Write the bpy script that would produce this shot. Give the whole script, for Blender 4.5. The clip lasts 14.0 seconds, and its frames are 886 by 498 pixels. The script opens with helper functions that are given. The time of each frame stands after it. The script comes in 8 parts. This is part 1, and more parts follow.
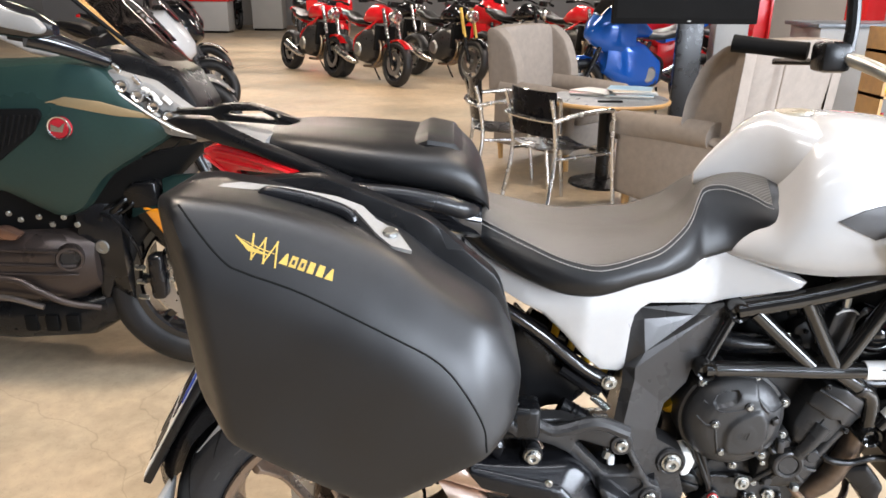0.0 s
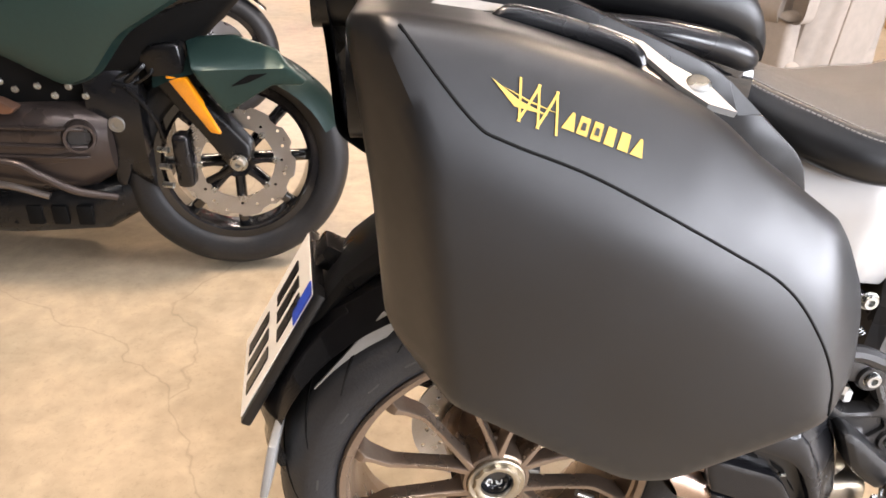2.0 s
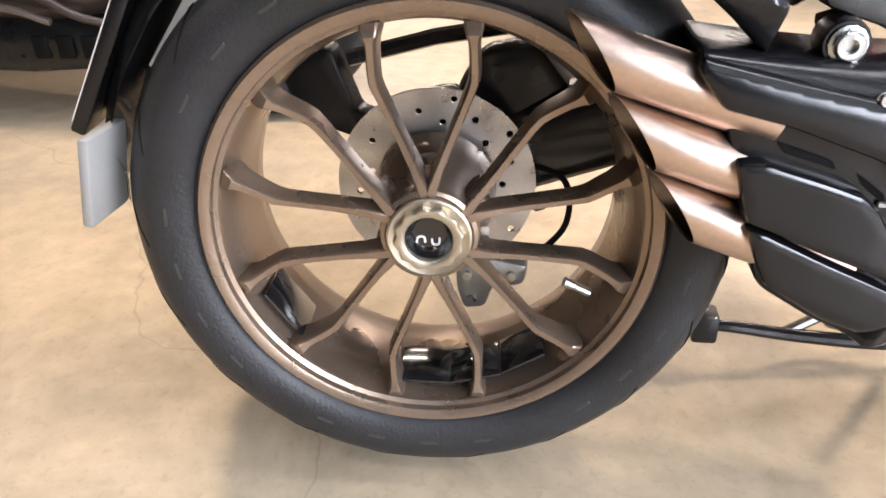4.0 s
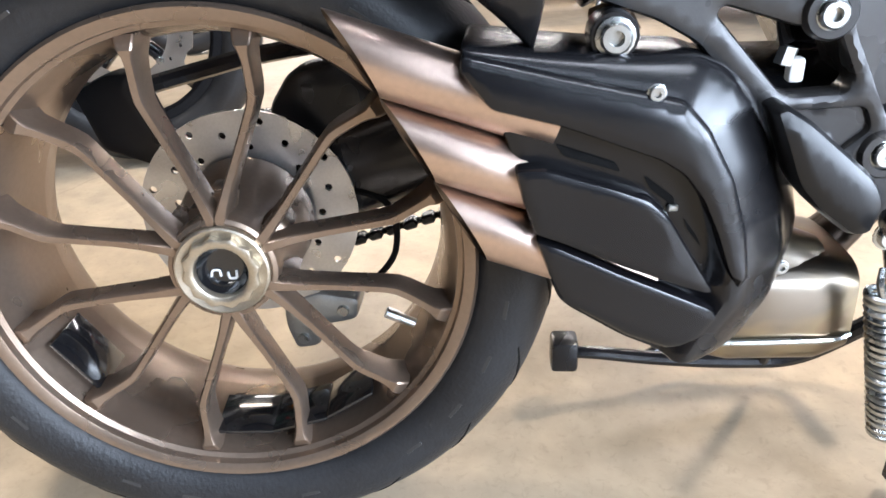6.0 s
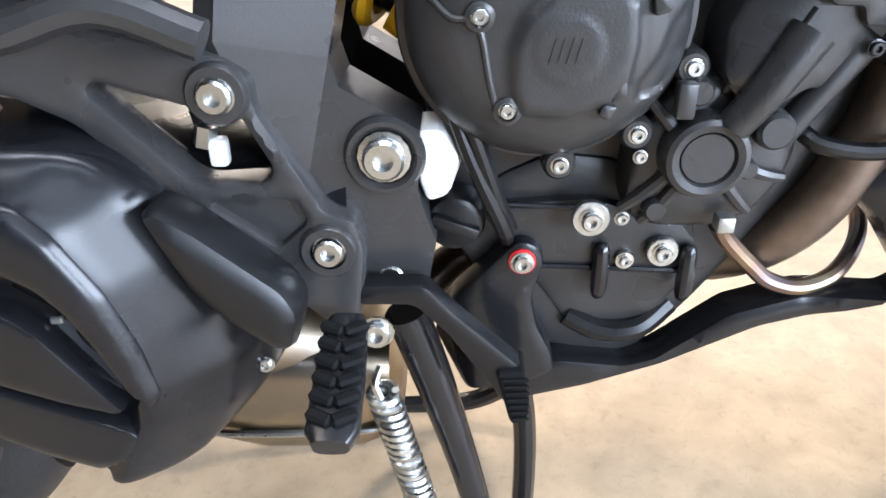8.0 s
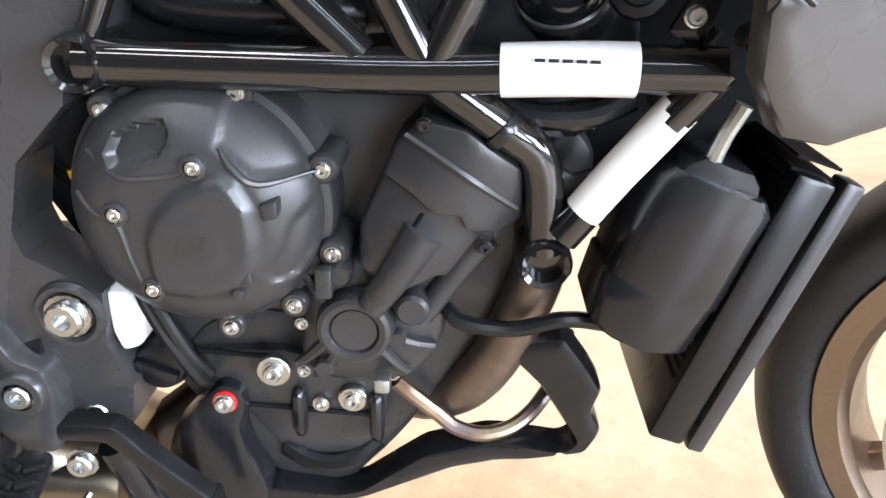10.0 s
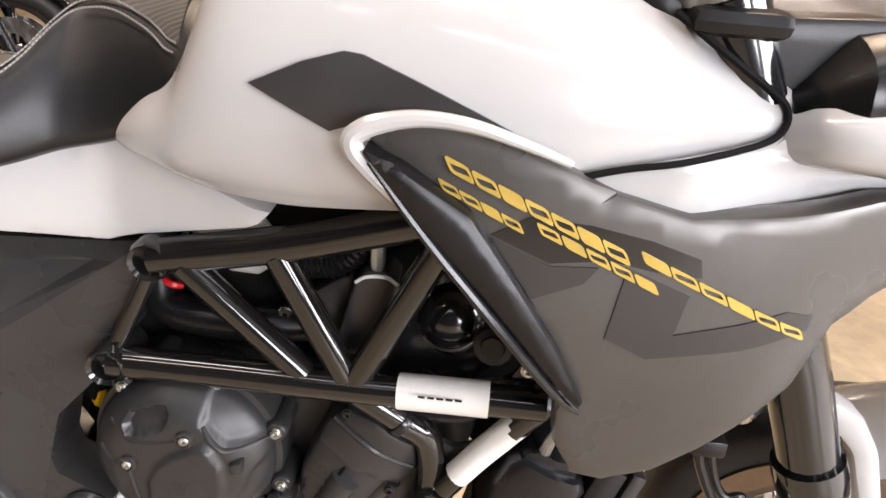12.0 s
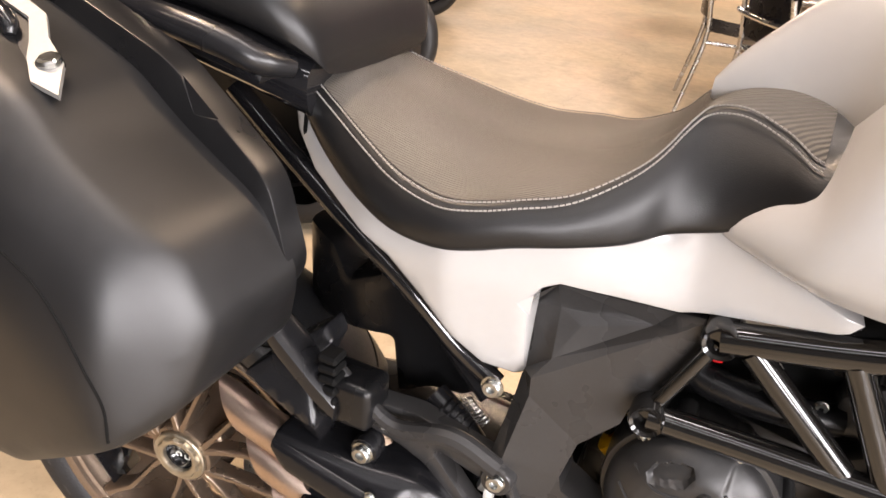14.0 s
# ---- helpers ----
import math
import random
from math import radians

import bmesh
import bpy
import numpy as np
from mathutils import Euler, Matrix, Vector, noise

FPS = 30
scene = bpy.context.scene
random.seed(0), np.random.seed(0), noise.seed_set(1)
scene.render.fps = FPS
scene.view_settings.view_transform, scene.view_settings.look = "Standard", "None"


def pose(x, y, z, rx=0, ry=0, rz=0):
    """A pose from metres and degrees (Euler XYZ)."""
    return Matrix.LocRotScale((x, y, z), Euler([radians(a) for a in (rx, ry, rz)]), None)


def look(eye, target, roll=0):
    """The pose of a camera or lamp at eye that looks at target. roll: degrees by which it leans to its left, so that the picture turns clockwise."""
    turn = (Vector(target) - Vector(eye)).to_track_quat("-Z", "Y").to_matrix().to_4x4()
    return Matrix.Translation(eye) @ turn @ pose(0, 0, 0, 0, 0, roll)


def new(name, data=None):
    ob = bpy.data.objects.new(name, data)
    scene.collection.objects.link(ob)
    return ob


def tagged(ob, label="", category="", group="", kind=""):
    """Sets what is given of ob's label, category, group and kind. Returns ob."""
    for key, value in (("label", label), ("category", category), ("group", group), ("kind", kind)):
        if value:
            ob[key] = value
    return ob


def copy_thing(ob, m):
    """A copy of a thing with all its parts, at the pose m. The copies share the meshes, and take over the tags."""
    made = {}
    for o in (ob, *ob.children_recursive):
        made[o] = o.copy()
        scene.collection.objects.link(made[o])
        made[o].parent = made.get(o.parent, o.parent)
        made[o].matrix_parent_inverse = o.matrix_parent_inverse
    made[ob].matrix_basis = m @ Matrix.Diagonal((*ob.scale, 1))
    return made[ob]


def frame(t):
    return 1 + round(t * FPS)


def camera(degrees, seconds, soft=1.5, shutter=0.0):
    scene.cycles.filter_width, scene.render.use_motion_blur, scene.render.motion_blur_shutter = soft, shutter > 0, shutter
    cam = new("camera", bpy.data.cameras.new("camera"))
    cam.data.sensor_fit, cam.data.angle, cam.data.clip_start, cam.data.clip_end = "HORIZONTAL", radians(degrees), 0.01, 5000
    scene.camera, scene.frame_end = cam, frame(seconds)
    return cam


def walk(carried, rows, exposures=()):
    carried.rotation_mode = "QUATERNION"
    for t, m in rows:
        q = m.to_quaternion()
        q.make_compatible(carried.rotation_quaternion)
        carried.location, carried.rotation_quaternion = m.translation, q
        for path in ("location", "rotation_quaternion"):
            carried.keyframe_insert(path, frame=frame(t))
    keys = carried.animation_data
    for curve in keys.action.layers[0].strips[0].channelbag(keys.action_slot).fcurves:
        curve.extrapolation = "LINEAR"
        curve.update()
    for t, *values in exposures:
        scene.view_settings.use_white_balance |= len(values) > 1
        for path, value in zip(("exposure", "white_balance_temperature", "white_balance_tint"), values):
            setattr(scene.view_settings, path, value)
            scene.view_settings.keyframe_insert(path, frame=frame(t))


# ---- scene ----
cam = camera(62.5, 14.0, soft=1.6)
# the touring bike leans two degrees on its stand; its own frame is upright
LEAN = Matrix.Translation((0, 1.385, 0)) @ Matrix.Rotation(radians(-2.0), 4, "X") @ Matrix.Translation((0, -1.385, 0))
PATH = [
    (0, (0.09, 0.156, 1.257), (0.055, 2.059, 0.644), 0.3),
    (0.5, (-0.086, 0.337, 1.272), (-0.018, 2.226, 0.618), 0.8),
    (1, (-0.183, 0.418, 1.247), (-0.068, 2.287, 0.543), 1.3),
    (1.5, (-0.229, 0.456, 1.194), (-0.105, 2.29, 0.405), 1.7),
    (2, (-0.222, 0.469, 1.125), (-0.174, 2.26, 0.237), 1.6),
    (2.5, (-0.174, 0.491, 1.039), (-0.276, 2.242, 0.078), 0.3),
    (3, (-0.092, 0.544, 0.883), (-0.323, 2.265, -0.109), -1.0),
    (3.2, (-0.036, 0.57, 0.821), (-0.338, 2.278, -0.174), -1.9),
    (5.3, (0.05, 0.685, 0.618), (-0.19, 2.489, -0.211), -2.6),
    (5.5, (0.069, 0.688, 0.616), (-0.145, 2.496, -0.212), -2.6),
    (6, (0.141, 0.704, 0.622), (-0.006, 2.514, -0.215), -2.4),
    (6.5, (0.241, 0.723, 0.646), (0.139, 2.527, -0.211), -2.1),
    (7, (0.334, 0.742, 0.679), (0.266, 2.53, -0.215), -1.7),
    (7.5, (0.439, 0.81, 0.674), (0.395, 2.581, -0.253), -1.3),
    (8, (0.525, 0.842, 0.67), (0.481, 2.601, -0.282), -0.9),
    (8.5, (0.622, 0.855, 0.665), (0.572, 2.616, -0.28), -0.6),
    (8.7, (0.665, 0.856, 0.668), (0.604, 2.621, -0.27), -0.5),
    (10.8, (0.772, 0.807, 0.885), (0.743, 2.644, 0.094), 2.8),
    (11, (0.775, 0.8, 0.915), (0.758, 2.64, 0.13), 3.0),
    (11.5, (0.806, 0.774, 1.001), (0.805, 2.609, 0.205), 4.0),
    (12, (0.822, 0.741, 1.069), (0.781, 2.568, 0.257), 5.1),
    (12.5, (0.792, 0.708, 1.113), (0.649, 2.52, 0.279), 6.0),
    (13, (0.712, 0.688, 1.14), (0.381, 2.462, 0.279), 6.5),
    (13.5, (0.621, 0.679, 1.149), (0.133, 2.398, 0.251), 6.8),
    (14, (0.523, 0.657, 1.148), (-0.122, 2.316, 0.235), 6.2),
]
walk(cam, [(t, LEAN @ look(eye, target, roll)) for t, eye, target, roll in PATH],
     exposures=[(0, -0.15, 6400, 14), (1.5, 0.05, 6800, 18), (3, 0.05, 6900, 20), (5.5, 0.2, 5900, 13), (8.5, 0.2, 5900, 14), (11, 0.35, 6600, 18), (11.5, 0.0, 6800, 20), (12.5, -0.58, 7500, 21), (14, -0.15, 7600, 22)])

# ---- light ----
world = bpy.data.worlds.new("showroom_world")
scene.world = world
world.use_nodes = True
world.node_tree.nodes["Background"].inputs[0].default_value = (0.9, 0.95, 1.0, 1)
world.node_tree.nodes["Background"].inputs[1].default_value = 0.01
scene.view_settings.exposure = 0.0


def ceiling_lamp(x, y, z, w, h, watts, kelvin_colour):
    data = bpy.data.lights.new("ceiling_lamp", "AREA")
    data.shape, data.size, data.size_y, data.energy, data.color = "RECTANGLE", w, h, watts, kelvin_colour
    ob = new("ceiling_lamp", data)
    ob.matrix_world = pose(x, y, z)
    return ob


SOFT = (0.92, 0.96, 1.0)
WARM, COOL, NEUTRAL = (1.0, 0.84, 0.64), (0.80, 0.90, 1.0), (1.0, 0.92, 0.82)
# rows of ceiling lamps; some daylight from the shop windows behind the camera
ceiling_lamp(-1.3, 1.75, 4.4, 0.3, 0.3, 170, WARM)
ceiling_lamp(2.6, 3.4, 4.4, 0.5, 0.4, 190, WARM)
ceiling_lamp(-1.6, -0.9, 4.4, 1.8, 0.4, 40, NEUTRAL)
ceiling_lamp(0.9, 0.95, 4.4, 5.0, 0.4, 150, SOFT)
ceiling_lamp(1.4, -1.0, 4.4, 4.4, 0.3, 50, COOL)
ceiling_lamp(1.6, -3.0, 4.4, 5.0, 0.4, 60, COOL)
ceiling_lamp(-2.5, 9.5, 4.4, 3.0, 0.6, 300, WARM)
ceiling_lamp(3.0, 9.5, 4.4, 3.0, 0.6, 300, NEUTRAL)
ceiling_lamp(-4.0, 16.0, 4.4, 4.0, 1.0, 440, NEUTRAL)
ceiling_lamp(3.0, 16.0, 4.4, 4.0, 1.0, 440, NEUTRAL)
# daylight from the shop windows in the east wall, a little from the south
for wx, wy, ww, rx, rz, watts in ((7.4, -1.4, 6.0, 90, 90, 1650), (5.2, -5.9, 3.4, 90, 0, 1050)):
    window_light = ceiling_lamp(wx, wy, 2.5, ww, 2.5, watts, COOL)
    window_light.name = "window_daylight"
    window_light.matrix_world = pose(wx, wy, 2.5, rx, 0, rz)

# ---- materials ----
def material(name, colour, rough=0.5, metal=0.0, vary=0.08, scale=30.0, bump=0.0, bump_scale=200.0, coat=0.0, rough_vary=0.08, spec=0.5):
    """A surface with grain and broad wear in colour, gloss and relief."""
    m = bpy.data.materials.new(name)
    m.use_nodes = True
    nt = m.node_tree
    b = nt.nodes["Principled BSDF"]
    b.inputs["Metallic"].default_value = metal
    b.inputs["Coat Weight"].default_value = coat
    b.inputs["Coat Roughness"].default_value = 0.04
    b.inputs["Specular IOR Level"].default_value = spec
    tc = nt.nodes.new("ShaderNodeTexCoord")
    fine, broad = nt.nodes.new("ShaderNodeTexNoise"), nt.nodes.new("ShaderNodeTexNoise")
    fine.inputs["Scale"].default_value, fine.inputs["Detail"].default_value = scale * 6, 4
    broad.inputs["Scale"].default_value, broad.inputs["Detail"].default_value = scale * 0.4, 3
    for n in (fine, broad):
        nt.links.new(tc.outputs["Object"], n.inputs["Vector"])
    mixer = nt.nodes.new("ShaderNodeMath")
    mixer.operation = "ADD"
    nt.links.new(fine.outputs["Fac"], mixer.inputs[0])
    nt.links.new(broad.outputs["Fac"], mixer.inputs[1])
    ramp = nt.nodes.new("ShaderNodeMapRange")
    ramp.inputs[1].default_value, ramp.inputs[2].default_value = 0.6, 1.4
    ramp.inputs[3].default_value, ramp.inputs[4].default_value = 1 - vary, 1 + vary
    nt.links.new(mixer.outputs[0], ramp.inputs[0])
    col = nt.nodes.new("ShaderNodeVectorMath")
    col.operation = "SCALE"
    col.inputs[0].default_value = colour
    nt.links.new(ramp.outputs[0], col.inputs["Scale"])
    nt.links.new(col.outputs[0], b.inputs["Base Color"])
    rr = nt.nodes.new("ShaderNodeMapRange")
    rr.inputs[1].default_value, rr.inputs[2].default_value = 0.3, 0.7
    rr.inputs[3].default_value, rr.inputs[4].default_value = max(0.02, rough - rough_vary), min(1, rough + rough_vary)
    nt.links.new(broad.outputs["Fac"], rr.inputs[0])
    nt.links.new(rr.outputs[0], b.inputs["Roughness"])
    if bump:
        grain = nt.nodes.new("ShaderNodeTexNoise")
        grain.inputs["Scale"].default_value, grain.inputs["Detail"].default_value = bump_scale, 3
        nt.links.new(tc.outputs["Object"], grain.inputs["Vector"])
        bp = nt.nodes.new("ShaderNodeBump")
        bp.inputs["Strength"].default_value, bp.inputs["Distance"].default_value = bump, 0.001
        nt.links.new(grain.outputs["Fac"], bp.inputs["Height"])
        nt.links.new(bp.outputs[0], b.inputs["Normal"])
    return m


case_black = material("case_black_plastic", (0.007, 0.007, 0.0075), 0.40, 0, 0.15, 20, 0.10, 1400, spec=0.5)
matte_black = material("matte_black_plastic", (0.006, 0.006, 0.0065), 0.30, 0, 0.15, 30, 0.08, 700, spec=0.35)
satin_black = material("satin_black_metal", (0.009, 0.009, 0.010), 0.24, 0.0, 0.12, 30, 0.04, 500, spec=0.42)
gloss_black = material("gloss_black_paint", (0.008, 0.008, 0.009), 0.12, 0, 0.1, 20, coat=0.6, rough_vary=0.05)
muffler_black = material("muffler_black_enamel", (0.007, 0.007, 0.008), 0.22, 0, 0.12, 30, 0.04, 500, spec=0.35)
# rubber parts, and also the shade in grooves, bores and behind panels
deep_black = material("black_rubber_and_shade", (0.006, 0.006, 0.006), 0.7, 0, 0.2, 30, spec=0.08)
engine_grey = material("engine_grey_cast", (0.024, 0.0235, 0.0235), 0.34, 0.0, 0.16, 40, 0.16, 700, spec=0.45)
plate_grey = material("frame_plate_grey_cast", (0.040, 0.039, 0.039), 0.30, 0.30, 0.1, 40, 0.1, 900, spec=0.42)
fairing_grey = material("fairing_grey_paint", (0.085, 0.08, 0.075), 0.33, 0.45, 0.06, 25, 0.06, 1500)
fairing_dark = material("fairing_dark_decal", (0.045, 0.043, 0.042), 0.33, 0.4, 0.06, 25)
white_paint = material("pearl_white_paint", (0.42, 0.415, 0.41), 0.20, 0, 0.02, 12, coat=0.5, rough_vary=0.04)
bronze = material("bronze_wheel_paint", (0.255, 0.192, 0.145), 0.30, 0.8, 0.1, 30, 0.12, 900)
copper = material("brushed_copper_steel", (0.58, 0.44, 0.36), 0.40, 1.0, 0.1, 30, 0.1, 600)
steel = material("zinc_plated_steel", (0.46, 0.47, 0.46), 0.28, 1.0, 0.1, 80, 0.1, 600)
disc_steel = material("brake_disc_steel", (0.50, 0.49, 0.48), 0.32, 1.0, 0.1, 60)
alloy = material("raw_alloy", (0.36, 0.365, 0.35), 0.40, 0.9, 0.12, 60, 0.3, 500)
header_brown = material("heat_browned_steel", (0.15, 0.115, 0.09), 0.38, 0.85, 0.3, 14, 0.1, 300)
heat_steel = material("heat_tinted_steel", (0.24, 0.20, 0.15), 0.34, 1.0, 0.3, 14)
nt = heat_steel.node_tree
tint_noise = nt.nodes.new("ShaderNodeTexNoise")
tint_noise.inputs["Scale"].default_value, tint_noise.inputs["Detail"].default_value, tint_noise.inputs["Distortion"].default_value = 9, 3, 0.6
tint_ramp = nt.nodes.new("ShaderNodeValToRGB")
for pos, col in ((0.30, (0.22, 0.19, 0.155, 1)), (0.42, (0.32, 0.26, 0.17, 1)), (0.50, (0.27, 0.19, 0.14, 1)), (0.56, (0.19, 0.155, 0.155, 1)), (0.62, (0.20, 0.20, 0.205, 1)), (0.72, (0.26, 0.235, 0.195, 1))):
    tint_ramp.color_ramp.elements.new(pos).color = col
tint_ramp.color_ramp.elements[0].color = (0.20, 0.175, 0.14, 1)
tint_ramp.color_ramp.elements[-1].color = (0.24, 0.20, 0.15, 1)
nt.links.new(nt.nodes.new("ShaderNodeTexCoord").outputs["Object"], tint_noise.inputs["Vector"])
nt.links.new(tint_noise.outputs["Fac"], tint_ramp.inputs["Fac"])
nt.links.new(tint_ramp.outputs["Color"], nt.nodes["Principled BSDF"].inputs["Base Color"])
rubber = material("tyre_rubber", (0.013, 0.0133, 0.0145), 0.50, 0, 0.35, 22, 0.6, 260, spec=0.4)
seat_top = material("seat_ribbed_vinyl", (0.075, 0.068, 0.06), 0.5, 0, 0.08, 20, 0.2, 900)
seat_side = material("seat_smooth_vinyl", (0.008, 0.008, 0.0085), 0.36, 0, 0.12, 20, 0.2, 900, spec=0.4)
rib_nodes = seat_top.node_tree
rib_wave = rib_nodes.nodes.new("ShaderNodeTexWave")
rib_wave.bands_direction, rib_wave.wave_profile = "Y", "SIN"
rib_wave.inputs["Scale"].default_value = 95
rib_bump = rib_nodes.nodes.new("ShaderNodeBump")
rib_bump.inputs["Strength"].default_value, rib_bump.inputs["Distance"].default_value = 0.6, 0.0012
rib_nodes.links.new(rib_nodes.nodes["Texture Coordinate"].outputs["Object"], rib_wave.inputs["Vector"])
rib_nodes.links.new(rib_wave.outputs["Fac"], rib_bump.inputs["Height"])
rib_nodes.links.new(rib_bump.outputs[0], rib_nodes.nodes["Principled BSDF"].inputs["Normal"])
thread = material("grey_stitching", (0.22, 0.21, 0.20), 0.8, 0, 0.2, 80)
gold = material("gold_decal", (0.50, 0.34, 0.075), 0.4, 0.4, 0.12, 120)
red_lens = material("red_tail_lens", (0.62, 0.010, 0.014), 0.08, 0, 0.25, 25, coat=1.0)
amber = material("amber_reflector", (0.75, 0.27, 0.01), 0.15, 0, 0.15, 60, coat=0.6)
silver_grey = material("silver_grey_plastic", (0.25, 0.245, 0.235), 0.42, 0.2, 0.06, 30, 0.15, 900)
yellow_spring = material("yellow_spring_paint", (0.70, 0.40, 0.01), 0.35, 0, 0.12, 50)
label_white = material("white_label_film", (0.72, 0.71, 0.68), 0.4, 0, 0.05, 40)
red_plastic = material("red_plastic_cap", (0.62, 0.015, 0.02), 0.35, 0, 0.12, 50)
plate_white = material("number_plate_white", (0.75, 0.72, 0.66), 0.4, 0, 0.04, 40)
plate_blue = material("number_plate_blue", (0.015, 0.06, 0.45), 0.4, 0, 0.05, 40)
green_paint = material("matte_green_paint", (0.020, 0.046, 0.041), 0.33, 0.35, 0.08, 15, 0.05, 1500)
brown_engine = material("dark_brown_engine", (0.055, 0.042, 0.037), 0.34, 0.5, 0.12, 25)
fabric = material("grey_beige_wool", (0.25, 0.215, 0.185), 0.95, 0, 0.14, 60, 0.7, 700, spec=0.2)
red_paint = material("red_gloss_paint", (0.60, 0.012, 0.016), 0.18, 0, 0.05, 20, coat=0.6)
blue_paint = material("blue_gloss_paint", (0.012, 0.12, 0.55), 0.18, 0.2, 0.05, 20, coat=0.6)
chrome = material("satin_chrome_tube", (0.66, 0.66, 0.66), 0.24, 1.0, 0.05, 60)
wood_edge = material("light_beech_wood", (0.50, 0.30, 0.12), 0.45, 0, 0.2, 40, 0.1, 300)
table_grey = material("blue_grey_laminate", (0.14, 0.16, 0.18), 0.35, 0, 0.08, 40)
chair_black = material("black_lacquered_wood", (0.012, 0.012, 0.015), 0.28, 0, 0.15, 30, coat=0.2)
ceiling_paint = material("dark_grey_ceiling_paint", (0.06, 0.06, 0.06), 0.8, 0, 0.06, 4)
wall_paint = material("grey_wall_paint", (0.30, 0.29, 0.28), 0.8, 0, 0.06, 4, 0.2, 120)
# for the unseen south wall, darkened so that black parts reflect less
dark_wall = material("darkened_wall_paint", (0.06, 0.06, 0.062), 0.7, 0, 0.08, 4, 0.2, 120)
grey_panel = material("grey_laminate_panel", (0.36, 0.36, 0.35), 0.5, 0, 0.06, 10)
paper = material("magazine_paper", (0.66, 0.64, 0.60), 0.5, 0, 0.2, 20)
tube_black = material("black_powder_coat", (0.008, 0.0075, 0.007), 0.1, 0, 0.1, 40, coat=0.6, rough_vary=0.04)


def concrete():
    """Polished, stained tan concrete with hairline cracks."""
    m = material("polished_concrete", (0.46, 0.375, 0.27), 0.42, 0, 0.2, 3.0, 0.06, 60, rough_vary=0.12)
    nt = m.node_tree
    b = nt.nodes["Principled BSDF"]
    old = b.inputs["Base Color"].links[0].from_socket
    tc = nt.nodes["Texture Coordinate"]
    big = nt.nodes.new("ShaderNodeTexNoise")
    big.inputs["Scale"].default_value, big.inputs["Detail"].default_value = 0.7, 6
    big.inputs["Roughness"].default_value = 0.65
    nt.links.new(tc.outputs["Object"], big.inputs["Vector"])
    ramp = nt.nodes.new("ShaderNodeValToRGB")
    ramp.color_ramp.elements[0].position, ramp.color_ramp.elements[0].color = 0.35, (0.72, 0.74, 0.74, 1)
    ramp.color_ramp.elements[1].position, ramp.color_ramp.elements[1].color = 0.62, (1.05, 1.0, 0.95, 1)
    nt.links.new(big.outputs["Fac"], ramp.inputs[0])
    mul = nt.nodes.new("ShaderNodeVectorMath")
    mul.operation = "MULTIPLY"
    nt.links.new(old, mul.inputs[0])
    nt.links.new(ramp.outputs[0], mul.inputs[1])
    # scuffed and speckled at two smaller scales
    for scale, detail, lo, hi, dark, light in ((5.0, 8, 0.38, 0.66, 0.86, 1.05), (70.0, 3, 0.30, 0.46, 0.86, 1.0)):
        scuff = nt.nodes.new("ShaderNodeTexNoise")
        scuff.inputs["Scale"].default_value, scuff.inputs["Detail"].default_value, scuff.inputs["Roughness"].default_value = scale, detail, 0.7
        scuff.inputs["Distortion"].default_value = 0.8
        nt.links.new(tc.outputs["Object"], scuff.inputs["Vector"])
        level = nt.nodes.new("ShaderNodeMapRange")
        level.inputs[1].default_value, level.inputs[2].default_value, level.inputs[3].default_value, level.inputs[4].default_value = lo, hi, dark, light
        nt.links.new(scuff.outputs["Fac"], level.inputs[0])
        worn = nt.nodes.new("ShaderNodeVectorMath")
        worn.operation = "SCALE"
        nt.links.new(mul.outputs[0], worn.inputs[0])
        nt.links.new(level.outputs[0], worn.inputs["Scale"])
        mul = worn
    # thin cracks from a warped cell pattern
    warp = nt.nodes.new("ShaderNodeTexNoise")
    warp.inputs["Scale"].default_value = 0.8
    warp.inputs["Detail"].default_value = 6
    nt.links.new(tc.outputs["Object"], warp.inputs["Vector"])
    add = nt.nodes.new("ShaderNodeVectorMath")
    add.operation = "ADD"
    nt.links.new(tc.outputs["Object"], add.inputs[0])
    nt.links.new(warp.outputs["Color"], add.inputs[1])
    cell = nt.nodes.new("ShaderNodeTexVoronoi")
    cell.feature = "DISTANCE_TO_EDGE"
    cell.inputs["Scale"].default_value = 0.45
    nt.links.new(add.outputs[0], cell.inputs["Vector"])
    line = nt.nodes.new("ShaderNodeMapRange")
    line.inputs[1].default_value, line.inputs[2].default_value = 0.0, 0.0016
    line.inputs[3].default_value, line.inputs[4].default_value = 0.78, 1.0
    nt.links.new(cell.outputs["Distance"], line.inputs[0])
    fin = nt.nodes.new("ShaderNodeVectorMath")
    fin.operation = "SCALE"
    nt.links.new(mul.outputs[0], fin.inputs[0])
    nt.links.new(line.outputs[0], fin.inputs["Scale"])
    nt.links.new(fin.outputs[0], b.inputs["Base Color"])
    return m


floor_concrete = concrete()


def smoked_glass():
    m = bpy.data.materials.new("smoked_screen_glass")
    m.use_nodes = True
    nt = m.node_tree
    b = nt.nodes["Principled BSDF"]
    b.inputs["Base Color"].default_value = (0.66, 0.56, 0.49, 1)
    b.inputs["Transmission Weight"].default_value = 1.0
    b.inputs["Roughness"].default_value = 0.03
    b.inputs["IOR"].default_value = 1.12
    return m


smoke = smoked_glass()


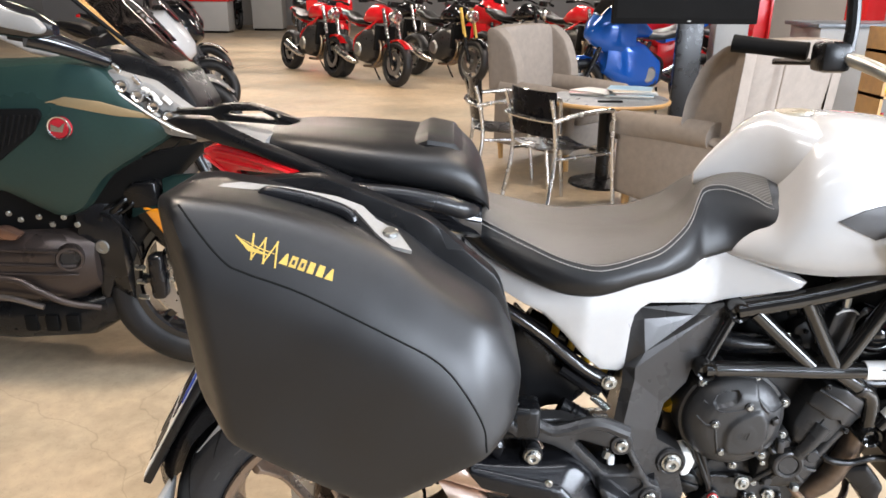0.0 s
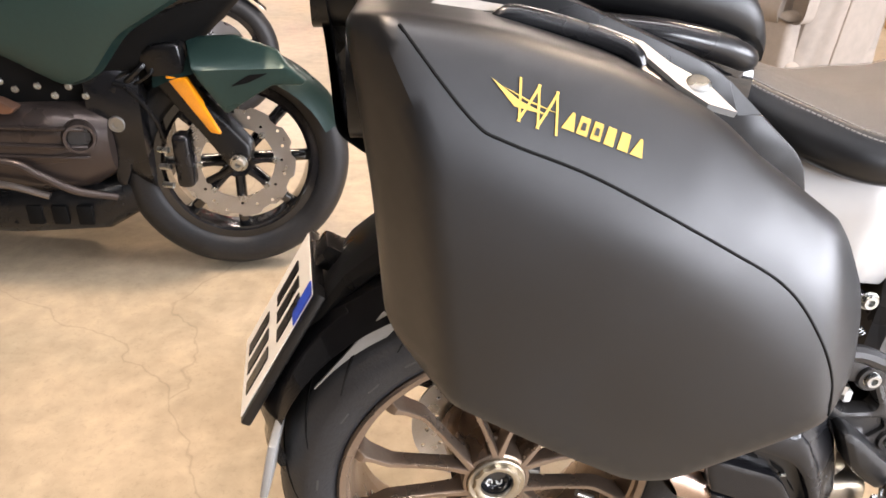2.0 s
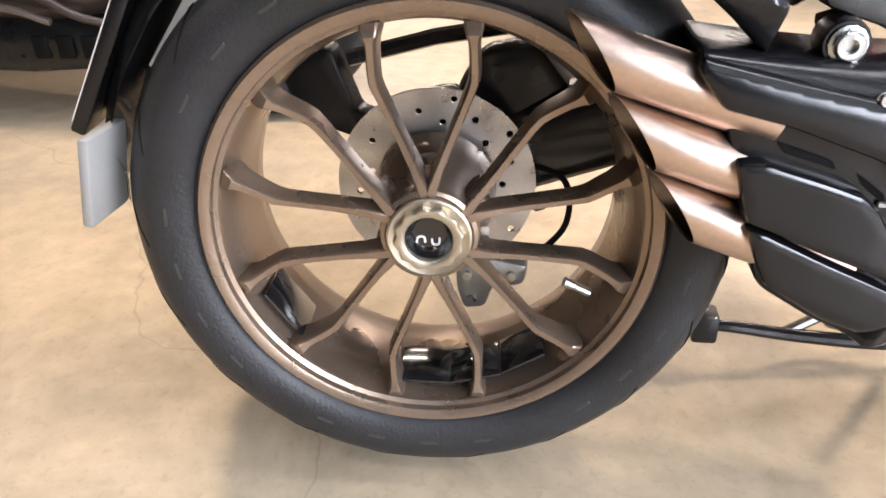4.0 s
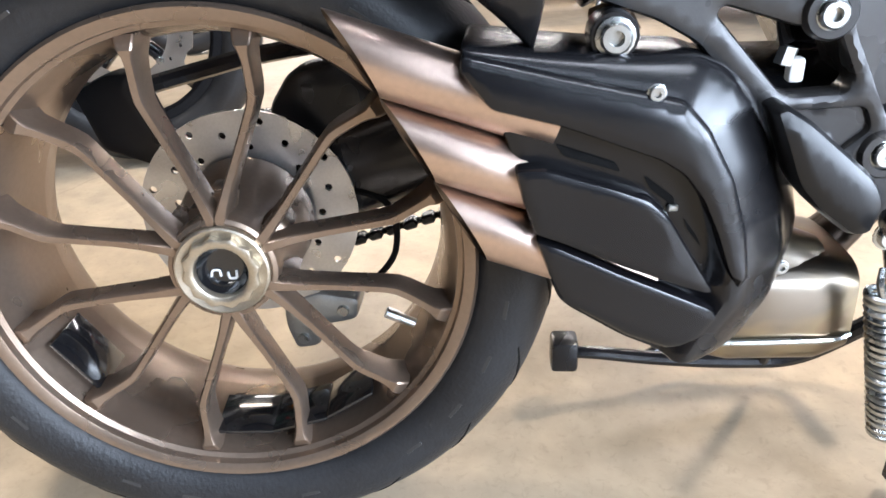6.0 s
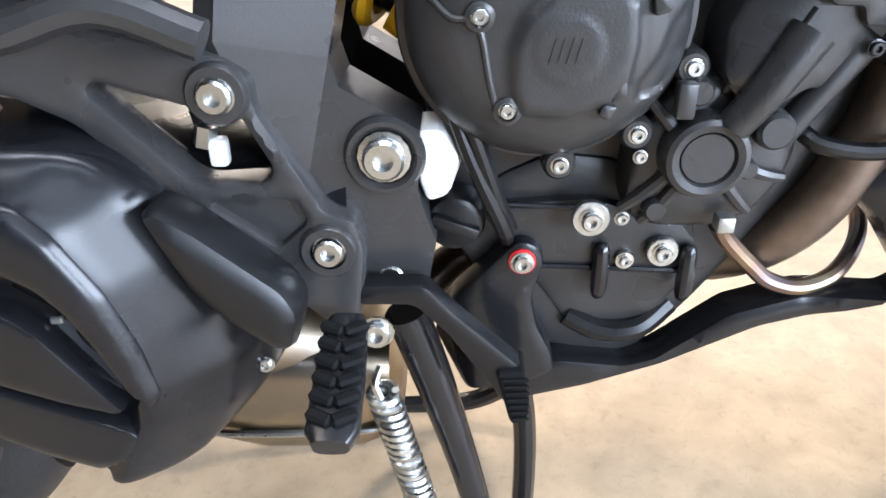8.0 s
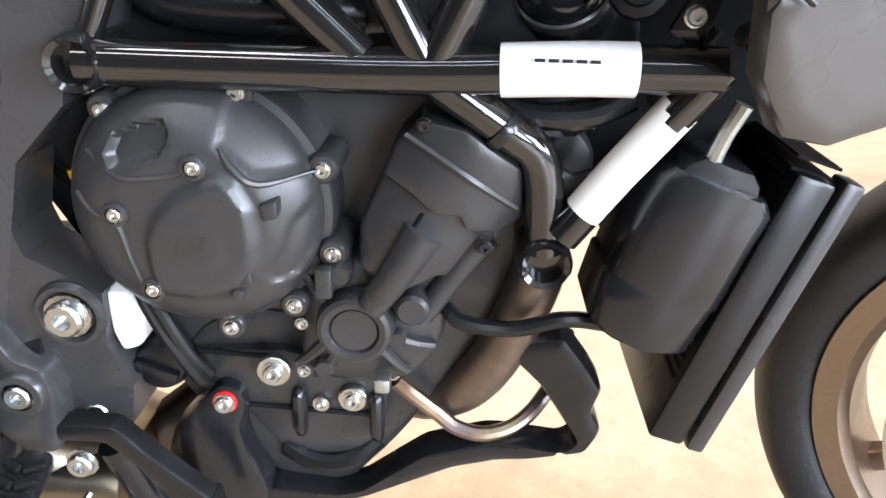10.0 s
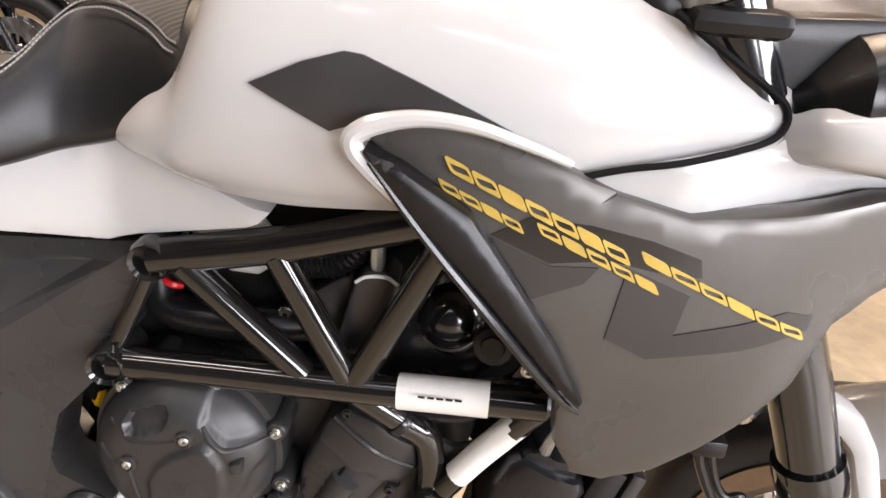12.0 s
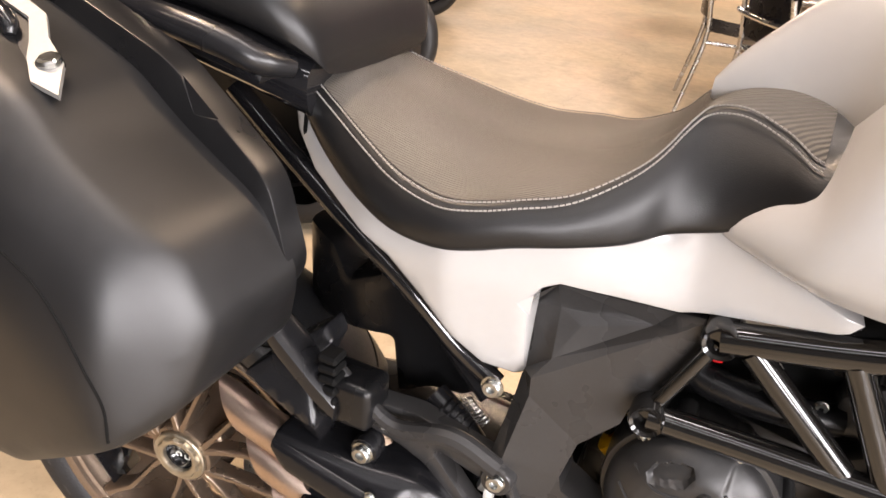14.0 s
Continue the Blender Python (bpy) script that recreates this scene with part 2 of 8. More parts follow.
# ---- mesh helpers ----
def mesh_object(name, bm, mat, parent=None, label="", smooth=True, sharp=35):
    bmesh.ops.recalc_face_normals(bm, faces=bm.faces[:])
    me = bpy.data.meshes.new(name)
    for f in bm.faces:
        f.smooth = smooth
    if smooth:
        lim = radians(sharp)
        for e in bm.edges:
            if len(e.link_faces) == 2 and e.calc_face_angle(0) > lim:
                e.smooth = False
    bm.to_mesh(me)
    bm.free()
    me.materials.append(mat)
    ob = new(name, me)
    if parent is not None:
        ob.parent = parent
    if label:
        tagged(ob, label)
    return ob


def part(name, bm, mat, parent, label="", smooth=True, sharp=35):
    return mesh_object(name, bm, mat, parent, label, smooth, sharp)


def same_part(name, ob, m, parent, label=""):
    """Another object on the mesh of ob."""
    o = new(name, ob.data)
    o.parent = parent
    o.matrix_local = m
    if label:
        tagged(o, label)
    return o


def thing(name, label, category, group="", m=None):
    ob = new(name)
    ob.empty_display_size = 0.1
    if m is not None:
        ob.matrix_world = m
    return tagged(ob, label, category, group)


def curve_points(pts, n=8, closed=False):
    """A smooth line through pts (any dimension)."""
    P = [np.array(p, float) for p in pts]
    k = len(P)
    out = []
    for i in range(k if closed else k - 1):
        p1, p2 = P[i], P[(i + 1) % k]
        p0 = P[i - 1] if (closed or i) else 2 * p1 - p2
        p3 = P[(i + 2) % k] if (closed or i + 2 < k) else 2 * p2 - p1
        for j in range(n):
            t = j / n
            out.append(0.5 * (2 * p1 + (p2 - p0) * t + (2 * p0 - 5 * p1 + 4 * p2 - p3) * t * t + (3 * p1 - p0 - 3 * p2 + p3) * t ** 3))
    if not closed:
        out.append(P[-1])
    return out


def rounded(pts, r=0.01, n=4):
    """A closed outline with its corners cut round."""
    P = [np.array(p, float) for p in pts]
    out = []
    for i, p in enumerate(P):
        a, b = P[i - 1] - p, P[(i + 1) % len(P)] - p
        la, lb = np.linalg.norm(a), np.linalg.norm(b)
        d = min(r, la * 0.45, lb * 0.45)
        s, e = p + a / la * d, p + b / lb * d
        for j in range(n + 1):
            t = j / n
            out.append((1 - t) ** 2 * s + 2 * t * (1 - t) * p + t * t * e)
    return [tuple(o) for o in out]


def inside(pt, poly):
    x, z = pt
    c = False
    j = len(poly) - 1
    for i in range(len(poly)):
        xi, zi = poly[i]
        xj, zj = poly[j]
        if (zi > z) != (zj > z) and x < (xj - xi) * (z - zi) / (zj - zi) + xi:
            c = not c
        j = i
    return c


def edge_distance(q, A, B):
    d = B - A
    t = np.clip(((q - A) * d).sum(1) / np.maximum((d * d).sum(1), 1e-12), 0, 1)
    return np.sqrt((((A + d * t[:, None]) - q) ** 2).sum(1)).min()


def shell(outline, face, depth=0.02, edge=0.006, step=0.012, holes=(), back=None, bm=None):
    """A panel seen along y: outline in (x, z), its near face at y = face(x, z), its rim rolled over by edge, its sides going back by
    depth (or to y = back)."""
    from mathutils.geometry import delaunay_2d_cdt
    fun = face if callable(face) else (lambda x, z: face)
    loops = [list(outline)] + [list(h) for h in holes]
    dense = []
    for lp in loops:
        d = []
        for i in range(len(lp)):
            a, b = np.array(lp[i]), np.array(lp[(i + 1) % len(lp)])
            k = max(1, int(np.linalg.norm(b - a) / (step * 1.2)))
            d += [a + (b - a) * j / k for j in range(k)]
        dense.append(d)
    A = np.concatenate([np.array(d) for d in dense])
    B = np.concatenate([np.roll(np.array(d), -1, axis=0) for d in dense])
    ok = lambda p: inside(p, loops[0]) and not any(inside(p, h) for h in loops[1:])
    verts = [tuple(p) for d in dense for p in d]
    edges, base = [], 0
    for d in dense:
        edges += [(base + i, base + (i + 1) % len(d)) for i in range(len(d))]
        base += len(d)
    for d in dense:
        D = np.array(d)
        nxt, prv = np.roll(D, -1, axis=0), np.roll(D, 1, axis=0)
        tang = nxt - prv
        nor = np.stack([-tang[:, 1], tang[:, 0]], 1) / np.maximum(np.linalg.norm(tang, axis=1), 1e-9)[:, None]
        for off in ((0.3, 1.0) if edge > 0 else ()):
            for p, n in zip(D, nor):
                for s in (1, -1):
                    q = p + n * s * edge * off
                    if ok(q) and edge_distance(q, A, B) > edge * off * 0.85:
                        verts.append(tuple(q))
    x0, z0 = A.min(0)
    x1, z1 = A.max(0)
    for i in range(int((x1 - x0) / step) + 1):
        for j in range(int((z1 - z0) / step) + 1):
            q = np.array((x0 + (i + 0.5 * (j % 2)) * step, z0 + j * step))
            if ok(q) and edge_distance(q, A, B) > edge * 1.0 + step * 0.45:
                verts.append(tuple(q))
    vo, eo, fo, *_ = delaunay_2d_cdt([Vector(v) for v in verts], edges, [], 0, 1e-6)
    bm = bm or bmesh.new()
    near = []
    for v in vo:
        q = np.array(v)
        d = edge_distance(q, A, B)
        y = fun(v[0], v[1])
        if edge > 0 and d < edge:
            y += edge * (1 - math.sqrt(max(0, 1 - (1 - d / edge) ** 2)))
        near.append(bm.verts.new((v[0], y, v[1])))
    faces = []
    for f in fo:
        c = np.mean([vo[i] for i in f], axis=0)
        if ok(c):
            faces.append(bm.faces.new([near[i] for i in f]))
    rim = [e for e in bm.edges if len(e.link_faces) == 1 and e.link_faces[0] in set(faces)]
    ring = bmesh.ops.extrude_edge_only(bm, edges=rim)["geom"]
    for v in ring:
        if isinstance(v, bmesh.types.BMVert):
            v.co.y = back if back is not None else v.co.y + depth
    loose = [v for v in bm.verts if not v.link_faces]
    bmesh.ops.delete(bm, geom=loose, context="VERTS")
    return bm


def tube(pts, r, n=10, smooth=6, bm=None, cap=True, closed=False, flat=None):
    """A round bar along pts; r may be a list, one per point."""
    bm = bm or bmesh.new()
    rs = [r] * len(pts) if np.isscalar(r) else list(r)
    L = curve_points([(*p, q) for p, q in zip(pts, rs)], smooth, closed) if smooth > 1 else [np.array((*p, q), float) for p, q in zip(pts, rs)]
    P = [Vector(l[:3]) for l in L]
    R = [l[3] for l in L]
    k = len(P)
    rings = []
    ref = None
    for i in range(k):
        a, b = P[i - 1] if (i or closed) else P[0], P[(i + 1) % k] if (i + 1 < k or closed) else P[-1]
        d = (b - a).normalized()
        if ref is None:
            ref = Vector((0, 1, 0)) if abs(d.y) < 0.9 else Vector((1, 0, 0))
        u = (ref - d * ref.dot(d)).normalized()
        ref = u
        w = d.cross(u)
        f = flat or 1.0
        rings.append([bm.verts.new(P[i] + (u * math.cos(2 * math.pi * j / n) * f + w * math.sin(2 * math.pi * j / n)) * R[i]) for j in range(n)])
    for i in range(k if closed else k - 1):
        a, b = rings[i], rings[(i + 1) % k]
        for j in range(n):
            bm.faces.new((a[j], a[(j + 1) % n], b[(j + 1) % n], b[j]))
    if cap and not closed:
        bm.faces.new(rings[0][::-1])
        bm.faces.new(rings[-1])
    return bm


def lathe(profile, n=32, axis="Y", bm=None, m=None, arc=None):
    """Turns (radius, along) round the axis; open profile, ends closed where the radius is 0."""
    bm = bm or bmesh.new()
    m = m or Matrix()
    rings = []
    for r, h in profile:
        if r < 1e-6:
            v = (0, h, 0) if axis == "Y" else ((0, 0, h) if axis == "Z" else (h, 0, 0))
            rings.append([bm.verts.new(m @ Vector(v))])
            continue
        ring = []
        for j in range(n):
            a = 2 * math.pi * j / n
            c, s = r * math.cos(a), r * math.sin(a)
            v = (c, h, s) if axis == "Y" else ((c, s, h) if axis == "Z" else (h, c, s))
            ring.append(bm.verts.new(m @ Vector(v)))
        rings.append(ring)
    for a, b in zip(rings, rings[1:]):
        for j in range(n):
            if len(a) == 1 and len(b) == 1:
                break
            q = [a[0]] if len(a) == 1 else [a[j], a[(j + 1) % n]]
            q += [b[0]] if len(b) == 1 else [b[(j + 1) % n], b[j]]
            bm.faces.new(q)
    return bm


def box(x0, x1, y0, y1, z0, z1, bevel=0.0, seg=2, bm=None, m=None):
    own = bmesh.new()
    bmesh.ops.create_cube(own, size=1)
    for v in own.verts:
        v.co = Vector(((x0 + x1) / 2 + v.co.x * (x1 - x0), (y0 + y1) / 2 + v.co.y * (y1 - y0), (z0 + z1) / 2 + v.co.z * (z1 - z0)))
    if bevel:
        bmesh.ops.bevel(own, geom=own.edges[:], offset=bevel, segments=seg, affect="EDGES", profile=0.5)
    if m is not None:
        own.transform(m)
    if bm is None:
        return own
    tmp = bpy.data.meshes.new("tmp")
    own.to_mesh(tmp)
    own.free()
    bm.from_mesh(tmp)
    bpy.data.meshes.remove(tmp)
    return bm


def loft(sections, close_ends=True, bm=None, ring=True):
    """Skins rings of equal length (lists of 3D points)."""
    bm = bm or bmesh.new()
    R = [[bm.verts.new(Vector(p)) for p in s] for s in sections]
    n = len(R[0])
    for a, b in zip(R, R[1:]):
        for j in range(n if ring else n - 1):
            bm.faces.new((a[j], a[(j + 1) % n], b[(j + 1) % n], b[j]))
    if close_ends and ring:
        bm.faces.new(R[0][::-1])
        bm.faces.new(R[-1])
    return bm


def saddle_ring(x, yc, half, zt, zb, n=28, p=2.6, crown=0.0):
    """A closed cross-section across the bike at x: a rounded box, flatter above."""
    out = []
    zm, h = (zt + zb) / 2, (zt - zb) / 2
    for j in range(n):
        a = 2 * math.pi * j / n
        c, s = math.cos(a), math.sin(a)
        out.append((x, yc + half * math.copysign(abs(c) ** (2 / p), c), zm + h * math.copysign(abs(s) ** (2 / p), s)))
    return out


def facet_plate(corner, faces, back):
    """A cast plate of flat facets: named corners, faces as strings of names, with sides going back to y = back."""
    bm = bmesh.new()
    V = {n: bm.verts.new(p) for n, p in corner.items()}
    for f in faces:
        bm.faces.new([V[n] for n in f])
    rim = [e for e in bm.edges if len(e.link_faces) == 1]
    for v in bmesh.ops.extrude_edge_only(bm, edges=rim)["geom"]:
        if isinstance(v, bmesh.types.BMVert):
            v.co.y = back
    return bm

# ---- the room ----
floor = tagged(mesh_object("floor", box(-14, 7.5, -6, 26, -0.2, 0.0), floor_concrete, smooth=False), "polished tan concrete showroom floor with faint stains", "floor", kind="structure")
ceiling = tagged(mesh_object("ceiling", box(-14, 7.5, -6, 26, 4.6, 4.8), ceiling_paint, smooth=False), "plain dark showroom ceiling", "ceiling", kind="structure")
for wname, (a, b, c, d) in {"wall_north": (-14.2, 7.7, 26, 26.2), "wall_south": (-14.2, 7.7, -6.2, -6), "wall_west": (-14.2, -14, -6, 26), "wall_east": (7.5, 7.7, -6, 26)}.items():
    tagged(mesh_object(wname, box(a, b, c, d, 0, 4.6), dark_wall if wname == "wall_south" else wall_paint, smooth=False), "plain unseen wall, coloured dark to deepen reflections" if wname == "wall_south" else "plain pale showroom wall", "wall", kind="structure")

# ---- the touring motorcycle ----
YC = 1.385
bike = thing("motorcycle", "white and dark grey touring motorcycle with black side cases", "motorcycle", m=LEAN)


def bolt_mesh(r, h, socket=True):
    prof = [(0, -h * 0.35), (r * 0.45, -h * 0.35), (r * 0.48, -h), (r * 0.85, -h), (r, -h * 0.75), (r, -h * 0.25), (r * 1.25, -h * 0.2), (r * 1.25, 0)]
    if not socket:
        prof = [(0, -h), (r * 0.8, -h), (r * 0.95, -h * 0.85), (r, -h * 0.3), (r * 1.3, -h * 0.2), (r * 1.3, 0)]
    return lathe(prof, 14)


proto = {}


def bolt(x, y, z, r=0.008, mat=None, parent=None, name="bolt", label=""):
    key = (round(r, 4), (mat or steel).name)
    par = parent or bike
    if key not in proto:
        ob = part(name, bolt_mesh(r, r * 0.8), mat or steel, par, label)
        ob.matrix_local = Matrix.Translation((x, y, z))
        proto[key] = ob
        return ob
    return same_part(name, proto[key], Matrix.Translation((x, y, z)), par, label)


def smax(*a, k=0.006):
    m = max(a)
    return m + k * math.log(sum(math.exp((v - m) / k) for v in a))


def line_above(x, z, a, b):
    """Distance of (x, z) above the line from a to b."""
    dx, dz = b[0] - a[0], b[1] - a[1]
    l = math.hypot(dx, dz)
    return ((z - a[1]) * dx - (x - a[0]) * dz) / l


# rear wheel
HX, HZ, WY = -0.119, 0.331, 1.372


def tyre_bm(R, half, rim_r, m, n=120):
    prof = []
    for i in range(17):
        a = -1 + 2 * i / 16
        ang = a * 1.42
        y = half * math.sin(ang) / math.sin(1.42)
        r = R - (R - rim_r) * (1 - math.cos(ang) ** 0.9 if math.cos(ang) > 0 else 1) * 0.62
        prof.append((r, y))
    prof = [(rim_r - 0.004, -half * 0.66), (rim_r + 0.006, -half * 0.86), (rim_r + 0.02, -half * 0.97)] + prof + [(rim_r + 0.02, half * 0.97), (rim_r + 0.006, half * 0.86), (rim_r - 0.004, half * 0.66)]
    return lathe(prof, n, m=m)


def wheel_matrix(x, y, z, turn=0):
    return pose(x, y, z, 0, 0, turn)


rear_wheel = part("rear_wheel", lathe([(0.205, 0.03), (0.206, -0.03), (0.211, -0.056), (0.216, -0.066), (0.217, -0.076), (0.2215, -0.079), (0.2225, -0.086), (0.228, -0.089), (0.2325, -0.090), (0.236, -0.086), (0.236, -0.076), (0.224, -0.072), (0.222, 0.072), (0.236, 0.08), (0.234, 0.088), (0.222, 0.088), (0.208, 0.06), (0.205, 0.03)], 96), bronze, bike, "bronze painted cast alloy wheel rim")
rear_wheel.matrix_local = wheel_matrix(HX, WY, HZ, 6.0)
part("tyre", tyre_bm(0.323, 0.097, 0.231, Matrix()), rubber, rear_wheel, "black grooved road tyre")


def tread(parent, R, half, n, lean):
    """Slanted tread grooves across the crown of a tyre, their shade laid on as dark strips."""
    first = None
    for k in range(n):
        side = 1 if k % 2 else -1
        pts = []
        for t in np.linspace(0.12, 0.86, 6):
            ang = t * 1.42
            y = side * half * math.sin(ang) / math.sin(1.42)
            rim_r = R * 0.715
            r = R - (R - rim_r) * (1 - math.cos(ang) ** 0.9) * 0.62
            a = lean * t + 0.12 * t * t
            pts.append((r, y, a))
        m = Matrix.Rotation(2 * math.pi * k / n, 4, "Y")
        if k < 2:
            bm = bmesh.new()
            rows = []
            for (r, y, a), w in zip(curve_points(pts, 3), np.interp(np.linspace(0, 1, 16), [0, 0.2, 0.6, 1], [0.001, 0.004, 0.0045, 0.001])):
                rows.append([bm.verts.new(((r + h) * math.cos(a + e * w / r), y, (r + h) * math.sin(a + e * w / r))) for e, h in ((-1, -0.0012), (-0.7, 0.0009), (0.7, 0.0009), (1, -0.0012))])
            for p, q in zip(rows, rows[1:]):
                for j in range(3):
                    bm.faces.new((p[j], p[j + 1], q[j + 1], q[j]))
            bmesh.ops.recalc_face_normals(bm, faces=bm.faces[:])
            o = part("tread_groove", bm, deep_black, parent)
            o.matrix_local = m
            first = (first or []) + [o]
        else:
            same_part("tread_groove", first[k % 2], m, parent)


rear_tyre = [c for c in rear_wheel.children if c.name.startswith("tyre")][0]
tread(rear_tyre, 0.323, 0.097, 36, 0.32)
# raised rubber marks round the sidewall, drawn as plain bars; lighter grey paints their sheen
for k in range(26):
    a = radians(20 + 13.5 * k) if k % 5 else None
    if a is None:
        continue
    o = part("sidewall_mark", box(-0.010, 0.010, -0.0008, 0.0008, -0.0042, 0.0042, 0.0005, 1), plate_grey, rear_tyre)
    o.matrix_local = Matrix.Rotation(a, 4, "Y") @ pose(0, -0.0945, 0.262, 14, 0, 0)


def spoke_bm(side):
    """A cast spoke: straight out from the hub, then kinked towards its twin, with a knob where it meets the rim."""
    rings = []
    stops = [(0.040, 3.0, 0.0062, 0.000), (0.050, 5.6, 0.0052, 0.0), (0.075, 10.6, 0.0046, 0.004), (0.100, 13.7, 0.0044, 0.007), (0.130, 15.9, 0.0044, 0.008), (0.152, 16.9, 0.0046, 0.008), (0.162, 17.0, 0.0050, 0.007), (0.172, 16.2, 0.0050, 0.006), (0.190, 14.5, 0.0048, 0.004), (0.199, 13.7, 0.0056, 0.001), (0.205, 13.3, 0.0078, -0.001), (0.210, 13.0, 0.0085, 0.001), (0.2165, 12.7, 0.0085, 0.006)]
    mid = [np.array((r * math.cos(radians(90 + side * a)), r * math.sin(radians(90 + side * a)))) for r, a, w, y in stops]
    for i, (r, a, w, dy) in enumerate(stops):
        d = mid[min(i + 1, len(mid) - 1)] - mid[max(i - 1, 0)]
        d /= np.linalg.norm(d)
        nrm = np.array((-d[1], d[0]))
        t = i / (len(stops) - 1)
        yn = -0.081 + dy
        yf = -0.054 + 0.014 * t
        w *= 0.74 + 0.26 * max(0.0, abs(t - 0.5) * 2 - 0.55) / 0.45
        wide = w + 0.0025
        rings.append([(*(mid[i] + nrm * k)[:1], y, (mid[i] + nrm * k)[1]) for k, y in ((-wide, yf), (-w - 0.0012, yn + 0.0045), (-w, yn + 0.0012), (-w * 0.8, yn), (w * 0.8, yn), (w, yn + 0.0012), (w + 0.0012, yn + 0.0045), (wide, yf))])
    return loft(rings)


spoke_pair = [part("spoke", spoke_bm(s), bronze, rear_wheel, sharp=28) for s in (-1, 1)]
for k in range(1, 6):
    for o in spoke_pair:
        same_part("spoke", o, Matrix.Rotation(radians(60 * k), 4, "Y"), rear_wheel)
part("hub", lathe([(0.0, -0.05), (0.03, -0.05), (0.036, -0.074), (0.046, -0.081), (0.050, -0.079), (0.052, -0.072), (0.050, -0.04), (0.066, 0.0), (0.07, 0.04), (0, 0.04)], 36), bronze, rear_wheel)
for k in range(6):
    o = part("hub_web", shell([(0.044 * math.cos(radians(b)), 0.044 * math.sin(radians(b))) for b in (72, 81, 90, 99, 108)] + [(0.066 * math.cos(radians(b)), 0.066 * math.sin(radians(b))) for b in (99, 90, 81)], lambda x, z: -0.066 + 0.35 * max(0, math.hypot(x, z) - 0.044), 0.04, 0.003, 0.006), bronze, rear_wheel) if k == 0 else same_part("hub_web", o, Matrix.Rotation(radians(60 * k), 4, "Y"), rear_wheel)
nut_alloy = material("tan_anodised_alloy", (0.44, 0.39, 0.31), 0.34, 0.9, 0.15, 80, 0.15, 500)
part("axle_washer", lathe([(0.030, -0.083), (0.0415, -0.0865), (0.0435, -0.085), (0.0435, -0.075)], 40), nut_alloy, rear_wheel, "tan alloy washer under the axle nut")
nut = []
for j in range(48):
    a = 2 * math.pi * j / 48
    nut.append((0.0345 + 0.0018 * math.tanh(3 * math.sin(12 * a))) * np.array((math.cos(a), math.sin(a))))
part("axle_nut", shell([tuple(p) for p in nut], lambda x, z: -0.091 + 0.25 * max(0, 0.031 - math.hypot(x, z)), 0.02, 0.0025, 0.006, holes=[[(0.0245 * math.cos(2 * math.pi * j / 24), 0.0245 * math.sin(2 * math.pi * j / 24)) for j in range(24)]]), nut_alloy, rear_wheel, "notched tan alloy axle nut")
axle_cap = part("axle_cap", lathe([(0, -0.072), (0.017, -0.072), (0.0215, -0.076), (0.0238, -0.083), (0.0245, -0.060)], 28), gloss_black, rear_wheel, "dark glossy hollow axle cap")
part("cap_mark", tube([(-0.014, -0.0735, -0.010), (-0.012, -0.0735, -0.004), (-0.006, -0.0735, -0.004), (-0.005, -0.0735, -0.010)], 0.0013, 6, 4), label_white, axle_cap, "small white mark")
part("cap_mark", tube([(0.002, -0.0735, -0.006), (0.003, -0.0735, -0.012), (0.009, -0.0735, -0.012), (0.010, -0.0735, -0.005)], 0.0013, 6, 4), label_white, axle_cap)


def disc_bm(r1, r0, y, n_holes=3, rows=26, thick=0.005):
    """A drilled brake disc."""
    holes = []
    for k in range(rows):
        a = 2 * math.pi * (k + 0.3 * (k % n_holes)) / rows
        r = r0 + (r1 - r0) * (0.22 + 0.28 * (k % n_holes))
        holes.append([(r * math.cos(a) + 0.0042 * math.cos(b), r * math.sin(a) + 0.0042 * math.sin(b)) for b in np.arange(0, 2 * math.pi, math.pi / 4)])
    ring = lambda r, n: [(r * math.cos(2 * math.pi * j / n), r * math.sin(2 * math.pi * j / n)) for j in range(n)]
    return shell(ring(r1, 56), y, thick, 0, 0.014, holes=[ring(r0, 36)] + holes)


part("brake_disc", disc_bm(0.116, 0.066, 0.052), disc_steel, rear_wheel, "drilled steel brake disc")
for rr, yy in ((0.2480, -0.0905), (0.2760, -0.0945)):
    part("sidewall_ring", lathe([(rr - 0.0012, yy + 0.002), (rr, yy - 0.0012), (rr + 0.0012, yy + 0.002)], 96), rubber, rear_tyre)
for a, half in ((57, 0.034), (4, 0.030), (-13, 0.030), (-30, 0.028)):
    part("balance_weight", box(-half, half, -0.064, 0.0, -0.2015, -0.1975, 0.001, m=Matrix.Rotation(radians(a), 4, "Y")), gloss_black, rear_wheel, "glossy black tape patch")
part("valve", lathe([(0, 0.02), (0.005, 0.02), (0.005, 0), (0.006, 0), (0.006, -0.012), (0, -0.012)], 10, "X", m=Matrix.Rotation(radians(28), 4, "Y") @ Matrix.Translation((0.175, -0.04, 0))), steel, rear_wheel)

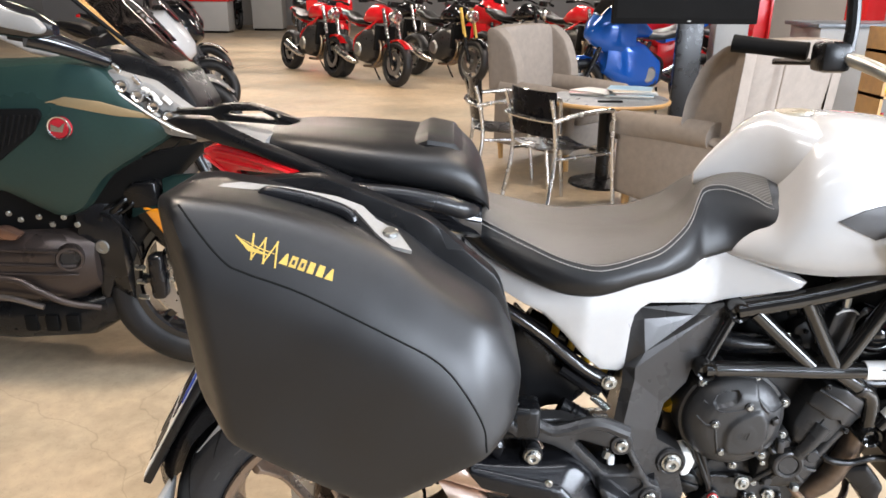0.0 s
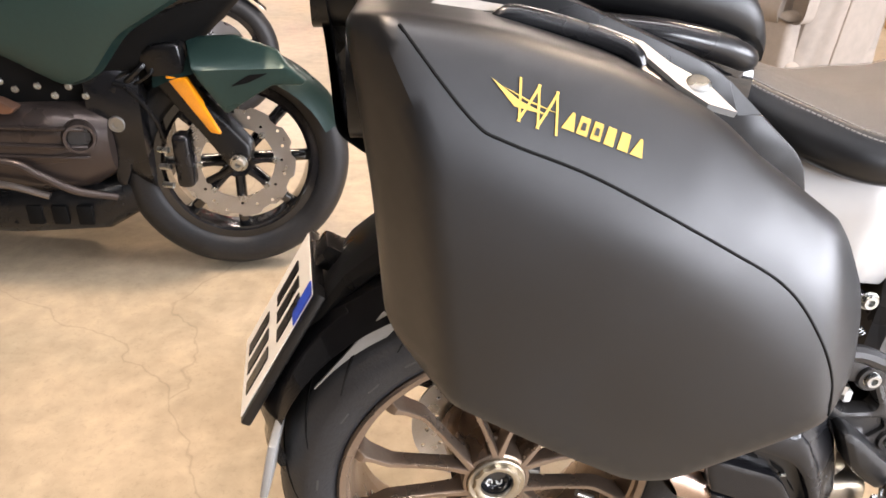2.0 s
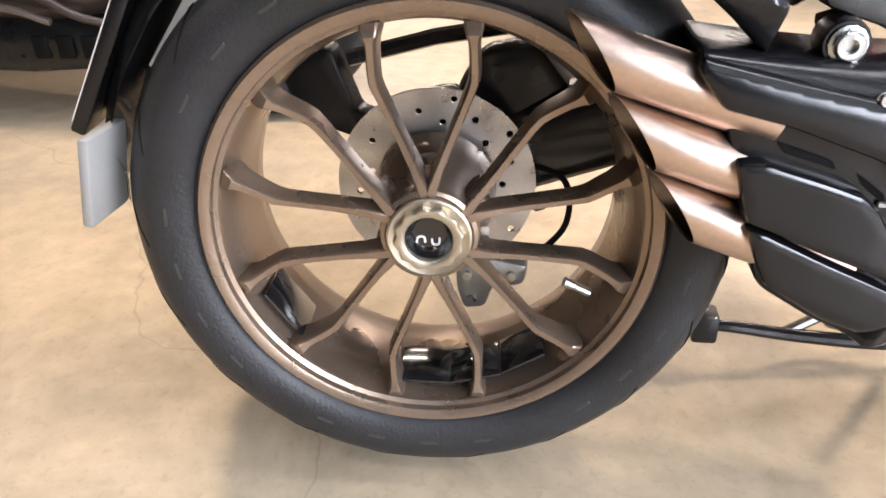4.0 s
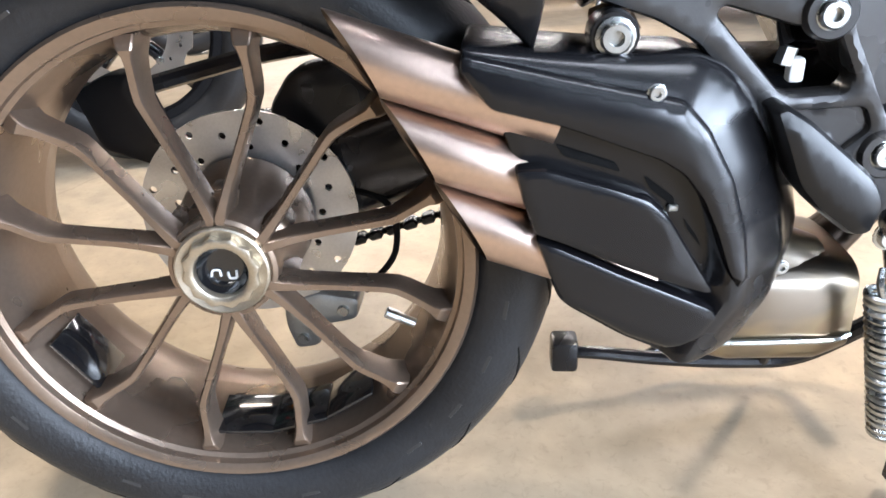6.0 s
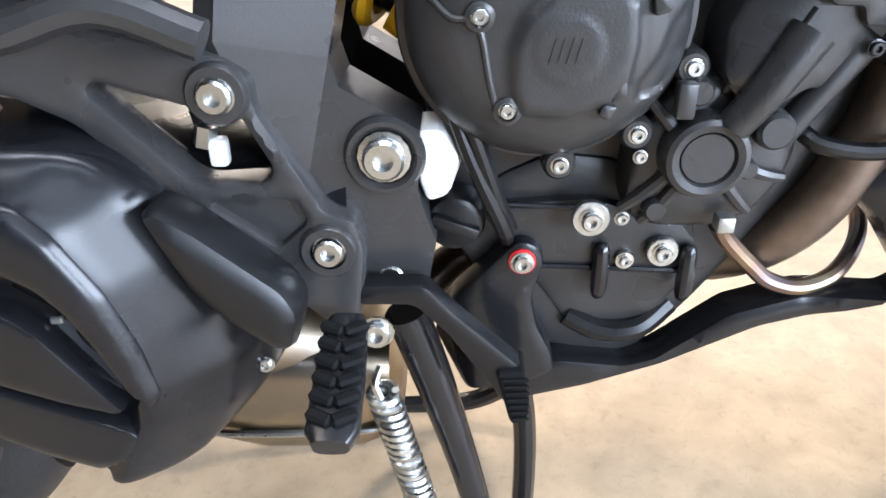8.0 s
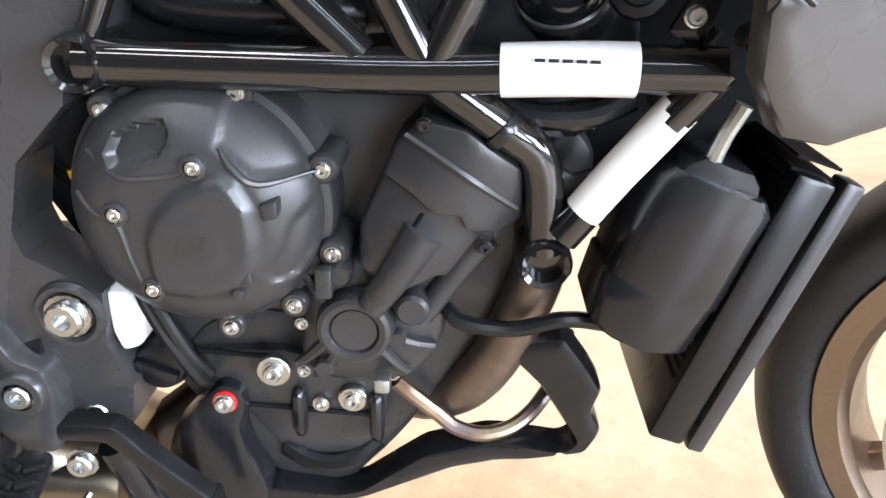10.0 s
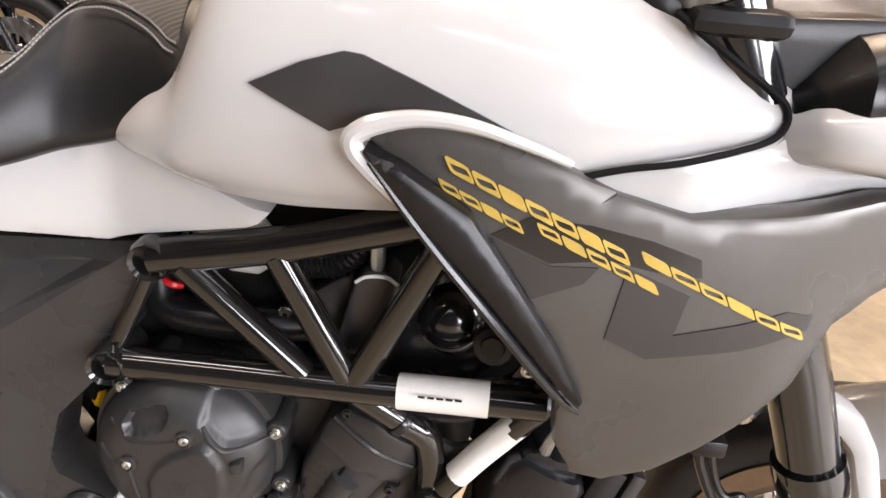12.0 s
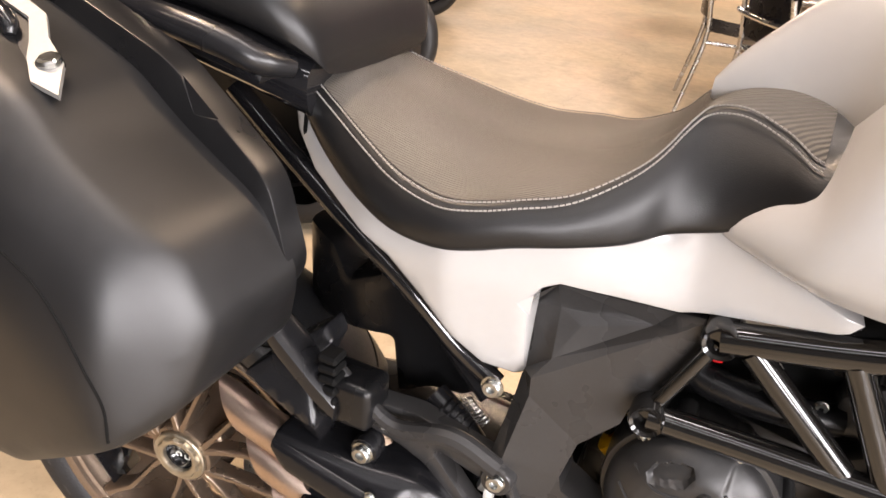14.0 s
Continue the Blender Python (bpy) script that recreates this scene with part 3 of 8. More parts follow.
# swingarm, caliper, chain and hugger behind the wheel
arm = part("swingarm", loft([saddle_ring(x, y, w, zt, zb, 20, 3.0) for x, y, w, zt, zb in ((-0.15, 1.475, 0.03, 0.37, 0.27), (-0.05, 1.48, 0.035, 0.41, 0.30), (0.08, 1.47, 0.045, 0.47, 0.35), (0.2, 1.44, 0.07, 0.50, 0.38), (0.33, 1.40, 0.10, 0.50, 0.37), (0.45, 1.39, 0.11, 0.50, 0.40))]), satin_black, bike, "satin black single-sided swingarm")
part("caliper", shell(rounded([(-0.105, 0.190), (-0.105, 0.221), (-0.064, 0.234), (-0.015, 0.227), (-0.020, 0.199), (-0.060, 0.191), (-0.068, 0.163), (-0.096, 0.159)], 0.008), 1.425, 0.04, 0.006, 0.008), alloy, bike, "raw alloy rear brake caliper")
for x, z in ((-0.085, 0.175), (-0.035, 0.212), (-0.09, 0.21)):
    part("caliper_pin", lathe([(0, -0.003), (0.006, -0.003), (0.007, 0.0), (0.007, 0.01)], 12, m=Matrix.Translation((x, 1.424, z))), steel, bike)
part("arm_cover", shell(rounded([(-0.106, 0.435), (-0.075, 0.478), (-0.010, 0.490), (0.056, 0.401), (0.050, 0.350), (-0.009, 0.355), (-0.102, 0.405)], 0.015), lambda x, z: 1.455 + 2 * (x + 0.03) ** 2, 0.04, 0.012, 0.012), matte_black, bike, "rounded black swingarm cover")
part("caliper_bracket", shell(rounded([(-0.322, 0.458), (-0.279, 0.478), (-0.253, 0.478), (-0.228, 0.405), (-0.15, 0.37), (-0.16, 0.345), (-0.25, 0.375), (-0.301, 0.393)], 0.008), 1.47, 0.03, 0.006, 0.012), matte_black, bike, "black bracket behind the wheel")
part("torque_rod", tube([(-0.24, 1.50, 0.460), (-0.133, 1.50, 0.486), (-0.04, 1.50, 0.50)], 0.010, 8, 1), satin_black, bike)
part("brake_hose", tube([(-0.05, 1.44, 0.36), (0.02, 1.44, 0.34), (0.028, 1.44, 0.28), (-0.01, 1.44, 0.23)], 0.004, 6), deep_black, bike)
chain_path = [(-0.115 + 0.09 * math.cos(a), 0.328 + 0.09 * math.sin(a)) for a in np.linspace(radians(75), radians(285), 12)] + [(0.1, 0.30), (0.3, 0.36), (0.45, 0.385), (0.47, 0.43), (0.43, 0.46), (0.28, 0.455), (0.1, 0.435)]
chain = part("chain", tube([(x, 1.52, z) for x, z in chain_path], 0.004, 6, 3, closed=True), deep_black, bike, "black drive chain")
dense = curve_points(chain_path, 10, True)
acc, link_proto = 0.0, None
for a, b in zip(dense, dense[1:]):
    acc += float(np.linalg.norm(b - a))
    if acc > 0.0145:
        acc = 0.0
        ang = math.degrees(math.atan2(b[1] - a[1], b[0] - a[0]))
        mm = pose(a[0], 1.52, a[1], 0, -ang, 0)
        if link_proto is None:
            link_proto = part("chain_link", box(-0.009, 0.009, -0.01, 0.01, -0.006, 0.006, 0.003, 1), satin_black, chain)
            link_proto.matrix_local = mm
        else:
            same_part("chain_link", link_proto, mm, chain)

part("sprocket", lathe([(0, 0.14), (0.05, 0.14), (0.088, 0.142), (0.09, 0.148), (0.088, 0.152), (0, 0.152)], 40, m=Matrix.Translation((HX, 1.372, HZ))), satin_black, bike)

# hugger and number plate
hug = []
for i, a in enumerate(np.linspace(radians(96), radians(174), 15)):
    r = 0.372
    ring = []
    for j in range(9):
        t = -1 + j / 4
        rr = r - 0.05 * t * t - (0.02 if i > 12 else 0)
        ring.append((HX + rr * math.cos(a), 1.385 + 0.112 * t, HZ + rr * math.sin(a)))
    hug.append(ring)
bmh = loft(hug, ring=False)
bmesh.ops.solidify(bmh, geom=bmh.faces[:], thickness=0.004)
hugger = part("rear_mudguard", bmh, gloss_black, bike, "glossy black rear mudguard")

# number plate on its carrier; the plate faces backwards and is tilted
plate_m = Matrix.Translation((-0.440, 1.405, 0.532)) @ Matrix.Rotation(radians(10), 4, "Z") @ Matrix.Rotation(radians(30), 4, "Y")
carrier = part("plate_carrier", box(-0.004, 0.012, -0.105, 0.105, -0.115, 0.120, 0.004), matte_black, bike, "black plastic number plate carrier")
carrier.matrix_local = plate_m
number_plate = part("number_plate", box(-0.0065, -0.0042, -0.098, 0.098, -0.108, 0.114, 0.001, 1), plate_white, carrier, "white number plate with a blue band")
part("blue_band", box(-0.0085, -0.0067, -0.098, -0.062, 0.060, 0.114), plate_blue, carrier)
for k, (zz, n) in enumerate(((0.045, 3), (-0.055, 3))):
    for j in range(n):
        y0 = -0.07 + 0.05 * j
        part("plate_bar", box(-0.0085, -0.0067, y0, y0 + 0.03, zz - 0.035, zz + 0.035), matte_black, carrier)
part("plate_lamp", box(-0.005, 0.05, -0.03, 0.03, 0.12, 0.16, 0.008), matte_black, carrier)
part("plate_stay", loft([saddle_ring(x, 1.40, 0.075, z + 0.035, z - 0.035, 16) for x, z in ((-0.445, 0.48), (-0.40, 0.54), (-0.33, 0.64), (-0.27, 0.69))]), matte_black, bike, "black plastic plate arm")
side_reflector = part("rear_reflector", box(-0.006, 0.006, -0.035, 0.035, -0.05, 0.045, 0.004), silver_grey, bike, "clear rear reflector")
side_reflector.matrix_local = Matrix.Translation((-0.432, 1.262, 0.405)) @ Matrix.Rotation(radians(12), 4, "Y")
part("mudguard_stripe", shell([(-0.372, 0.505), (-0.352, 0.488), (-0.255, 0.61), (-0.275, 0.628)], 1.282, 0.004, 0.001), silver_grey, bike, "silver reflective strip")

# ---- side cases ----
CASE = rounded([(-0.288, 1.040), (-0.268, 0.90), (-0.258, 0.765), (-0.205, 0.728), (-0.10, 0.667), (-0.03, 0.630), (0.01, 0.631), (0.142, 0.712), (0.172, 0.737), (0.183, 0.80), (0.148, 0.868), (0.062, 0.925), (0.015, 0.965), (-0.07, 1.005), (-0.17, 1.034), (-0.25, 1.046)], 0.02)


RIDGE = [(-0.30, 0.985), (-0.235, 0.961), (-0.159, 0.927), (-0.093, 0.898), (-0.043, 0.874), (0.009, 0.842), (0.063, 0.803), (0.105, 0.766), (0.124, 0.736), (0.134, 0.70), (0.136, 0.60)]
RIDGE_A, RIDGE_B = np.array(RIDGE[:-1]), np.array(RIDGE[1:])
RIDGE_AREA = RIDGE + [(0.4, 0.6), (0.4, 1.3), (-0.3, 1.3)]


def beyond_ridge(x, z):
    """Distance outside the ridge that runs below the lid seam and round the front; negative on the flat side."""
    d = edge_distance(np.array((x, z)), RIDGE_A, RIDGE_B)
    return d if inside((x, z), RIDGE_AREA) else -d


def case_face(x, z):
    rear = (-0.213 - 0.12 * (z - 0.85) - x) * 1.25
    d = beyond_ridge(x, z)
    lid = d * 0.33
    lid2 = (d - 0.058) * 0.62
    nose = (x - (0.128 + 0.25 * (0.72 - z))) * 0.85
    low = (0.70 - z) * 0.16
    return 0.966 + smax(0.0, rear, lid, nose, low, k=0.0035) + smax(0.0, lid2, (d - 0.095) * 1.6, k=0.008)-0.0005


def side_case(m=None, mirror=False):
    case = part("side_case", shell(CASE, case_face, edge=0.012, step=0.011, back=1.165), case_black, bike, "matte black hard plastic side case")
    seam = [(-0.243, 1.038), (-0.191, 0.977), (-0.163, 0.960), (-0.092, 0.932), (0.011, 0.878), (0.07, 0.842), (0.105, 0.80), (0.128, 0.755), (0.133, 0.719)]
    line = curve_points(seam, 6)
    part("lid_seam", tube([(x, case_face(x, z) + 0.0005, z) for x, z in line], 0.0015, 6, 1), deep_black, case, "dark recessed lid seam")
    # emblem: a slanted burst and a run of blocks
    def decal(poly, name="emblem_shape"):
        part(name, shell(poly, lambda x, z: case_face(x, z) - 0.0012, 0.001, 0, 0.008), gold, case, "gold emblem shape")
    ax, az = (-0.172, 0.993), (-0.059, 0.951)
    ux, uz = (ax[0] - az[0]) * -1, (ax[1] - az[1]) * -1
    at = lambda u, v: (ax[0] + u * ux + v * 0.02, ax[1] + u * uz + v * 0.055)
    for a, b, c, d in (((-0.06, 0.14), (0.14, 0.02), (0.34, -0.02), (0.12, -0.06)), ):
        decal([at(*a), at(*b), at(*c), at(*d)])
    for k in range(5):
        u = 0.10 + 0.062 * k
        up, lo = (0.26, -0.20) if k % 2 else (-0.20, 0.26)
        decal([at(u, lo), at(u + 0.016, lo), at(u + 0.086, up), at(u + 0.070, up)])
    decal([at(0.02, 0.10), at(0.20, 0.06), at(0.40, 0.035), at(0.20, 0.04)])
    for k in range(6):
        u = 0.445 + 0.095 * k
        w = (0.082, 0.074, 0.070, 0.066, 0.072, 0.084)[k]
        block = [at(u, -0.09), at(u + w, -0.09), at(u + w * 0.96, 0.11), at(u + w * 0.1, 0.11)]
        mid = (sum(q[0] for q in block) / 4, sum(q[1] for q in block) / 4)
        if k in (0, 5):
            block = [at(u - 0.004, -0.09), at(u + w, -0.09), at(u + w * 0.72, 0.11), at(u + w * 0.5, 0.11)]
        decal(block)
        if k in (1, 2):
            part("emblem_gap", shell([(mid[0] + (q[0] - mid[0]) * 0.42, mid[1] + (q[1] - mid[1]) * 0.42) for q in block], lambda x, z: case_face(x, z) - 0.0018, 0.001, 0, 0.006), case_black, case)
    # flat bracket round the recess with the carrying handle, on the sloping top
    tilt = Vector((0.22, -0.42, 0.88)).normalized()
    rim_out = [(-0.233, 1.065, 1.029), (-0.227, 1.078, 1.034), (-0.218, 1.090, 1.038), (-0.197, 1.103, 1.038), (-0.134, 1.115, 1.028), (-0.073, 1.120, 1.015), (-0.038, 1.114, 1.004), (-0.017, 1.096, 0.990), (0.012, 1.083, 0.977), (0.032, 1.057, 0.959)]
    rim_in = [(-0.197, 1.071, 1.023), (-0.196, 1.078, 1.026), (-0.193, 1.088, 1.030), (-0.167, 1.100, 1.029), (-0.128, 1.105, 1.022), (-0.075, 1.107, 1.009), (-0.047, 1.104, 1.001), (-0.028, 1.086, 0.987), (-0.016, 1.072, 0.978), (0.006, 1.055, 0.966)]
    rows = [[Vector(a) + tilt * 0.0005, Vector(a) + tilt * 0.0065, Vector(b) + tilt * 0.0065, Vector(b) + tilt * 0.0005] for a, b in zip(rim_out, rim_in)]
    part("case_bracket", loft(rows), silver_grey, case, "silver grey bracket round the case handle", sharp=30)
    well = [(Vector(b) + tilt * 0.0022) for b in rim_in[:9]] + [Vector((-0.05, 1.062, 0.984)), Vector((-0.13, 1.066, 1.005))]
    bm_well = bmesh.new()
    top_ring = [bm_well.verts.new(v) for v in well]
    low_ring = [bm_well.verts.new(v - tilt * 0.008) for v in well]
    bm_well.faces.new(top_ring)
    for a in range(len(well)):
        b = (a + 1) % len(well)
        bm_well.faces.new((top_ring[a], top_ring[b], low_ring[b], low_ring[a]))
    part("handle_recess", bm_well, matte_black, case)
    grip_line = [(-0.172, 1.088, 1.024), (-0.160, 1.090, 1.029), (-0.145, 1.091, 1.028), (-0.105, 1.093, 1.019), (-0.065, 1.090, 1.007), (-0.050, 1.086, 0.999), (-0.045, 1.082, 0.991)]
    part("case_handle", tube([tuple(Vector(g) + tilt * 0.004) for g in grip_line], [0.005, 0.008, 0.0085, 0.0085, 0.0085, 0.008, 0.005], 12), satin_black, case, "black carrying handle")
    part("case_lock", lathe([(0, -0.003), (0.008, -0.003), (0.0105, -0.001), (0.0105, 0.008)], 18, m=pose(0.004, 1.074, 0.9835, -65)), steel, case, "round key lock")
    part("case_top", loft([saddle_ring(x, 1.115, 0.060, z, z - 0.10, 24, 3.4) for x, z in ((-0.288, 1.026), (-0.22, 1.028), (-0.1, 1.004), (0.0, 0.962), (0.08, 0.90), (0.15, 0.84))]), matte_black, case)
    part("case_back", shell(rounded([(-0.27, 1.03), (-0.24, 0.79), (-0.03, 0.66), (0.13, 0.72), (0.18, 0.80), (0.155, 0.89), (0.05, 0.98), (-0.1, 1.04)], 0.02), 1.155, 0.03, 0.003, 0.03), matte_black, case)
    return case


right_case = side_case()
left_case = same_part("side_case", right_case, Matrix.Translation((-0.11, 2 * YC, 0)) @ Matrix.Diagonal((1, -1, 1, 1)), bike, "matte black hard plastic side case")
for ch in right_case.children:
    if ch.name.split(".")[0] in ("case_top", "case_back"):
        same_part(ch.name.split(".")[0], ch, Matrix(), left_case)

# ---- tail, seats ----
part("tail_body", loft([saddle_ring(x, YC, w, zt, zb, 24, 3.0) for x, w, zt, zb in ((-0.33, 0.03, 1.07, 1.03), (-0.28, 0.08, 1.075, 0.98), (-0.2, 0.13, 1.065, 0.975), (-0.1, 0.16, 1.04, 0.965), (0.05, 0.15, 1.0, 0.93), (0.13, 0.13, 0.985, 0.90))]), gloss_black, bike, "glossy black tail body")
wedge_out = [(-0.356, 1.100), (-0.335, 1.106), (-0.288, 1.106), (-0.261, 1.092), (-0.226, 1.078), (-0.169, 1.060), (-0.114, 1.042), (-0.066, 1.021), (-0.074, 1.016), (-0.090, 1.015), (-0.149, 1.036), (-0.212, 1.057), (-0.278, 1.071), (-0.329, 1.086)]
lens_out = [(-0.314, 1.050), (-0.302, 1.057), (-0.277, 1.065), (-0.245, 1.061), (-0.185, 1.048), (-0.140, 1.036), (-0.156, 1.028), (-0.216, 1.024), (-0.250, 1.024), (-0.236, 1.006), (-0.248, 1.004), (-0.280, 1.016), (-0.312, 1.040)]
skirt_out = [(-0.306, 1.040), (-0.303, 0.977), (-0.255, 0.985), (-0.173, 0.984), (-0.100, 0.985), (-0.044, 0.984), (0.014, 0.972), (0.101, 0.955), (0.110, 0.982), (0.071, 0.995), (0.006, 1.005), (-0.069, 1.017), (-0.15, 1.030), (-0.25, 1.050)]
for s in (1, -1):
    sy = lambda y: YC - s * (YC - y)

    def across(out, y0, depth, edge, step, name, mat, label, taper, start):
        b = shell(out, 0.0, depth, edge, step)
        for v in b.verts:
            v.co.y = sy(y0 + v.co.y + max(0, start - v.co.x) * taper)
        return part(name, b, mat, bike, label)

    across(skirt_out, 1.214, 0.03, 0.005, 0.012, "tail_skirt", gloss_black, "glossy black panel under the tail light", 0.55, -0.14)
    if s > 0:
        across(wedge_out, 1.203, 0.03, 0.004, 0.010, "tail_panel", matte_black, "matte black tail side panel", 0.26, -0.12)
    lens = across(rounded(lens_out, 0.004, 2), 1.200, 0.05, 0.008, 0.006, "tail_light", red_lens, "clear red tail light", 0.55, -0.14)
    lens_y = lambda x: 1.197 + max(0, -0.14 - x) * 0.55
    for row in ([(-0.290, 1.052), (-0.250, 1.050), (-0.19, 1.040), (-0.155, 1.033)], [(-0.308, 1.042), (-0.282, 1.027), (-0.250, 1.010)], [(-0.285, 1.040), (-0.245, 1.036), (-0.205, 1.032)]):
        part("tail_light_bar", tube([(x, sy(lens_y(x)), z) for x, z in row], 0.0024, 6), red_plastic, lens)
    part("tail_rail", tube([(-0.10, sy(1.218), 1.012), (-0.044, sy(1.208), 1.006), (0.013, sy(1.206), 1.000), (0.070, sy(1.212), 0.988), (0.100, sy(1.222), 0.976), (0.118, sy(1.25), 0.968)], [0.009, 0.013, 0.015, 0.015, 0.014, 0.010], 12), satin_black, bike, "glossy black tail rail")
# one flat grab loop over the tail
grab = shell(rounded([(-0.377, 1.101), (-0.361, 1.108), (-0.304, 1.112), (-0.281, 1.120), (-0.233, 1.122), (-0.203, 1.115), (-0.150, 1.098), (-0.170, 1.092), (-0.314, 1.094)], 0.004), 0.0, 0.022, 0.005, 0.008, holes=[rounded([(-0.280, 1.103), (-0.265, 1.110), (-0.215, 1.112), (-0.186, 1.099)], 0.003)])
for v in grab.verts:
    v.co.y += 1.27 + (-0.15 - v.co.x) * 0.31
part("grab_rail", grab, matte_black, bike, "matte black pillion grab rail")
part("tail_deck", loft([saddle_ring(x, YC, w, zt, zt - 0.03, 24, 3.2) for x, w, zt in ((-0.335, 0.05, 1.082), (-0.29, 0.085, 1.090), (-0.25, 0.12, 1.088), (-0.20, 0.14, 1.078))]), silver_grey, bike, "silver grey tail top")

pill = [(-0.235, 0.07, 1.070, 1.045), (-0.21, 0.105, 1.080, 1.035), (-0.15, 0.135, 1.084, 1.025), (-0.05, 0.158, 1.080, 1.005), (0.03, 0.162, 1.074, 0.992), (0.08, 0.158, 1.070, 0.98), (0.115, 0.148, 1.045, 0.97), (0.135, 0.13, 1.01, 0.962), (0.142, 0.115, 0.98, 0.955)]
part("pillion_seat", loft([saddle_ring(x, YC, w, zt, zb, 32, 2.8) for x, w, zt, zb in [tuple(c) for c in curve_points(pill, 3)]]), seat_side, bike, "dark ribbed vinyl pillion seat")
part("seat_ridge", loft([saddle_ring(x, YC, 0.125 - 0.01 * abs(i - 1), z, z - 0.03, 24, 3) for i, (x, z) in enumerate(((0.015, 1.070), (0.045, 1.083), (0.085, 1.076), (0.122, 1.032)))]), seat_side, bike, "raised seat ridge")

# rows: x, half width and height of the stitched edge, height at the middle, half width and height of the lower edge
rider = [(0.096, 0.080, 0.957, 0.966, 0.088, 0.920), (0.126, 0.100, 0.946, 0.958, 0.112, 0.900), (0.160, 0.117, 0.932, 0.941, 0.135, 0.882), (0.205, 0.142, 0.916, 0.926, 0.160, 0.864), (0.253, 0.165, 0.900, 0.912, 0.178, 0.850), (0.300, 0.176, 0.892, 0.903, 0.182, 0.846), (0.335, 0.172, 0.895, 0.902, 0.181, 0.853), (0.370, 0.160, 0.902, 0.905, 0.172, 0.862), (0.411, 0.138, 0.910, 0.912, 0.158, 0.868), (0.450, 0.108, 0.932, 0.932, 0.135, 0.872), (0.470, 0.084, 0.950, 0.948, 0.120, 0.876), (0.485, 0.060, 0.972, 0.966, 0.105, 0.880), (0.500, 0.044, 0.986, 0.984, 0.098, 0.884), (0.530, 0.048, 0.990, 1.000, 0.090, 0.890), (0.566, 0.066, 0.980, 1.010, 0.094, 0.905), (0.595, 0.088, 0.968, 1.012, 0.104, 0.925), (0.616, 0.082, 0.985, 1.008, 0.096, 0.945)]
RIDER = [tuple(c) for c in curve_points(rider, 3)]


def seat_half(x, e, ze, zc, b, zb):
    """Half a seat section from the middle of the top over the stitched edge down the flank."""
    top = [(e * u, zc + (ze - zc) * u ** 2.2 + 0.004 * math.sin(math.pi * u)) for u in np.linspace(0, 0.93, 9)]
    flank = [(e + (b - e) * u + 0.010 * math.sin(math.pi * u), ze + (zb - ze) * u) for u in np.linspace(0.10, 0.93, 7)]
    corner = [(e * 0.985, ze + 0.0005), (e + (b - e) * 0.035 + 0.001, ze + (zb - ze) * 0.035)]
    under = [(b - 0.002, zb - 0.001), (b - 0.012, zb - 0.006), (b * 0.5, zb - 0.004)]
    return top, corner + flank + under


def seat_ring(row):
    top, side = seat_half(*row)
    half = top + side
    return [(row[0], YC - y, z) for y, z in half] + [(row[0], YC + y, z) for y, z in half[:0:-1]]


seat = part("rider_seat", loft([seat_ring(r) for r in RIDER]), seat_side, bike, "two-piece black vinyl rider seat with grey stitching", sharp=60)
cover_rows = [r for r in RIDER if 0.108 < r[0] < 0.602]
cover = []
for r in cover_rows:
    pts = [(y * 0.985, z + 0.0024) for y, z in seat_half(*r)[0]] + [(r[1] * 0.975, r[2] + 0.0018)]
    cover.append([(r[0], YC - y, z) for y, z in pts[::-1]] + [(r[0], YC + y, z) for y, z in pts[1:]])
part("seat_cover", loft(cover, ring=False), seat_top, seat, "ribbed grey-brown vinyl seat top")
for side in (1, -1):
    for out, down in ((0.0015, 0.0022), (0.009, -0.0035)):
        line = [(r[0], YC - side * (r[1] + out), r[2] + down) for r in cover_rows]
        # short thread stitches along the line
        bm_s = bmesh.new()
        dense = [np.array(p) for p in curve_points(line, 3)]
        for p, q in zip(dense[::1], dense[1::1]):
            tube([tuple(p + (q - p) * 0.08), tuple(p + (q - p) * 0.82)], 0.0009, 5, 1, bm=bm_s)
        part("stitch_line", bm_s, thread, seat)

# white side panel under the seat, frame plate
side_white = [(0.077, 0.934), (0.077, 0.922), (0.089, 0.886), (0.121, 0.852), (0.184, 0.820), (0.232, 0.797), (0.269, 0.758), (0.307, 0.711), (0.337, 0.680), (0.372, 0.671), (0.3835, 0.676), (0.3825, 0.763), (0.385, 0.789), (0.394, 0.802), (0.409, 0.809), (0.466, 0.802), (0.519, 0.794), (0.548, 0.803), (0.614, 0.818), (0.648, 0.826), (0.658, 0.831), (0.666, 0.842), (0.637, 0.852), (0.58, 0.873), (0.524, 0.892), (0.453, 0.880), (0.406, 0.872), (0.357, 0.860), (0.306, 0.850), (0.269, 0.846), (0.235, 0.850), (0.183, 0.868), (0.136, 0.888), (0.109, 0.910), (0.104, 0.938)]


def white_face(x, z):
    low = max(0.0, 0.80 - z) * 0.30 * min(1.0, max(0.0, (0.5 - x) / 0.08))
    crease = 0.16 * max(0.0, line_above(x, z, (0.20, 0.815), (0.42, 0.842))) if x < 0.5 else 0.0
    return float(np.interp(x, [0.08, 0.2, 0.3, 0.42, 0.525, 0.67], [1.290, 1.25, 1.238, 1.270, 1.308, 1.283])) + low + crease


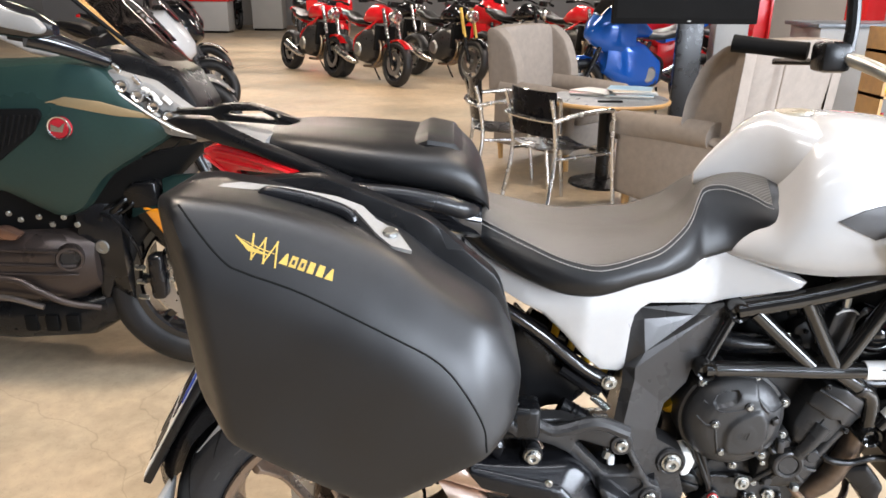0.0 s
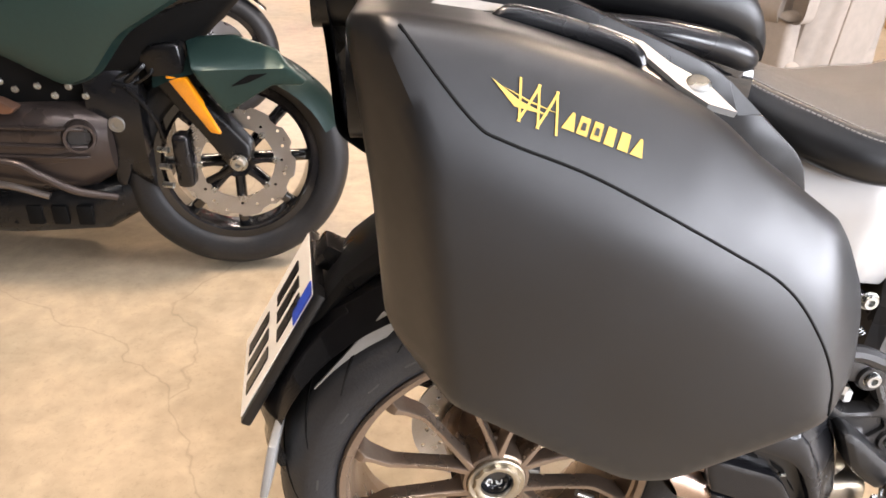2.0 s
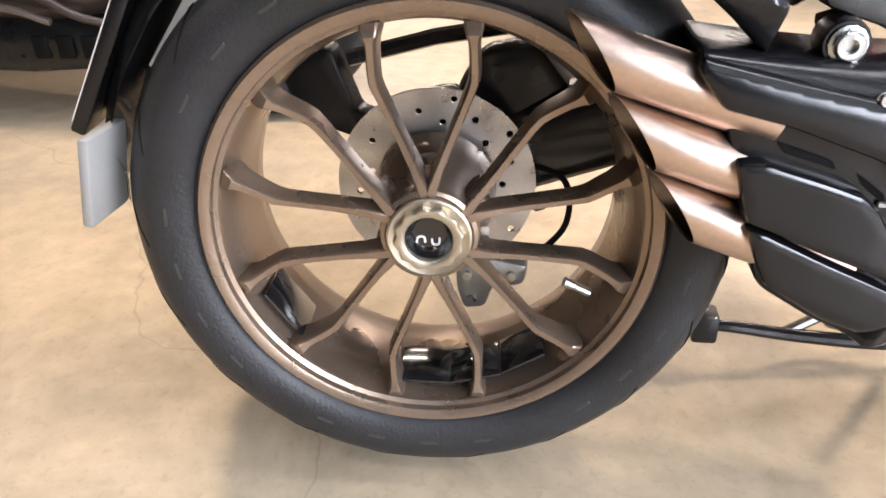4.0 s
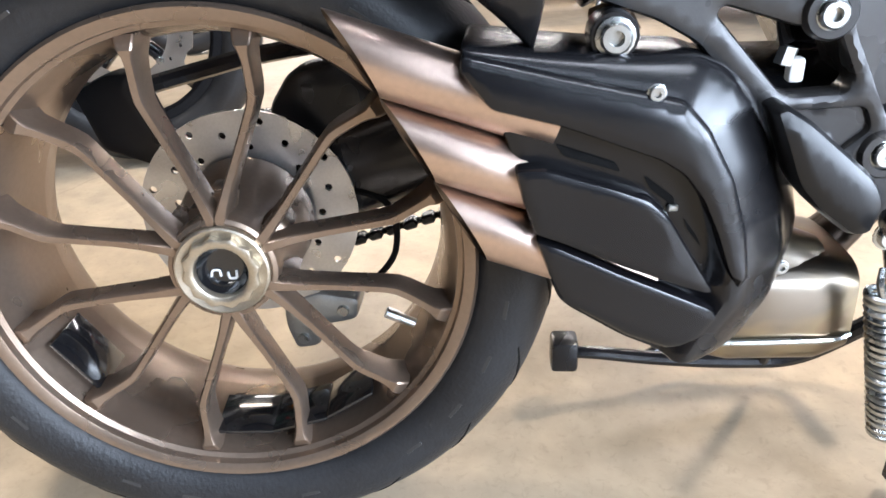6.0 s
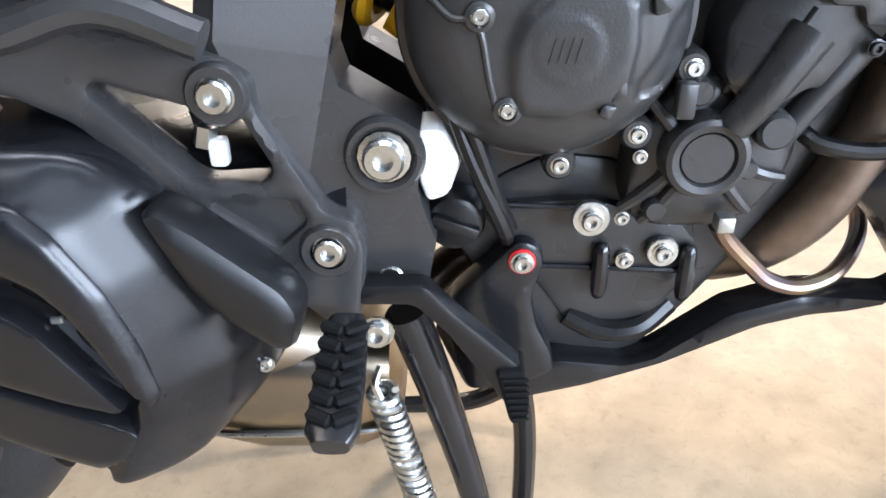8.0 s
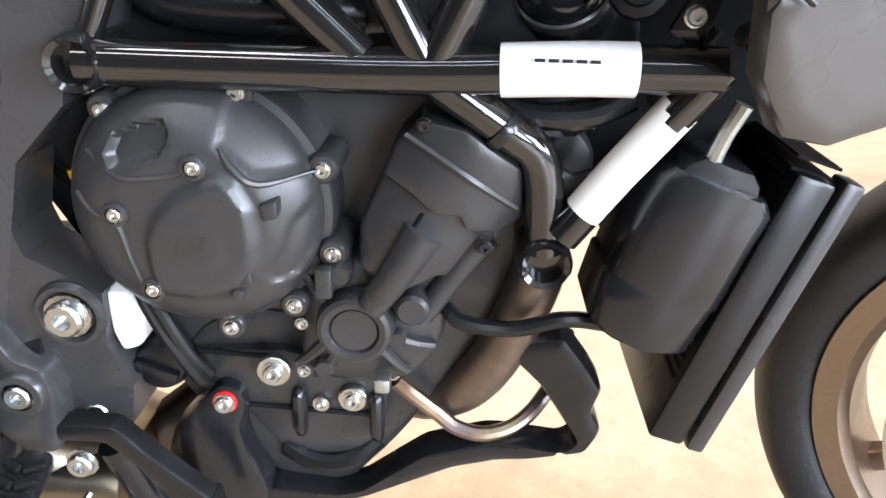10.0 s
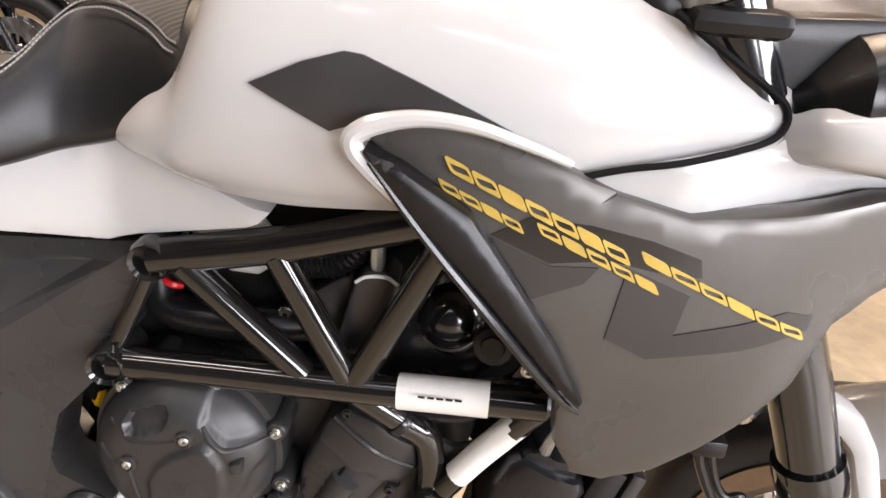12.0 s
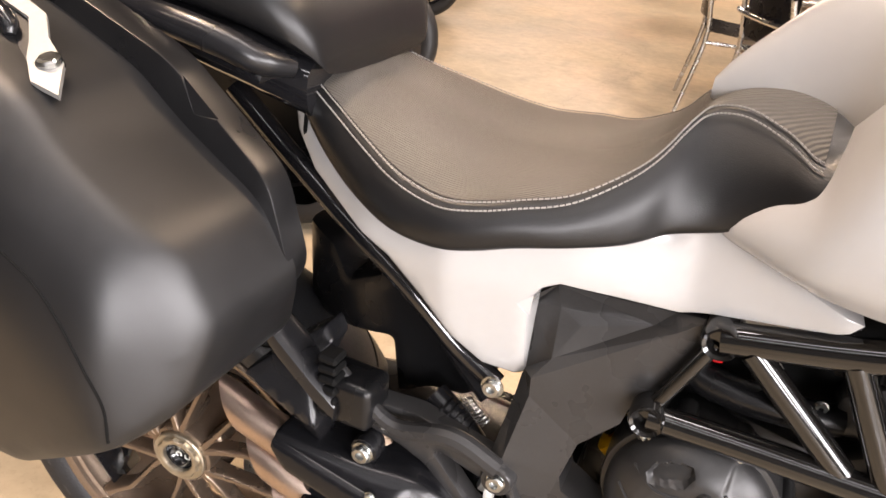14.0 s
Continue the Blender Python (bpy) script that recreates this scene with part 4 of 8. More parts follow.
for s in (1, -1):
    for nm, out, fun, mt, lab, ed, stp, dp in (("side_panel", side_white, white_face, white_paint, "pearl white side panel", 0.006, 0.012, 0.03),):
        bmw = shell(out, fun, dp, ed, stp)
        if s < 0:
            for v in bmw.verts:
                v.co.y = 2 * YC - v.co.y
        part(nm, bmw, mt, bike, lab)
    sy = lambda y: YC - s * (YC - y)
    part("subframe_tube", tube([(0.00, sy(1.31), 0.915), (0.065, sy(1.312), 0.858), (0.15, sy(1.302), 0.800), (0.235, sy(1.296), 0.742), (0.305, sy(1.300), 0.680), (0.355, sy(1.298), 0.650)], 0.0125, 12), gloss_black, bike, "glossy black subframe tube")
    corner = {n: (a, sy(b), c) for n, a, b, c in (("a", 0.377, 1.310, 0.758), ("b", 0.381, 1.311, 0.770), ("c", 0.399, 1.313, 0.785), ("d", 0.517, 1.316, 0.790), ("e", 0.552, 1.309, 0.797), ("f", 0.545, 1.3096, 0.751), ("g", 0.527, 1.3079, 0.700), ("h", 0.498, 1.3023, 0.673), ("i", 0.493, 1.3022, 0.650), ("j", 0.456, 1.2953, 0.610), ("l", 0.445, 1.2898, 0.561), ("L", 0.450, 1.2894, 0.543), ("m", 0.500, 1.2926, 0.513), ("n", 0.497, 1.292, 0.469), ("o", 0.509, 1.296, 0.429), ("p", 0.502, 1.298, 0.391), ("q", 0.452, 1.296, 0.394), ("r", 0.449, 1.290, 0.430), ("R", 0.425, 1.284, 0.478), ("s", 0.396, 1.2746, 0.530), ("t", 0.366, 1.280, 0.572), ("u", 0.379, 1.292, 0.652), ("O", 0.381, 1.302, 0.680), ("B", 0.396, 1.277, 0.688), ("E", 0.524, 1.3034, 0.776), ("C", 0.409, 1.298, 0.769), ("P", 0.433, 1.2965, 0.755), ("Q", 0.500, 1.3115, 0.772), ("K", 0.412, 1.284, 0.715), ("v", 0.397, 1.2785, 0.664), ("y", 0.382, 1.270, 0.576), ("z", 0.470, 1.2885, 0.485))}
    plate = part("frame_plate", facet_plate(corner, ("abcC", "cdQC", "dEQ", "deE", "aCKO", "OKB", "CQP", "CPK", "KPQE", "KEB", "BEefghijv", "OBvu", "vjly", "uvyt", "tys", "ylRs", "lLmzR", "Rzr", "zmn", "znopqr"), sy(1.345)), plate_grey, bike, "faceted dark grey cast frame plate", smooth=False)
part("under_seat_body", loft([saddle_ring(x, YC, w, zt, zb, 20, 3) for x, w, zt, zb in ((0.10, 0.09, 0.93, 0.85), (0.22, 0.09, 0.88, 0.78), (0.34, 0.07, 0.85, 0.66), (0.46, 0.05, 0.85, 0.57), (0.53, 0.03, 0.86, 0.66), (0.68, 0.02, 0.90, 0.66), (0.90, 0.02, 0.90, 0.66))]), deep_black, bike)

ARCH = [(0.122, 0.678), (0.191, 0.72), (0.2, 0.75), (0.319, 0.629), (0.331, 0.6), (0.304, 0.575), (0.258, 0.57), (0.212, 0.542), (0.198, 0.625), (0.09, 0.594), (0.028, 0.599), (0.02, 0.712), (0.088, 0.712)]
PEGH = [(0.073, 0.609), (0.106, 0.64), (0.154, 0.676), (0.167, 0.66), (0.155, 0.616), (0.175, 0.567), (0.168, 0.529), (0.144, 0.553), (0.105, 0.587)]
PEGARM = [(0.176, 1.245, 0.645), (0.215, 1.245, 0.612), (0.26, 1.245, 0.585), (0.329, 1.245, 0.601), (0.385, 1.245, 0.582)]
PEGPAD = (0.183, 0.669)
SHOCK = ((0.278, 0.597), (0.344, 0.557))
part("wheel_arch", shell(rounded(ARCH, 0.008), lambda x, z: 1.345 + 2.2 * max(0, 0.22 - x) ** 2 + 0.2 * max(0, z - 0.72), 0.06, 0.012, 0.014), matte_black, bike, "black plastic wheel arch under the seat")
part("peg_holder", shell(rounded(PEGH, 0.005), lambda x, z: 1.213 + 0.9 * abs(line_above(x, z, PEGH[0], PEGH[5])) * 0.6, 0.03, 0.006, 0.008), satin_black, bike, "folded black pillion footrest holder")
part("peg_arm", tube(PEGARM, [0.008, 0.009, 0.011, 0.012, 0.012], 10), plate_grey, bike, "grey cast pillion footrest arm")
for k in range(6):
    part("peg_pad", box(PEGPAD[0] - 0.012, PEGPAD[0] + 0.012, 1.218, 1.245, PEGPAD[1] - 0.014 * k - 0.010, PEGPAD[1] - 0.014 * k, 0.003, 1), deep_black, bike)
can_mid = ((SHOCK[0][0] + SHOCK[1][0]) / 2, (SHOCK[0][1] + SHOCK[1][1]) / 2)
part("shock_can", tube([(SHOCK[0][0], 1.31, SHOCK[0][1]), (can_mid[0], 1.305, can_mid[1]), (SHOCK[1][0], 1.30, SHOCK[1][1])], [0.016, 0.017, 0.012], 14, 3), satin_black, bike, "ribbed black shock adjuster")
for k in range(5):
    t = 0.25 + 0.12 * k
    part("shock_rib", lathe([(0.0165, -0.002), (0.0185, 0.0), (0.0165, 0.002)], 16, "Z", m=Matrix.Translation((SHOCK[0][0] + (SHOCK[1][0] - SHOCK[0][0]) * t, 1.306, SHOCK[0][1] + (SHOCK[1][1] - SHOCK[0][1]) * t)) @ Vector((SHOCK[1][0] - SHOCK[0][0], -0.01, SHOCK[1][1] - SHOCK[0][1])).to_track_quat("Z", "Y").to_matrix().to_4x4()), satin_black, bike)

# ---- tank ----
tank = [(0.522, 0.066, 0.905, 0.888), (0.54, 0.088, 0.922, 0.880), (0.565, 0.110, 0.945, 0.876), (0.597, 0.130, 0.975, 0.870), (0.615, 0.139, 1.02, 0.867), (0.635, 0.146, 1.075, 0.865), (0.66, 0.151, 1.100, 0.863), (0.70, 0.155, 1.108, 0.862), (0.78, 0.160, 1.102, 0.868), (0.86, 0.163, 1.084, 0.875), (0.93, 0.158, 1.062, 0.888), (1.0, 0.145, 1.034, 0.908), (1.05, 0.128, 1.006, 0.925), (1.072, 0.11, 0.985, 0.935)]


def tank_ring(x, w, zt, zb, n=40):
    """Widest low down, sloping in to a broad crown."""
    pts = []
    h = zt - zb
    prof = [(0.80, 0.0), (0.93, 0.10), (0.985, 0.22), (1.0, 0.34), (0.985, 0.46), (0.93, 0.60), (0.82, 0.74), (0.66, 0.86), (0.46, 0.945), (0.24, 0.99), (0.0, 1.0)]
    cp = curve_points(prof, 2)
    for px, pz in cp:
        pts.append((x, YC - w * px, zb + h * pz))
    for px, pz in cp[-2::-1]:
        pts.append((x, YC + w * px, zb + h * pz))
    return pts


part("fuel_tank", loft([tank_ring(*c) for c in curve_points(tank, 4)]), white_paint, bike, "pearl white fuel tank")
part("tank_tail", loft([saddle_ring(x, YC, w, zt, zb, 28, 2.3) for x, w, zt, zb in [tuple(c) for c in curve_points([(0.492, 0.004, 1.004, 0.985), (0.508, 0.010, 1.028, 0.975), (0.535, 0.020, 1.058, 0.965), (0.566, 0.032, 1.088, 0.955), (0.60, 0.055, 1.106, 0.95), (0.625, 0.085, 1.106, 0.94), (0.66, 0.115, 1.104, 0.90)], 4)]]), white_paint, bike, "pearl white tapered tank tail")
TANKX = curve_points(tank, 4)


def tank_face(x, z):
    xs = [c[0] for c in TANKX]
    w, zt, zb = (float(np.interp(x, xs, [c[k] for c in TANKX])) for k in (1, 2, 3))
    q = min(1, max(0, (z - zb) / (zt - zb)))
    return YC - w * float(np.interp(q, [0.0, 0.10, 0.22, 0.34, 0.46, 0.60, 0.74, 0.86, 0.945, 1.0], [0.80, 0.93, 0.985, 1.0, 0.985, 0.93, 0.82, 0.66, 0.46, 0.0]))


tank_dec = [(0.669, 0.960), (0.706, 0.978), (0.734, 0.987), (0.747, 0.986), (0.781, 0.974), (0.834, 0.953), (0.892, 0.928), (0.836, 0.941), (0.805, 0.948), (0.768, 0.946), (0.747, 0.941), (0.726, 0.933)]
part("tank_decal", shell(tank_dec, lambda x, z: tank_face(x, z) - 0.0035, 0.003, 0, 0.008), fairing_dark, bike, "dark grey tank decal")
faded_print = material("faded_tan_print", (0.48, 0.43, 0.33), 0.3, 0, 0.25, 60, coat=0.4)
part("tank_emblem", lathe([(0, 0.0012), (0.030, 0.0012), (0.031, -0.004)], 28, "Z", m=Matrix.Translation((0.645, YC, 1.1068)) @ Matrix.Rotation(radians(-3), 4, "Y")), faded_print, bike, "faded round print on the tank top")
EMY = 1.288
EMQ = float(np.interp(abs(YC - EMY) / 0.1615, [0.0, 0.24, 0.46, 0.66, 0.82], [1.0, 0.99, 0.945, 0.86, 0.74]))
emblem_m = Matrix.Translation((0.812, EMY, 0.871 + (1.0965 - 0.871) * EMQ + 0.0025)) @ Matrix.Rotation(radians(14.5), 4, "Y") @ Matrix.Rotation(radians(36), 4, "X") @ Matrix.Scale(0.88, 4)
sky_blue = material("sky_blue_enamel", (0.09, 0.36, 0.52), 0.3, 0, 0.06, 60, coat=0.4)
oval_m = emblem_m @ Matrix.Diagonal((1.2, 1.0, 1.0, 1.0))
gear = []
for j in range(64):
    a = 2 * math.pi * j / 64
    gear.append((0.0225 + 0.0010 * math.tanh(4 * math.sin(16 * a))) * np.array((math.cos(a), math.sin(a))))
bm = bmesh.new()
rows = [[bm.verts.new((x * k, y * k, h)) for x, y in gear] for k, h in ((1.0, -0.004), (1.0, 0.0), (0.97, 0.0006), (0.72, 0.0006))]
for p, q in zip(rows, rows[1:]):
    for j in range(64):
        bm.faces.new((p[j], p[(j + 1) % 64], q[(j + 1) % 64], q[j]))
bm.transform(oval_m)
emblem = part("tank_badge", bm, gold, bike, "flat winged badge in gold, blue and white")
part("badge_field", lathe([(0, 0.0005), (0.0166, 0.0005), (0.0168, -0.003)], 36, "Z", m=oval_m), plate_blue, emblem, "dark blue enamel")
for sd in (1, -1):
    bm = tube([(sd * 0.020, sd * -0.003, 0), (sd * 0.028, sd * -0.0035, 0), (sd * 0.044, sd * -0.004, 0), (sd * 0.062, sd * -0.004, 0)], [0.0036, 0.0034, 0.0022, 0.0004], 8, 3)
    bm.transform(emblem_m @ Matrix.Diagonal((1, 1, 0.25, 1)))
    part("badge_wing", bm, sky_blue, emblem, "sky blue wing")
for x0 in (-0.009, 0.007):
    bm = box(-0.0055, 0.0055, -0.0075, 0.0075, 0.0004, 0.0009, 0, 1)
    bm.transform(emblem_m @ Matrix.Translation((x0, 0, 0)) @ Matrix.Rotation(-0.25, 4, "Z"))
    part("badge_bar", bm, label_white, emblem, "plain white block")
nose_seam = [(0.893, 0.916), (0.928, 0.927), (0.965, 0.935), (1.002, 0.944), (1.028, 0.951), (1.039, 0.960), (1.039, 0.971), (1.028, 0.981), (0.991, 1.003), (0.951, 1.028)]
part("tank_gap", tube([(x, min(tank_face(x, z), 1.222 + max(0, x - 0.98) * 0.35 + max(0, z - 0.94) * 0.4) - 0.0008, z) for x, z in nose_seam], 0.0026, 8, 4), deep_black, bike, "dark gap between tank and nose panel")
# tank front edge and nose panels
def mirrored(name, out, fun, mt, lab="", depth=0.02, edge=0.005, step=0.012):
    for s in (1, -1):
        b = shell(out, fun, depth, edge, step)
        if s < 0:
            for v in b.verts:
                v.co.y = 2 * YC - v.co.y
        part(name, b, mt, bike, lab)


nose_face = lambda x, z: 1.222 + max(0, x - 0.98) * 0.35 + max(0, z - 0.94) * 0.4
mirrored("nose_panel", [(0.893, 0.915), (0.928, 0.926), (1.001, 0.943), (1.047, 0.957), (1.06, 0.985), (1.06, 1.01), (1.10, 0.995), (1.20, 0.975), (1.28, 0.95), (1.22, 0.92), (1.114, 0.912), (1.052, 0.899), (0.991, 0.889), (0.953, 0.896)], nose_face, white_paint, "pearl white nose panel")
fair_out = [(0.747, 0.936), (0.774, 0.946), (0.803, 0.947), (0.848, 0.938), (0.886, 0.928), (0.926, 0.912), (0.98, 0.900), (1.05, 0.908), (1.114, 0.918), (1.2, 0.915), (1.25, 0.90), (1.20, 0.868), (1.135, 0.838), (1.105, 0.816), (1.085, 0.768), (1.025, 0.707), (0.994, 0.680), (0.957, 0.664), (0.930, 0.668), (0.912, 0.700), (0.905, 0.765), (0.918, 0.745), (0.859, 0.842), (0.792, 0.903)]
fair_face = lambda x, z: 1.204 + smax(0, line_above(x, z, (0.84, 0.90), (1.1, 0.865)) * 0.22, (0.745 - z) * 0.15, (0.80 - x) * 0.3, (x - 1.05) * 0.5, k=0.008)
mirrored("fairing", fair_out, fair_face, fairing_grey, "satin dark grey side fairing")
for s in (1, -1):
    part("fairing_line", tube([(0.790, YC - s * (YC - 1.207), 0.884), (0.768, YC - s * (YC - 1.207), 0.904), (0.746, YC - s * (YC - 1.208), 0.928), (0.752, YC - s * (YC - 1.208), 0.942), (0.785, YC - s * (YC - 1.207), 0.952), (0.822, YC - s * (YC - 1.207), 0.951), (0.86, YC - s * (YC - 1.209), 0.941), (0.892, YC - s * (YC - 1.212), 0.930)], [0.003, 0.006, 0.0075, 0.0075, 0.006, 0.005, 0.004, 0.003], 10), white_paint, bike, "white fairing edge")
on_fairing = lambda x, z: fair_face(x, z) - 0.0013
mirrored("fairing_decal", [(0.941, 0.861), (0.987, 0.844), (0.982, 0.812), (1.027, 0.825), (1.060, 0.836), (1.083, 0.832), (1.081, 0.820), (1.033, 0.804), (0.966, 0.790), (0.934, 0.804)], on_fairing, fairing_dark, "darker grey fairing decal", edge=0, depth=0.002)
mirrored("fairing_decal", [(0.844, 0.874), (0.886, 0.857), (0.921, 0.859), (0.912, 0.846), (0.877, 0.830), (0.866, 0.846)], on_fairing, fairing_dark, "darker grey fairing decal", edge=0, depth=0.002)
mirrored("fairing_trim", [(0.844, 0.876), (0.869, 0.891), (0.912, 0.889), (0.955, 0.882), (0.990, 0.872), (0.993, 0.859), (0.974, 0.858), (0.927, 0.865), (0.886, 0.859)], on_fairing, gloss_black, "glossy black fairing inlay", edge=0, depth=0.002)
for s in (1, -1):
    sy = lambda y: YC - s * (YC - y)
    fin = shell(rounded([(0.752, 0.930), (0.794, 0.880), (0.847, 0.822), (0.888, 0.777), (0.922, 0.747), (0.926, 0.751), (0.903, 0.792), (0.868, 0.841), (0.829, 0.892), (0.780, 0.921)], 0.004), lambda x, z: 1.193 + 9.0 * (line_above(x, z, (0.77, 0.92), (0.915, 0.765)) - 0.004) ** 2, 0.03, 0.006, 0.006)
    for v in fin.verts:
        v.co.y = sy(v.co.y)
    part("air_fin", fin, matte_black, bike, "black curved air fin")
    part("fin_lip", tube([(x, sy(y), z) for x, y, z in ((0.758, 1.200, 0.922), (0.800, 1.196, 0.872), (0.850, 1.194, 0.817), (0.890, 1.196, 0.772), (0.913, 1.200, 0.748), (0.926, 1.204, 0.738))], [0.002, 0.0035, 0.004, 0.004, 0.003, 0.0015], 8, 4), satin_black, bike, "thin black lip under the air fin")
# gold lettering blocks on the fairing
def fair_blocks(n, p0, p1, h, slant, gap=0.3):
    dx, dz = (p1[0] - p0[0]) / n, (p1[1] - p0[1]) / n
    for k in range(n):
        x, z = p0[0] + dx * k, p0[1] + dz * k
        w, wz = dx * (1 - gap), dz * (1 - gap)
        q = [(x, z), (x + w, z + wz), (x + w + slant, z + wz + h), (x + slant, z + h)]
        mid = (sum(a for a, b in q) / 4, sum(b for a, b in q) / 4)
        inner = [(mid[0] + (a - mid[0]) * 0.66, mid[1] + (b - mid[1]) * 0.45) for a, b in q]
        bar = shell(rounded(q, h * 0.3, 3), lambda x, z: fair_face(x, z) - 0.0024, 0.0012, 0, 0.006, holes=[rounded(inner, h * 0.12, 2)] if (k + n) % 3 else ())
        part("lettering_bar", bar, gold, bike, "gold lettering drawn as plain bars")


fair_blocks(7, (0.812, 0.917), (0.944, 0.862), 0.0115, -0.006, 0.06)
fair_blocks(6, (0.952, 0.866), (1.082, 0.811), 0.0095, -0.005, 0.06)
fair_blocks(4, (0.808, 0.904), (0.868, 0.878), 0.0085, -0.005, 0.08)
fair_blocks(5, (0.878, 0.880), (0.968, 0.842), 0.0090, -0.005, 0.10)

# ---- trellis frame ----
def frame_tube(pts, r=0.0135, name="frame_tube", mat=tube_black):
    for s in (1, -1):
        part(name, tube([(x, YC - s * (YC - y), z) for x, y, z in pts], r, 14, 4 if len(pts) > 2 else 1), mat, bike, "glossy black trellis frame tube" if name == "frame_tube" else "")


frame_tube([(0.562, 1.298, 0.788), (0.68, 1.292, 0.815), (0.79, 1.28, 0.852), (0.85, 1.272, 0.872)], 0.0165)
frame_tube([(0.518, 1.29, 0.682), (0.62, 1.29, 0.682), (0.735, 1.285, 0.684), (0.83, 1.278, 0.690), (0.912, 1.275, 0.692)], 0.0148)
frame_tube([(0.59, 1.294, 0.786), (0.695, 1.29, 0.69)])
frame_tube([(0.672, 1.29, 0.806), (0.735, 1.287, 0.69)])
frame_tube([(0.815, 1.276, 0.845), (0.742, 1.286, 0.69)])
frame_tube([(0.56, 1.30, 0.78), (0.52, 1.294, 0.69)], 0.008)
frame_tube([(0.912, 1.275, 0.695), (0.87, 1.285, 0.635), (0.83, 1.29, 0.575)], 0.0125)
frame_tube([(0.742, 1.287, 0.68), (0.785, 1.29, 0.65), (0.812, 1.295, 0.625), (0.82, 1.30, 0.56)], 0.0135)
for x, z, y in ((0.562, 0.788, 1.285), (0.518, 0.682, 1.277), (0.82, 0.555, 1.283)):
    part("frame_boss", lathe([(0, 0.012), (0.011, 0.012), (0.013, 0.0), (0.0165, -0.003), (0.019, 0.002), (0.019, 0.05), (0, 0.05)], 24, m=Matrix.Translation((x, y, z))), tube_black, bike, "hollow black frame end boss")
part("frame_label", tube([(0.782, 1.2817, 0.6870), (0.83, 1.278, 0.690), (0.862, 1.2768, 0.6908)], 0.0164, 18, 4), label_white, bike, "white paper label round the tube")
part("frame_label", tube([(0.893, 1.281, 0.668), (0.862, 1.2865, 0.624), (0.842, 1.289, 0.594)], 0.0133, 14, 1), label_white, bike, "white paper label round the tube")
for k in range(5):
    part("label_bar", box(0.80 + 0.008 * k, 0.806 + 0.008 * k, 1.2604, 1.2612, 0.6965, 0.6985), matte_black, bike)
part("hose_clamp_nut", lathe([(0, -0.01), (0.007, -0.01), (0.008, 0), (0.008, 0.02)], 8, m=Matrix.Translation((0.925, 1.262, 0.712))), steel, bike)

# ---- engine ----
def disc_cover(x, y, z, prof, mat, name, label="", n=48):
    return part(name, lathe(prof, n, m=Matrix.Translation((x, y, z))), mat, bike, label)


part("engine_block", shell(rounded([(0.50, 0.66), (0.60, 0.68), (0.70, 0.66), (0.76, 0.70), (0.86, 0.62), (0.84, 0.52), (0.76, 0.42), (0.715, 0.35), (0.665, 0.29), (0.61, 0.295), (0.56, 0.34), (0.51, 0.42), (0.50, 0.52)], 0.02), 1.345, edge=0.01, step=0.02, back=1.46), engine_grey, bike, "dark grey cast engine block")
CX, CZ = 0.579, 0.583
CLUTCH_SHIELD = [(0.596, 0.616), (0.609, 0.619), (0.617, 0.615), (0.627, 0.596), (0.629, 0.573), (0.626, 0.552), (0.616, 0.538), (0.587, 0.529), (0.56, 0.532), (0.554, 0.549), (0.554, 0.573), (0.562, 0.591), (0.576, 0.605)]
CLUTCH_FAN = [(0.609, 0.663), (0.626, 0.66), (0.646, 0.646), (0.659, 0.625), (0.662, 0.617), (0.644, 0.616), (0.629, 0.617), (0.615, 0.629), (0.607, 0.638)]
CLUTCH_SLOT = [(0.534, 0.628), (0.539, 0.639), (0.553, 0.647), (0.57, 0.65), (0.575, 0.647), (0.574, 0.637), (0.568, 0.63), (0.549, 0.624), (0.538, 0.62)]
CLUTCH_LOW = [(0.663, 0.598), (0.667, 0.586), (0.664, 0.565), (0.65, 0.543), (0.632, 0.539), (0.63, 0.549), (0.642, 0.566), (0.649, 0.585)]


def polygon_side(x, z, poly):
    """Distance inside a closed outline; negative outside."""
    A = np.array(poly)
    d = edge_distance(np.array((x, z)), A, np.roll(A, -1, axis=0))
    return d if inside((x, z), poly) else -d


def clutch_face(x, z):
    """A domed cover with a raised shield, a sunken fan and panel, and an oval pocket."""
    r = math.hypot(x - CX, z - CZ)
    step = lambda d, w: 0.5 + 0.5 * math.tanh(d / w)
    y = float(np.interp(r, [0, 0.045, 0.056, 0.064, 0.072, 0.078, 0.083, 0.0865], [1.2615, 1.2625, 1.2645, 1.268, 1.2735, 1.279, 1.285, 1.292]))
    fan = step(polygon_side(x, z, CLUTCH_FAN), 0.0012)
    y += 0.0055 * fan + 0.0040 * step(polygon_side(x, z, CLUTCH_LOW), 0.0012)
    y -= 0.0055 * step(polygon_side(x, z, CLUTCH_SHIELD) - 0.002, 0.0022)
    y += 0.0085 * step(polygon_side(x, z, CLUTCH_SLOT), 0.0012)
    y -= 0.0006 * step(0.0195 - math.hypot(x - EMBX, z - EMBZ), 0.0006)
    return y


